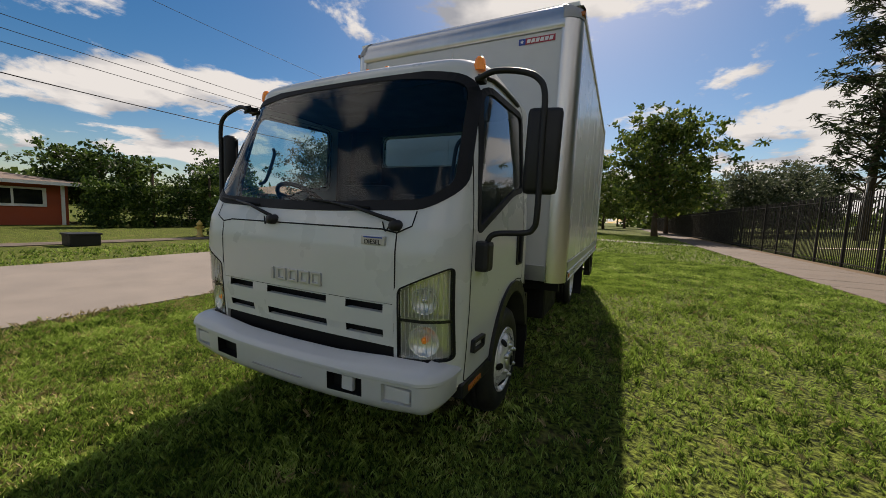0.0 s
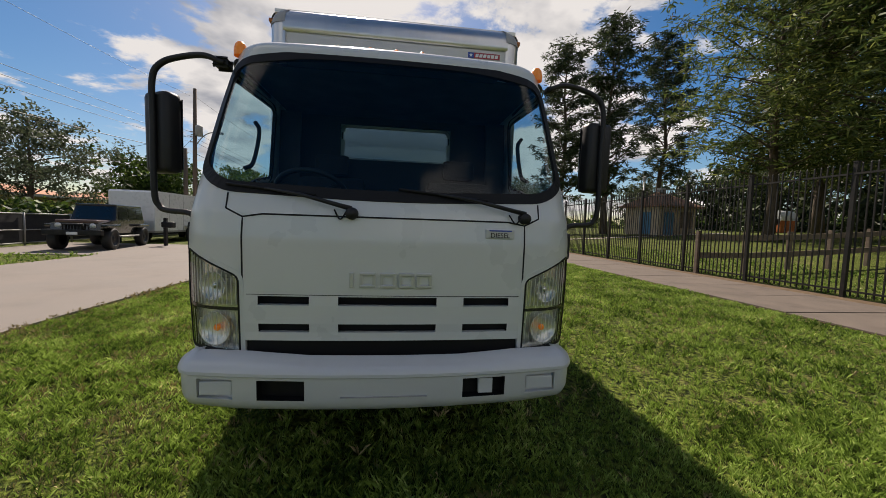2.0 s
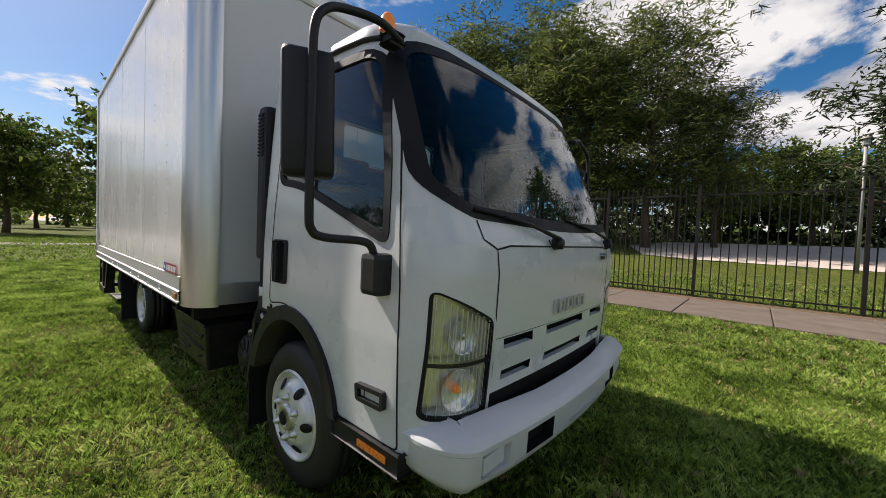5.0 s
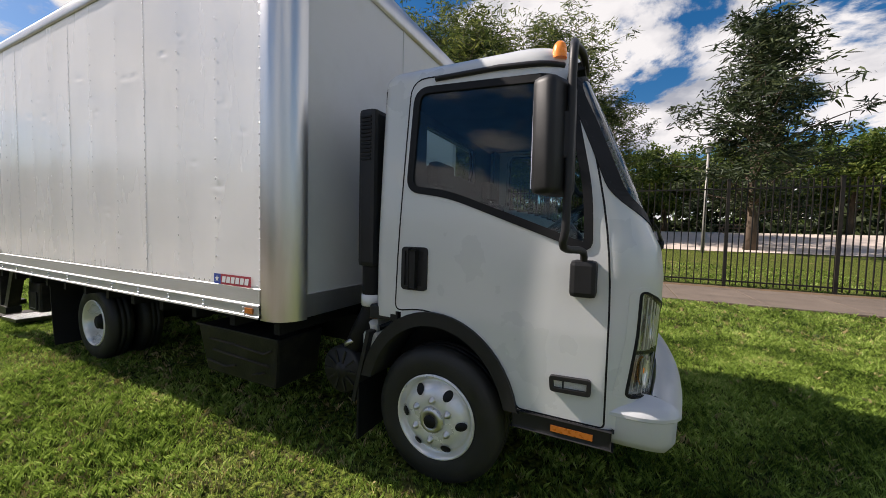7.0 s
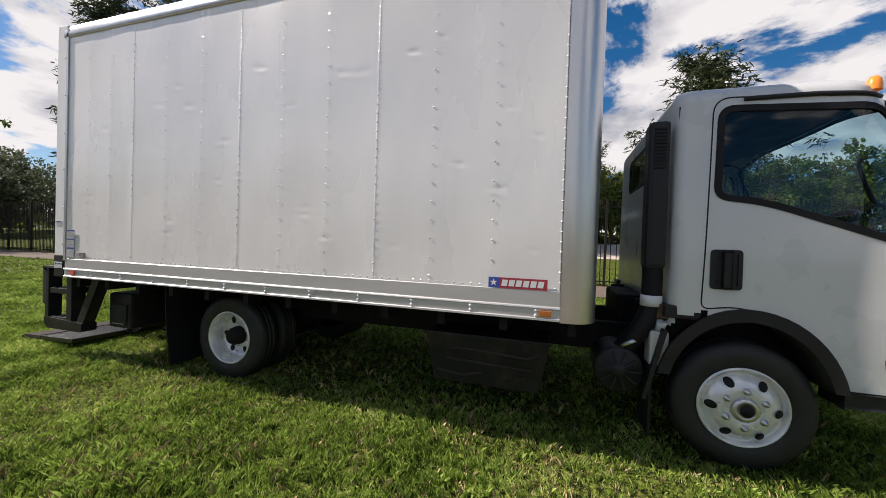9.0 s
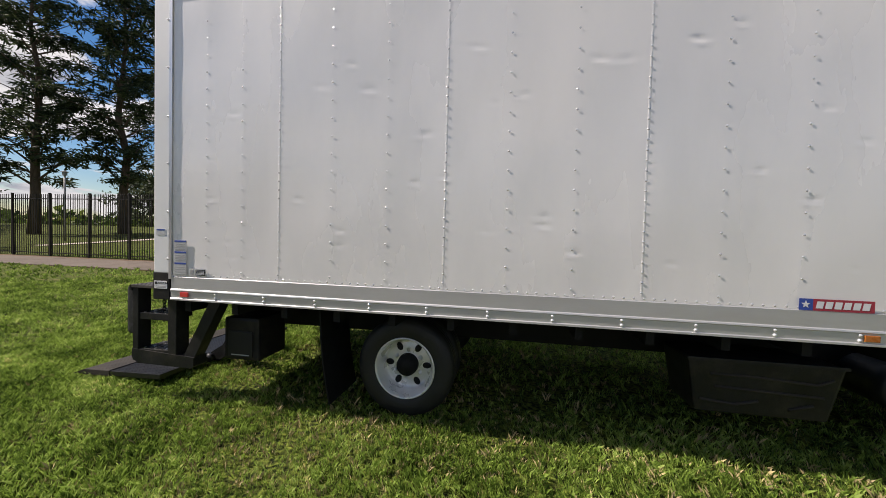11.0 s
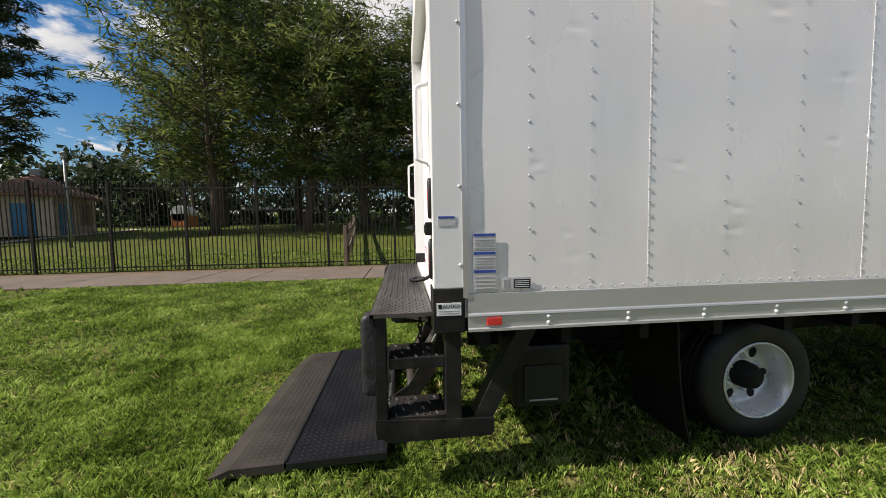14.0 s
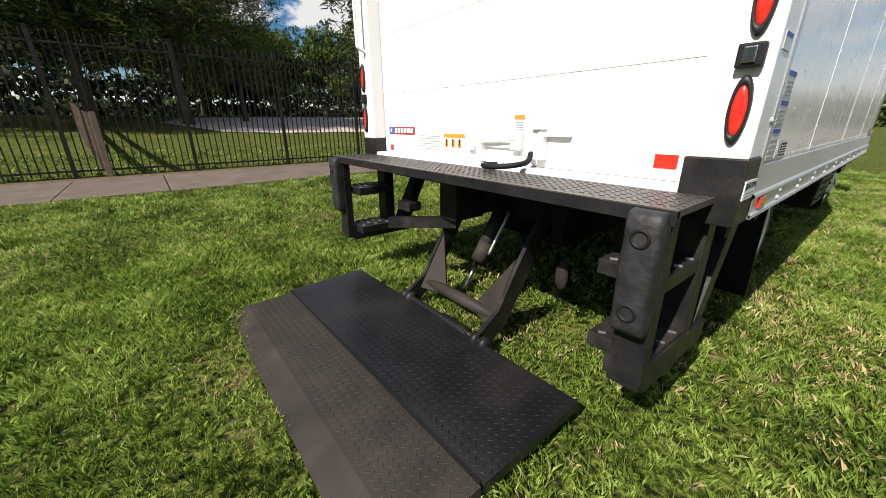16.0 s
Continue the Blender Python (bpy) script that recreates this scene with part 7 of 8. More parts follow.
house(-36, -24.5, 33.5, 45, 2.4, 1.3, M_CREAM, M_TERRA, "cream bungalow with pale tile roof")
house(-38, -26, 52, 66, 2.4, 1.4, M_CREAM, M_ROOFS, "low bungalow with grey roof")


def hedge(name, label, x0, x1, y0, y1, h, seed, material=None, per=30):
    r = random.Random(seed)
    P, S = [], []
    n = int((x1 - x0 + 0.6) * (y1 - y0 + 0.6) * 3.2) + 10
    for k in range(n):
        x, y = r.uniform(x0, x1), r.uniform(y0, y1)
        top = h * (0.82 + 0.32 * noise.noise((x * 0.5, y * 0.5, seed)))
        for z in np.arange(0.3, top, 0.62):
            P.append((x + r.uniform(-0.2, 0.2), y + r.uniform(-0.2, 0.2), z + r.uniform(-0.2, 0.25)))
            S.append(r.uniform(0.7, 1.2))
    me = leaf_mesh(name, P, S, per, 0.46, 0.15, 0.09, "any", seed, material or M_HEDGE)
    return tagged(new(name, me), label, "hedge", kind="stuff")


hedge("tall_hedge", "tall dense dark green hedge beside the red house", -23.4, -22.2, 6.0, 13.4, 3.25, 5, None, 62)
hedge("vine_hedge", "leafy vine-covered hedge at the driveway", -15.4, -13.8, 7.6, 9.6, 1.95, 6, None, 50)
hedge("palm_hedge", "yellow-green palm hedge behind the fence", -17.8, -16.6, 12.0, 24.0, 1.9, 7, M_OAK, 24)
for x, y, s, m in ((-27.5, 8.2, 1.0, 0), (-26.8, 15.5, 1.05, 80)):
    o = copy_thing(d1, pose(x, y, 0, 0, 0, m)); o.scale = (0.80 * s,) * 3


def palm(x, y, h, seed):
    r = random.Random(seed)
    t = thing("palm_tree", "small garden palm with arching fronds", "palm", "garden palms", at=(x, y, 0))
    part("trunk", tube(bmesh.new(), [(0, 0, -0.05), (0.05, 0, h * 0.5), (0.02, 0.03, h)], [0.10, 0.075, 0.06], 8), M_BARK, t)
    b = bmesh.new()
    for k in range(14):
        a = k * 2.4
        L_, up = r.uniform(1.0, 1.5), r.uniform(0.2, 0.8)
        last = None
        for j in range(9):
            u = j / 8
            c = Vector((math.cos(a) * L_ * u, math.sin(a) * L_ * u, h + up * math.sin(u * 2.2) - 0.5 * u * u))
            sd = Vector((-math.sin(a), math.cos(a), 0)) * 0.26 * math.sin(math.pi * min(1, u + 0.12))
            cur = (b.verts.new(c), b.verts.new(c + sd + Vector((0, 0, -0.12))), b.verts.new(c - sd + Vector((0, 0, -0.12))))
            if last and j % 2:
                b.faces.new((last[0], last[1], cur[1], cur[0])); b.faces.new((last[0], cur[0], cur[2], last[2]))
            last = cur
    part("fronds", b, M_HEDGE, t)


for k, (x, y, h) in enumerate(((-15.9, 12.2, 1.3), (-15.8, 14.0, 1.2), (-16.0, 16.0, 1.4), (-15.9, 18.2, 1.3), (-23.0, 9.0, 3.2), (-22.6, 12.0, 3.3))):
    palm(x, y, h, k)
# chain-link gate with dark cloth
cg = thing("chain_link_gate", "grey chain-link gate with black shade cloth", "gate")
pts = [(-13.4, 9.1), (-13.9, 11.0), (-14.4, 13.0), (-14.8, 15.5), (-15.2, 20.0), (-15.6, 26.0)]
for (xa, ya), (xb, yb_) in zip(pts, pts[1:]):
    part("post", tube(bmesh.new(), [(xa, ya, 0), (xa, ya, 1.30)], 0.035, 8), M_MESHF, cg)
    for z in (0.12, 0.62, 1.25):
        part("rail", tube(bmesh.new(), [(xa, ya, z), (xb, yb_, z)], 0.022, 6), M_MESHF, cg)
    part("cloth", bar((xa - 0.06, ya, 0.67), (xb - 0.06, yb_, 0.67), 0.012, 1.08), M_SHADEC, cg)
part("post", tube(bmesh.new(), [(*pts[-1], 0), (*pts[-1], 1.3)], 0.035, 8), M_MESHF, cg)
hy = thing("fire_hydrant", "yellow cast iron fire hydrant on the verge", "hydrant", at=(-14.8, 6.9, 0))
b = bmesh.new()
lathe(b, [(0.0, 0.74), (0.03, 0.73), (0.04, 0.68), (0.10, 0.64), (0.13, 0.56), (0.13, 0.53), (0.10, 0.52), (0.10, 0.12), (0.15, 0.10), (0.15, 0.0)], 18, pose(0, 0, 0, 0, -90, 0))
part("barrel", b, M_YELLOW, hy)
for s in (-1, 1):
    part("outlet", tube(bmesh.new(), [(0, s * 0.08, 0.42), (0, s * 0.18, 0.42)], 0.055, 12), M_YELLOW, hy)
bn = thing("utility_box", "black plastic utility bin on the lawn", "bin", at=(-13.2, 2.5, 0))
b = bmesh.new()
add_box(b, -0.3, 0.3, -0.36, 0.36, 0, 0.34, bevel=0.03)
part("body", b, M_BLACK, bn)
part("lid", box(-0.33, 0.33, -0.39, 0.39, 0.33, 0.39, 0.02), M_BLACK, bn)


def road_wheel(parent, x, y, r, w=0.24, rim=None):
    e = new("wheel"); e.parent = parent; e.location = (x, y, r)
    s = 1 if x > 0 else -1
    turn = pose(0, 0, 0, 0, 0, 0 if s > 0 else 180)
    b = bmesh.new()
    lathe(b, [(r * 0.62, 0.0), (r * 0.85, 0.02), (r * 0.97, 0.0), (r, -0.05), (r, -w + 0.04), (r * 0.95, -w), (r * 0.6, -w)], 30, turn)
    part("tyre", b, M_TYRE, e)
    b = bmesh.new()
    lathe(b, [(r * 0.63, 0.0), (r * 0.58, -0.03), (r * 0.3, -0.06), (r * 0.2, -0.02), (0.0, -0.02)], 24, turn)
    part("rim", b, rim or M_GALV, e)


def side_shell(outline, half, inset_above, inset):
    """A body: a side outline across the width, drawn in above a height."""
    b = bmesh.new()
    rows = []
    for s in (-1, 1):
        rows.append([b.verts.new((s * (half - (inset * max(0, z - inset_above))), y, z)) for y, z in outline])
    n = len(outline)
    for i in range(n):
        b.faces.new((rows[0][i], rows[0][(i + 1) % n], rows[1][(i + 1) % n], rows[1][i]))
    fa = b.faces.new(rows[0]); fb = b.faces.new(rows[1][::-1])
    bmesh.ops.triangulate(b, faces=[fa, fb])
    return b


def flat_panel(points, out=0.0):
    b = bmesh.new()
    b.faces.new([b.verts.new(p) for p in points])
    return b


jp = thing("off_road_car", "black boxy off-road car with brown bonnet parked on the driveway", "car", at=(-11.6, 12.9, 0.02))
jp.rotation_euler = (0, 0, radians(14))
jp.scale = (0.94,) * 3
part("body", side_shell([(-1.75, 0.62), (-1.85, 0.75), (-1.82, 1.02), (-0.75, 1.14), (-0.60, 1.16), (2.05, 1.16), (2.1, 0.60)], 0.72, 1.5, 0), M_CARB, jp)
part("bonnet", box(-0.62, 0.62, -1.80, -0.68, 1.02, 1.15, 0.05), M_CARR, jp, "faded brown bonnet")
part("cabin", side_shell([(-0.62, 1.14), (-0.38, 1.72), (1.98, 1.76), (2.06, 1.14)], 0.72, 1.14, 0.12), M_CARB, jp)
part("roof", box(-0.66, 0.66, -0.42, 2.0, 1.72, 1.80, 0.03), M_CARB, jp)
part("windscreen", flat_panel([(-0.62, -0.625, 1.18), (0.62, -0.625, 1.18), (0.57, -0.41, 1.70), (-0.57, -0.41, 1.70)]), M_GLASS, jp)
for s in (-1, 1):
    for a, c in ((-0.40, 0.45), (0.55, 1.25), (1.32, 1.92)):
        part("side_window", flat_panel([(s * 0.722, a, 1.20), (s * 0.722, c, 1.20), (s * 0.665, c, 1.66), (s * 0.665, a + 0.12 if a < 0 else a, 1.66)]), M_AUTOG, jp)
    part("fender", box(s * 0.62, s * 0.93, -1.80, -0.72, 0.88, 0.99, 0.04), M_CARB, jp)
    part("fender", box(s * 0.68, s * 0.93, 1.05, 2.08, 0.88, 0.99, 0.04), M_CARB, jp)
    part("side_step", box(s * 0.70, s * 0.92, -0.65, 1.0, 0.46, 0.52, 0.02), M_GALV, jp)
    b = bmesh.new()
    lathe(b, [(0.0, 0.03), (0.09, 0.02), (0.10, 0.0)], 16, pose(s * 0.5, -1.85, 0.93, 0, 0, -90))
    part("headlight", b, M_SILVER, jp)
    road_wheel(jp, s * 0.93, -1.28, 0.42, 0.28, M_BLACK)
    road_wheel(jp, s * 0.93, 1.58, 0.42, 0.28, M_BLACK)
for k in range(7):
    part("grille_slot", box(-0.31 + k * 0.09, -0.26 + k * 0.09, -1.868, -1.85, 0.78, 1.0), M_SEAL, jp)
part("front_bumper", box(-0.85, 0.85, -2.10, -1.88, 0.58, 0.78, 0.03), M_STEEL, jp)
b = bmesh.new()
tube(b, [(-0.3, -2.0, 0.75), (-0.28, -2.02, 0.98), (0.28, -2.02, 0.98), (0.3, -2.0, 0.75)], 0.03, 8)
part("bull_bar", b, M_STEEL, jp)
part("plate_bar", box(-0.16, 0.16, -2.112, -2.10, 0.60, 0.70), M_LWHITE, jp)

tr = thing("cargo_trailer", "white enclosed cargo trailer parked on the verge", "trailer", at=(-12.9, 18.8, 0.0))
tr.scale = (1.02, 1.0, 1.14)
part("body", side_shell([(-2.35, 0.48), (-2.35, 2.16), (-2.25, 2.24), (2.3, 2.24), (2.35, 2.16), (2.35, 0.48)], 1.0, 9, 0), M_CARW, tr)
for y in (-1.2, 0.0, 1.2):
    for s in (-1, 1):
        part("panel_seam", box(s * 1.0, s * 1.006, y - 0.012, y + 0.012, 0.5, 2.16), M_LGREY, tr)
part("stone_guard", box(-0.95, 0.95, -2.362, -2.35, 0.5, 0.95), M_ALU, tr)
part("trim", box(-1.012, 1.012, -2.36, 2.36, 0.44, 0.52, 0.01), M_GALV, tr)
for s in (-1, 1):
    part("fender", box(s * 0.98, s * 1.22, 0.0, 0.95, 0.70, 0.76, 0.02), M_ALU, tr)
    road_wheel(tr, s * 1.20, 0.48, 0.33, 0.2)
part("drawbar", bar((0, -2.3, 0.45), (0, -3.4, 0.42), 0.1, 0.1), M_STEEL, tr)
part("jack", tube(bmesh.new(), [(0, -3.1, 0.02), (0, -3.1, 0.8)], 0.035, 8), M_STEEL, tr)

mb = thing("mailbox", "black post mailbox on the verge", "mailbox", at=(-10.3, 14.6, 0))
part("post", box(-0.06, 0.06, -0.06, 0.06, -0.05, 1.25, 0.01), M_BLACK, mb)
b = bmesh.new()
add_box(b, -0.11, 0.36, -0.14, 0.14, 0.82, 1.08, bevel=0.05)
part("box", b, M_BLACK, mb)


def suv(name, label, x, y, m, h, turn, rear_lamp=True):
    t = thing(name, label, "car", at=(x, y, 0.02))
    t.rotation_euler = (0, 0, radians(turn))
    part("body", side_shell([(-2.1, 0.38), (-2.18, 0.60), (-2.1, 0.88), (-1.2, 1.02), (2.0, 1.04), (2.12, 0.85), (2.1, 0.38)], 0.90, 9, 0), m, t)
    part("cabin", side_shell([(-1.3, 1.0), (-0.55, h - 0.06), (-0.2, h), (1.75, h), (2.02, 1.0)], 0.86, 1.0, 0.18), m, t)
    part("windscreen", flat_panel([(-0.74, -1.19, 1.06), (0.74, -1.19, 1.06), (0.68, -0.60, h - 0.09), (-0.68, -0.60, h - 0.09)]), M_AUTOG, t)
    part("rear_window", flat_panel([(-0.70, 2.03, 1.08), (0.70, 2.03, 1.08), (0.66, 1.82, h - 0.10), (-0.66, 1.82, h - 0.10)]), M_AUTOG, t)
    for s in (-1, 1):
        for a, c in ((-0.85, 0.1), (0.18, 1.0), (1.08, 1.75)):
            part("side_window", flat_panel([(s * 0.862, a, 1.06), (s * 0.862, c, 1.06), (s * (0.87 - 0.18 * (h - 1.1)), c, h - 0.12), (s * (0.87 - 0.18 * (h - 1.1)), a + (0.3 if a < 0 else 0), h - 0.12)]), M_AUTOG, t)
        part("tail_lamp", box(s * 0.72, s * 0.88, 2.06, 2.13, 0.92, 1.22, 0.02), M_RED, t)
        part("headlight", box(s * 0.55, s * 0.86, -2.18, -2.10, 0.72, 0.86, 0.02), M_SILVER, t)
        road_wheel(t, s * 0.90, -1.35, 0.34)
        road_wheel(t, s * 0.90, 1.30, 0.34)
    part("rear_bumper", box(-0.88, 0.88, 2.08, 2.20, 0.42, 0.66, 0.03), M_LGREY, t)
    part("plate_bar", box(-0.2, 0.2, 2.13, 2.145, 0.86, 0.98), M_LWHITE, t)


suv("van", "small white van parked facing the houses", -13.4, 23.6, M_CARW, 1.62, 195)
suv("suv", "black sport utility car parked by the street", -14.2, 28.6, M_CARB, 1.78, 190)
suv("van", "silver pickup-sized car parked far along the street", -13.0, 70.0, M_CARW, 1.60, 185)
# poles and wires
pl1 = thing("utility_pole", "tall wooden utility pole with transformer and street lamp", "utility pole", at=(-14.6, 25.2, 0))
part("pole", tube(bmesh.new(), [(0, 0, -0.1), (0, 0, 5), (0.05, 0, 10.4)], [0.17, 0.14, 0.11], 12), M_POLE, pl1)
b = bmesh.new()
lathe(b, [(0.0, 0.75), (0.2, 0.72), (0.24, 0.66), (0.24, 0.05), (0.2, 0.0), (0.0, 0.0)], 16, pose(0.34, -0.1, 7.1, 0, -90, 0))
part("transformer", b, M_GALV, pl1)
b = bmesh.new()
tube(b, smooth_path([(0.1, 0, 6.5), (0.6, -0.2, 7.0), (1.2, -0.4, 7.3), (1.9, -0.6, 7.3)], 4), 0.035, 8)
part("lamp_arm", b, M_GALV, pl1)
part("lamp_head", box(1.75, 2.2, -0.75, -0.55, 7.18, 7.34, 0.04), M_GALV, pl1)
part("insulator_bracket", bar((-0.25, 0, 7.2), (0.5, 0, 7.15), 0.06, 0.06), M_GALV, pl1)
for k in range(3):
    part("insulator", tube(bmesh.new(), [(-0.3, 0, 6.7 + 0.35 * k), (-0.12, 0, 6.7 + 0.35 * k)], 0.045, 8), M_LGREY, pl1)
pl2 = thing("utility_pole", "short wooden stub pole beside the tall one", "utility pole", at=(-14.9, 24.6, 0))
part("pole", tube(bmesh.new(), [(0, 0, -0.1), (0, 0, 3), (0, 0, 6.1)], [0.16, 0.14, 0.12], 10), M_POLE, pl2)
pl3 = thing("utility_pole", "slim wooden utility pole far down the street", "utility pole", at=(-13.2, 58.5, 0))
part("pole", tube(bmesh.new(), [(0, 0, -0.1), (0, 0, 5), (0, 0, 9.6)], [0.16, 0.13, 0.10], 10), M_POLE, pl3)
pl4 = thing("utility_pole", "wooden utility pole beside the street", "utility pole", at=(-15.4, -16, 0))
part("pole", tube(bmesh.new(), [(0, 0, -0.1), (0, 0, 5), (0, 0, 10.2)], [0.16, 0.13, 0.10], 10), M_POLE, pl4)


def wire(a, c, sag, r=0.012):
    a, c = Vector(a), Vector(c)
    pts = [a.lerp(c, k / 16) - Vector((0, 0, sag * 4 * (k / 16) * (1 - k / 16))) for k in range(17)]
    t = thing("overhead_cable", "thin black overhead cable between the poles", "cable", "overhead cables")
    part("cable", tube(bmesh.new(), pts, r, 5), M_WIRE, t)


for z, sag, r in ((9.9, 0.7, 0.009), (7.4, 0.6, 0.011), (7.0, 0.6, 0.011), (6.7, 0.7, 0.011), (5.9, 0.8, 0.018)):
    wire((-14.9, 25.2, z), (-15.4, -16, z - 0.1), sag, r)
    wire((-14.6, 25.2, z), (-13.2, 58.5, z - 0.3), sag, r)
wire((-14.7, 25.2, 7.2), (-25, 20, 3.4), 0.3)
wire((-14.7, 25.2, 7.0), (-25, 34, 3.4), 0.3)
wire((-14.9, 24.6, 5.9), (-25, 19, 3.2), 0.3)
# ---- small pieces: slabs, rivets, grass ----
def shared(name, bm, material):
    me = bpy.data.meshes.new(name)
    bm.to_mesh(me)
    bm.free()
    me.materials.append(material)
    return me


slab_me = shared("slab", box(-1.335, 1.335, -0.752, 0.752, -0.08, 0.0, 0.012), M_SLAB)
rnd = random.Random(5)
for k in range(104):
    o = new("slab", slab_me)
    o.parent = pavement
    o.location = (7.93, -41 + 1.525 * k, 0.034 + rnd.uniform(-0.004, 0.004))
    o.rotation_euler = (rnd.uniform(-0.002, 0.002), rnd.uniform(-0.002, 0.002), 0)

# rivets of the box walls
riv = bmesh.new()
lathe(riv, [(0.0, 0.0022), (0.0044, 0.0018), (0.0066, 0.0008), (0.0074, 0.0)], 9)
riv_me = shared("rivet", riv, M_RIVET)
spots = []
for a, c in zip(SEAMS, SEAMS[1:]):
    for q in range(3):
        y = a + (c - a) * q / 3
        gap = 0.062 if q == 0 else 0.125
        spots += [(y, 1.07 + gap * k) for k in range(int(2.03 / gap))]
bottom = [(1.08 + 0.058 * k, 1.034) for k in range(79)]
near = [p for p in spots if p[1] < 2.6][:225] + bottom[:75]
rest = [p for p in spots + bottom if p not in near]
for y, z in near:
    o = new("rivet", riv_me)
    o.parent = rwall
    o.matrix_local = pose(-1.2225, y, z, 0, 0, 180)
lwall = [o for o in truck.children if o.name.startswith("side_wall")][1]
for s, wall, some in ((-1, rwall, rest), (1, lwall, spots + bottom)):
    V, Fc = [], []
    for y, z in some:
        k = len(V)
        V.append((s * 1.2246, y, z))
        V += [(s * 1.2225, y + 0.0076 * math.cos(a), z + 0.0076 * math.sin(a)) for a in (2 * math.pi * j / 6 for j in range(6))]
        Fc += [(k, k + 1 + j, k + 1 + (j + 1) % 6) for j in range(6)]
    me = bpy.data.meshes.new("rivet_rows")
    me.from_pydata(V, [], Fc)
    me.materials.append(M_RIVET)
    o = new("rivet_rows", me)
    o.parent = wall
    o["kind"] = "stuff"


# ---- grass ----
def grass_mat():
    m = bpy.data.materials.new("grass_blades")
    m.use_nodes = True
    nt = m.node_tree
    N, L = nt.nodes.new, nt.links.new
    b = nt.nodes["Principled BSDF"]
    b.inputs["Roughness"].default_value = 0.42
    b.inputs["Specular IOR Level"].default_value = 0.35
    geo = N("ShaderNodeNewGeometry")
    r = N("ShaderNodeValToRGB")
    e = r.color_ramp.elements
    e[0].position, e[0].color = 0.0, (0.036, 0.070, 0.009, 1)
    e[1].position, e[1].color = 1.0, (0.56, 0.46, 0.23, 1)
    for p, c in ((0.45, (0.238, 0.345, 0.056, 1)), (0.80, (0.44, 0.55, 0.15, 1)), (0.90, (0.68, 0.62, 0.24, 1))):
        k = e.new(p); k.color = c
    n3 = N("ShaderNodeTexNoise"); n3.inputs["Scale"].default_value, n3.inputs["Detail"].default_value = 1.5, 8
    n3.inputs["Roughness"].default_value = 0.65
    L(geo.outputs["Position"], n3.inputs["Vector"])
    mr = N("ShaderNodeMapRange")
    mr.inputs["From Min"].default_value, mr.inputs["From Max"].default_value = 0.35, 0.72
    mr.inputs["To Min"].default_value, mr.inputs["To Max"].default_value = -0.36, 0.48
    L(n3.outputs[0], mr.inputs[0])
    ad = N("ShaderNodeMath"); ad.operation = 'ADD'; ad.use_clamp = True
    sc = N("ShaderNodeMath"); sc.operation = 'MULTIPLY'; sc.inputs[1].default_value = 0.86
    n4 = N("ShaderNodeTexNoise"); n4.inputs["Scale"].default_value, n4.inputs["Detail"].default_value = 26.0, 2
    L(geo.outputs["Position"], n4.inputs["Vector"])
    m4 = N("ShaderNodeMapRange")
    m4.inputs["From Min"].default_value, m4.inputs["From Max"].default_value = 0.30, 0.70
    m4.inputs["To Min"].default_value, m4.inputs["To Max"].default_value = -0.25, 0.95
    L(n4.outputs[0], m4.inputs[0])
    avg = N("ShaderNodeMixRGB"); avg.inputs[0].default_value = 0.5
    L(geo.outputs["Random Per Island"], avg.inputs[1]); L(m4.outputs[0], avg.inputs[2])
    L(avg.outputs[0], sc.inputs[0])
    L(sc.outputs[0], ad.inputs[0]); L(mr.outputs[0], ad.inputs[1]); L(ad.outputs[0], r.inputs[0])
    L(r.outputs[0], b.inputs["Base Color"])
    tl = N("ShaderNodeBsdfTranslucent")
    L(r.outputs[0], tl.inputs[0])
    mx = N("ShaderNodeMixShader"); mx.inputs[0].default_value = 0.36
    out = nt.nodes["Material Output"]
    L(b.outputs[0], mx.inputs[1]); L(tl.outputs[0], mx.inputs[2]); L(mx.outputs[0], out.inputs[0])
    return m


M_GRASS = grass_mat()
rng = random.Random(21)
WORN = [(-2.30, 1.90, 0.30), (-2.46, 1.54, 0.34), (-1.93, 1.24, 0.28), (-2.35, 0.72, 0.30), (-1.66, -0.26, 0.30), (-2.41, 0.07, 0.22), (-1.57, -0.55, 0.25), (-1.14, -2.02, 0.25), (-3.20, -1.63, 0.4), (-1.30, 4.46, 0.25), (-0.87, 5.43, 0.22), (-1.68, 4.56, 0.36), (-1.42, 1.02, 0.28)] + [(rng.uniform(-3.6, 0.5), rng.uniform(-3.6, 8.4), rng.uniform(0.10, 0.32)) for k in range(46)] + [(rng.uniform(-4.0, -3.6), rng.uniform(-3.6, 12), rng.uniform(0.15, 0.4)) for k in range(22)] + [(rng.uniform(0.5, 5.5), rng.uniform(-3.6, 9), rng.uniform(0.08, 0.2)) for k in range(22)]


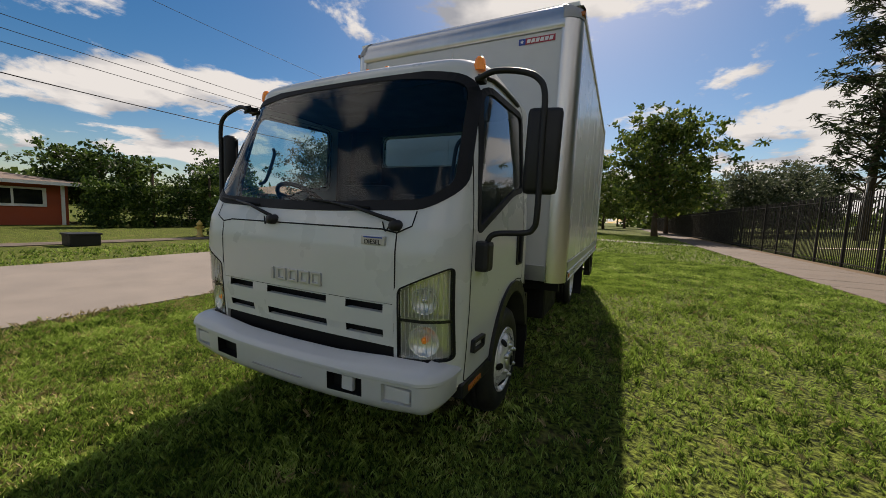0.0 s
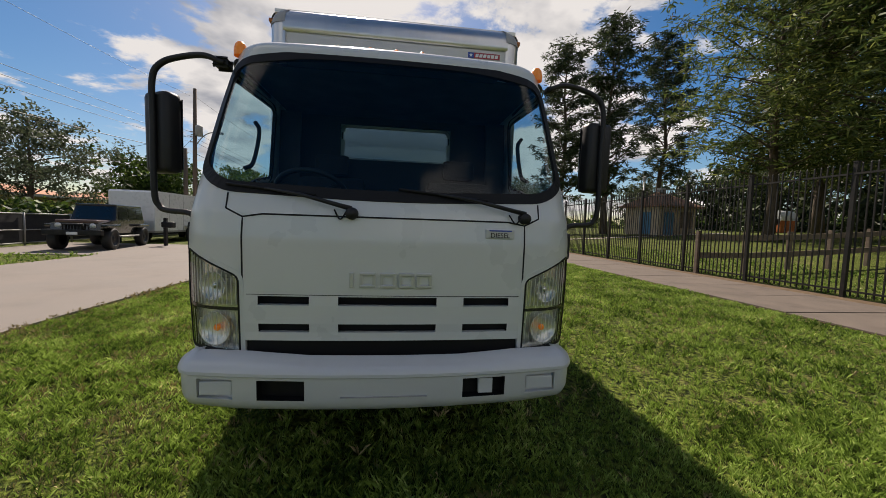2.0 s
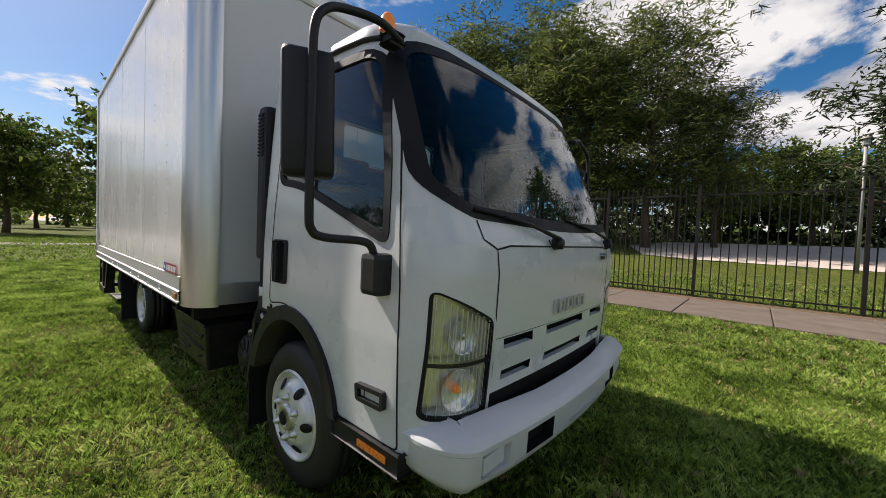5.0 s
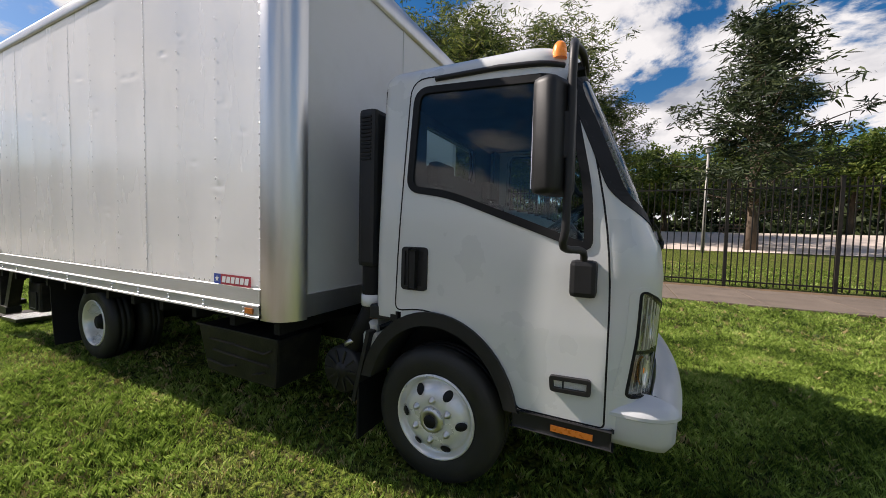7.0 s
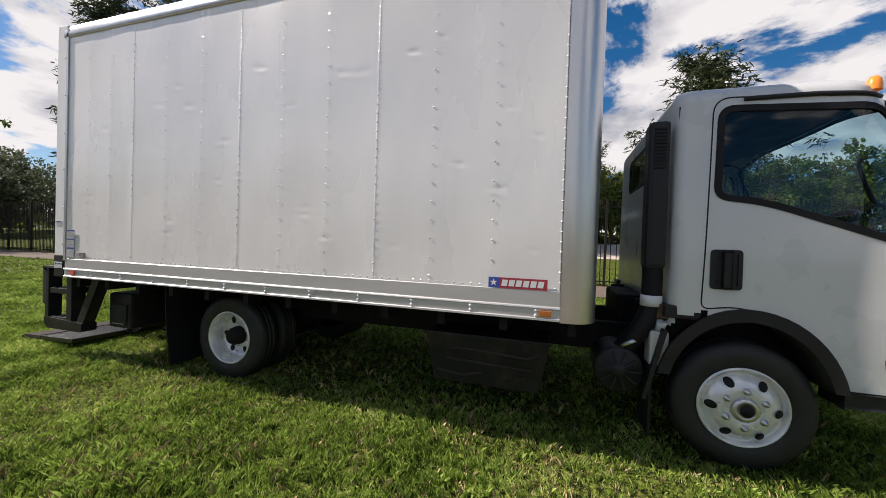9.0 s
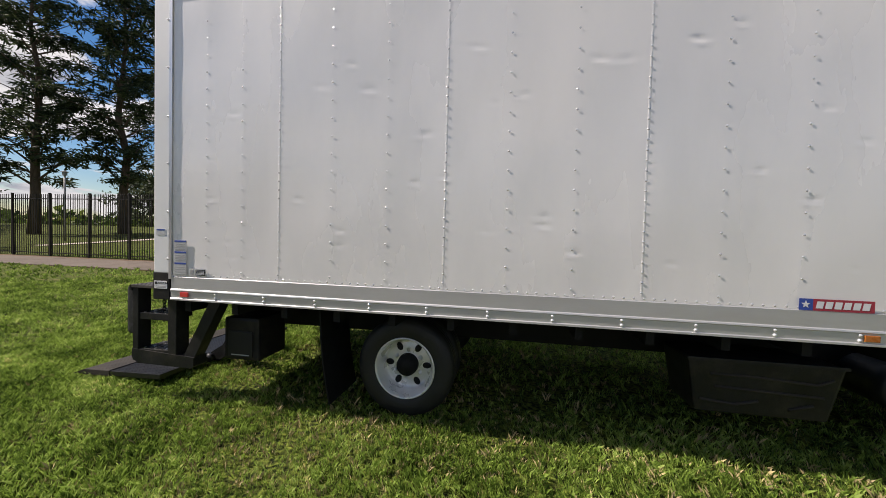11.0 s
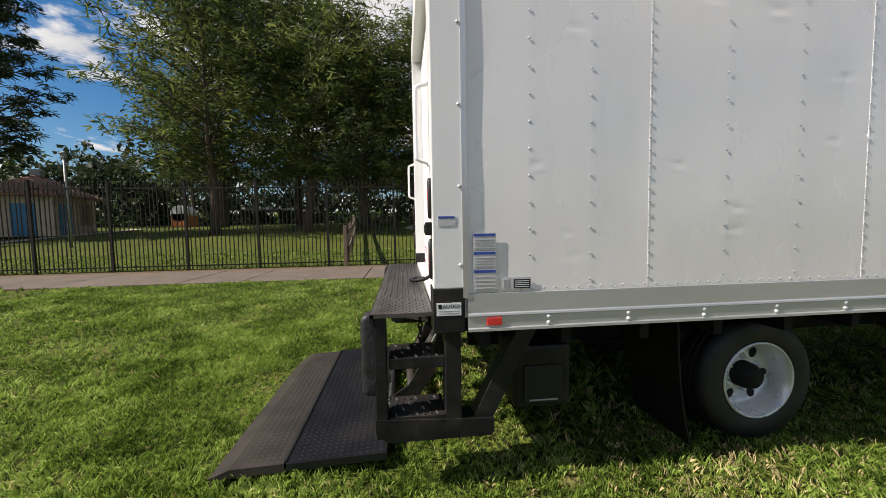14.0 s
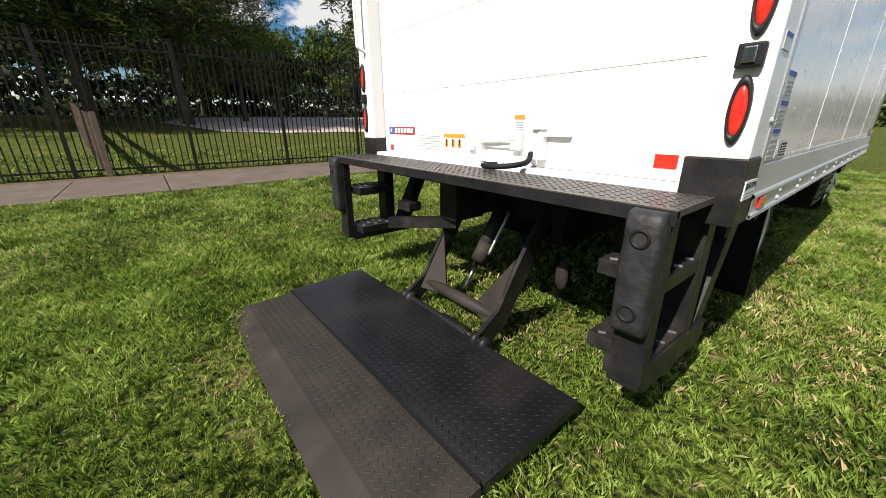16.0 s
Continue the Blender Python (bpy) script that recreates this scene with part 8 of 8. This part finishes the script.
def grass(name, spans, density, h, w, seed, label="", material=None):
    """Blades in tufts over rectangles x0, x1, y0, y1."""
    g = np.random.RandomState(seed)
    P = []
    for x0, x1, y0, y1 in spans:
        n = int((x1 - x0) * (y1 - y0) * density)
        tuft = np.c_[g.uniform(x0, x1, n // 8), g.uniform(y0, y1, n // 8), g.uniform(0, 2 * np.pi, n // 8), g.uniform(0.55, 1.35, n // 8)]
        tuft[:, 1] += g.normal(0, 0.22, len(tuft))
        tuft[:, 0] += np.where(tuft[:, 0] > -3.5, g.normal(0, 0.22, len(tuft)), 0.0) * (tuft[:, 0] < 6.0)
        T8 = np.repeat(tuft, 8, 0)
        T8[:, :2] += g.normal(0, 0.013, (len(T8), 2))
        P.append(T8)
    P = np.concatenate(P)
    # worn places: few blades are left there
    keep = np.ones(len(P))
    for cx, cy, cr in WORN:
        q = ((P[:, 0] - cx) ** 2 + (P[:, 1] - cy) ** 2) / cr ** 2
        keep = np.minimum(keep, 0.30 + 0.7 * np.clip(q - 0.25, 0, 1))
    P = P[g.uniform(0, 1, len(P)) < keep]
    n = len(P)
    patchy = 0.5 + 0.5 * np.sin(P[:, 0] * 1.9 + 1.3 * np.sin(P[:, 1] * 1.1)) * np.sin(P[:, 1] * 2.3 + 0.7)
    hh = h * P[:, 3] * g.uniform(0.6, 1.2, n) * (0.7 + 0.5 * patchy)
    a = g.uniform(0, 2 * np.pi, n)
    lean = g.uniform(0.15, 0.95, n) * hh
    la = P[:, 2] + g.normal(0, 0.9, n)
    half = w * g.uniform(0.6, 1.3, n) / 2
    dx, dy = np.cos(a) * half, np.sin(a) * half
    up = np.array([rise(x) for x in P[:, 0]]) if P[:, 0].max() > 11.5 else np.zeros(n)
    z0 = up - 0.004
    A = np.c_[P[:, 0] - dx, P[:, 1] - dy, z0]
    B = np.c_[P[:, 0] + dx, P[:, 1] + dy, z0]
    mx, my = P[:, 0] + np.cos(la) * lean * 0.35, P[:, 1] + np.sin(la) * lean * 0.35
    C = np.c_[mx + dx * 0.7, my + dy * 0.7, up + hh * 0.62]
    T = np.c_[P[:, 0] + np.cos(la) * lean, P[:, 1] + np.sin(la) * lean, up + hh * 0.98]
    V = np.stack([A, B, C, T], 1).reshape(-1, 3).astype(np.float32)
    idx = np.arange(n)[:, None] * 4
    F = np.concatenate([np.c_[idx, idx + 1, idx + 2], np.c_[idx, idx + 2, idx + 3]], 1).reshape(-1, 3)
    me = bpy.data.meshes.new(name)
    me.vertices.add(len(V)); me.vertices.foreach_set("co", V.ravel())
    me.loops.add(F.size); me.loops.foreach_set("vertex_index", F.ravel().astype(np.int32))
    me.polygons.add(len(F))
    me.polygons.foreach_set("loop_start", np.arange(0, F.size, 3, dtype=np.int32))
    me.update(calc_edges=True)
    me.materials.append(material or M_GRASS)
    return tagged(new(name, me), label or "short green lawn grass with dry straw blades", "grass", kind="stuff")


grass("grass", [(-4.05, -0.9, -3.7, 8.6), (-0.9, 3.4, -3.7, -0.6), (-0.9, 2.5, 5.6, 8.6)], 7800, 0.043, 0.0043, 1)
grass("grass", [(-0.9, 3.4, -0.6, 5.6), (2.5, 3.4, 5.6, 8.6)], 1500, 0.05, 0.008, 5)
grass("grass", [(3.4, 6.55, -5, 14), (-4.05, 3.4, 8.6, 16), (-4.05, 3.4, -6, -3.7)], 1700, 0.054, 0.0095, 2)
grass("grass", [(-4.05, 6.55, 16, 45), (3.4, 6.55, 14, 16), (10.0, 16, -8, 25), (-12, -9.3, -4, 10), (5.0, 6.6, -16, -5)], 200, 0.08, 0.019, 3)

M_STRAW = mat("dry_straw", (0.38, 0.305, 0.150), 0.8, var=0.25, scale=8, island=0.35, spec=0.2)
WORN_ALL, WORN = WORN, []
grass("dry_grass", [(x - r * 0.7, x + r * 0.7, y - r * 0.7, y + r * 0.7) for x, y, r in WORN_ALL], 2000, 0.024, 0.0048, 4, "flat dry straw in worn places of the lawn", M_STRAW)
grass("dry_grass", [(-4.25, -3.75, -6, 20)], 1100, 0.05, 0.006, 6, "dry straw along the street edge", M_STRAW)
grass("dry_grass", [(-4.05, -0.9, -3.7, 5.6)], 760, 0.042, 0.0048, 7, "dry straw blades scattered through the lawn", M_STRAW)
grass("dry_grass", [(-4.05, 3.4, -3.7, 8.6), (3.4, 6.55, -5, 9)], 90, 0.048, 0.0056, 8, "few dry straw blades in the lawn", M_STRAW)
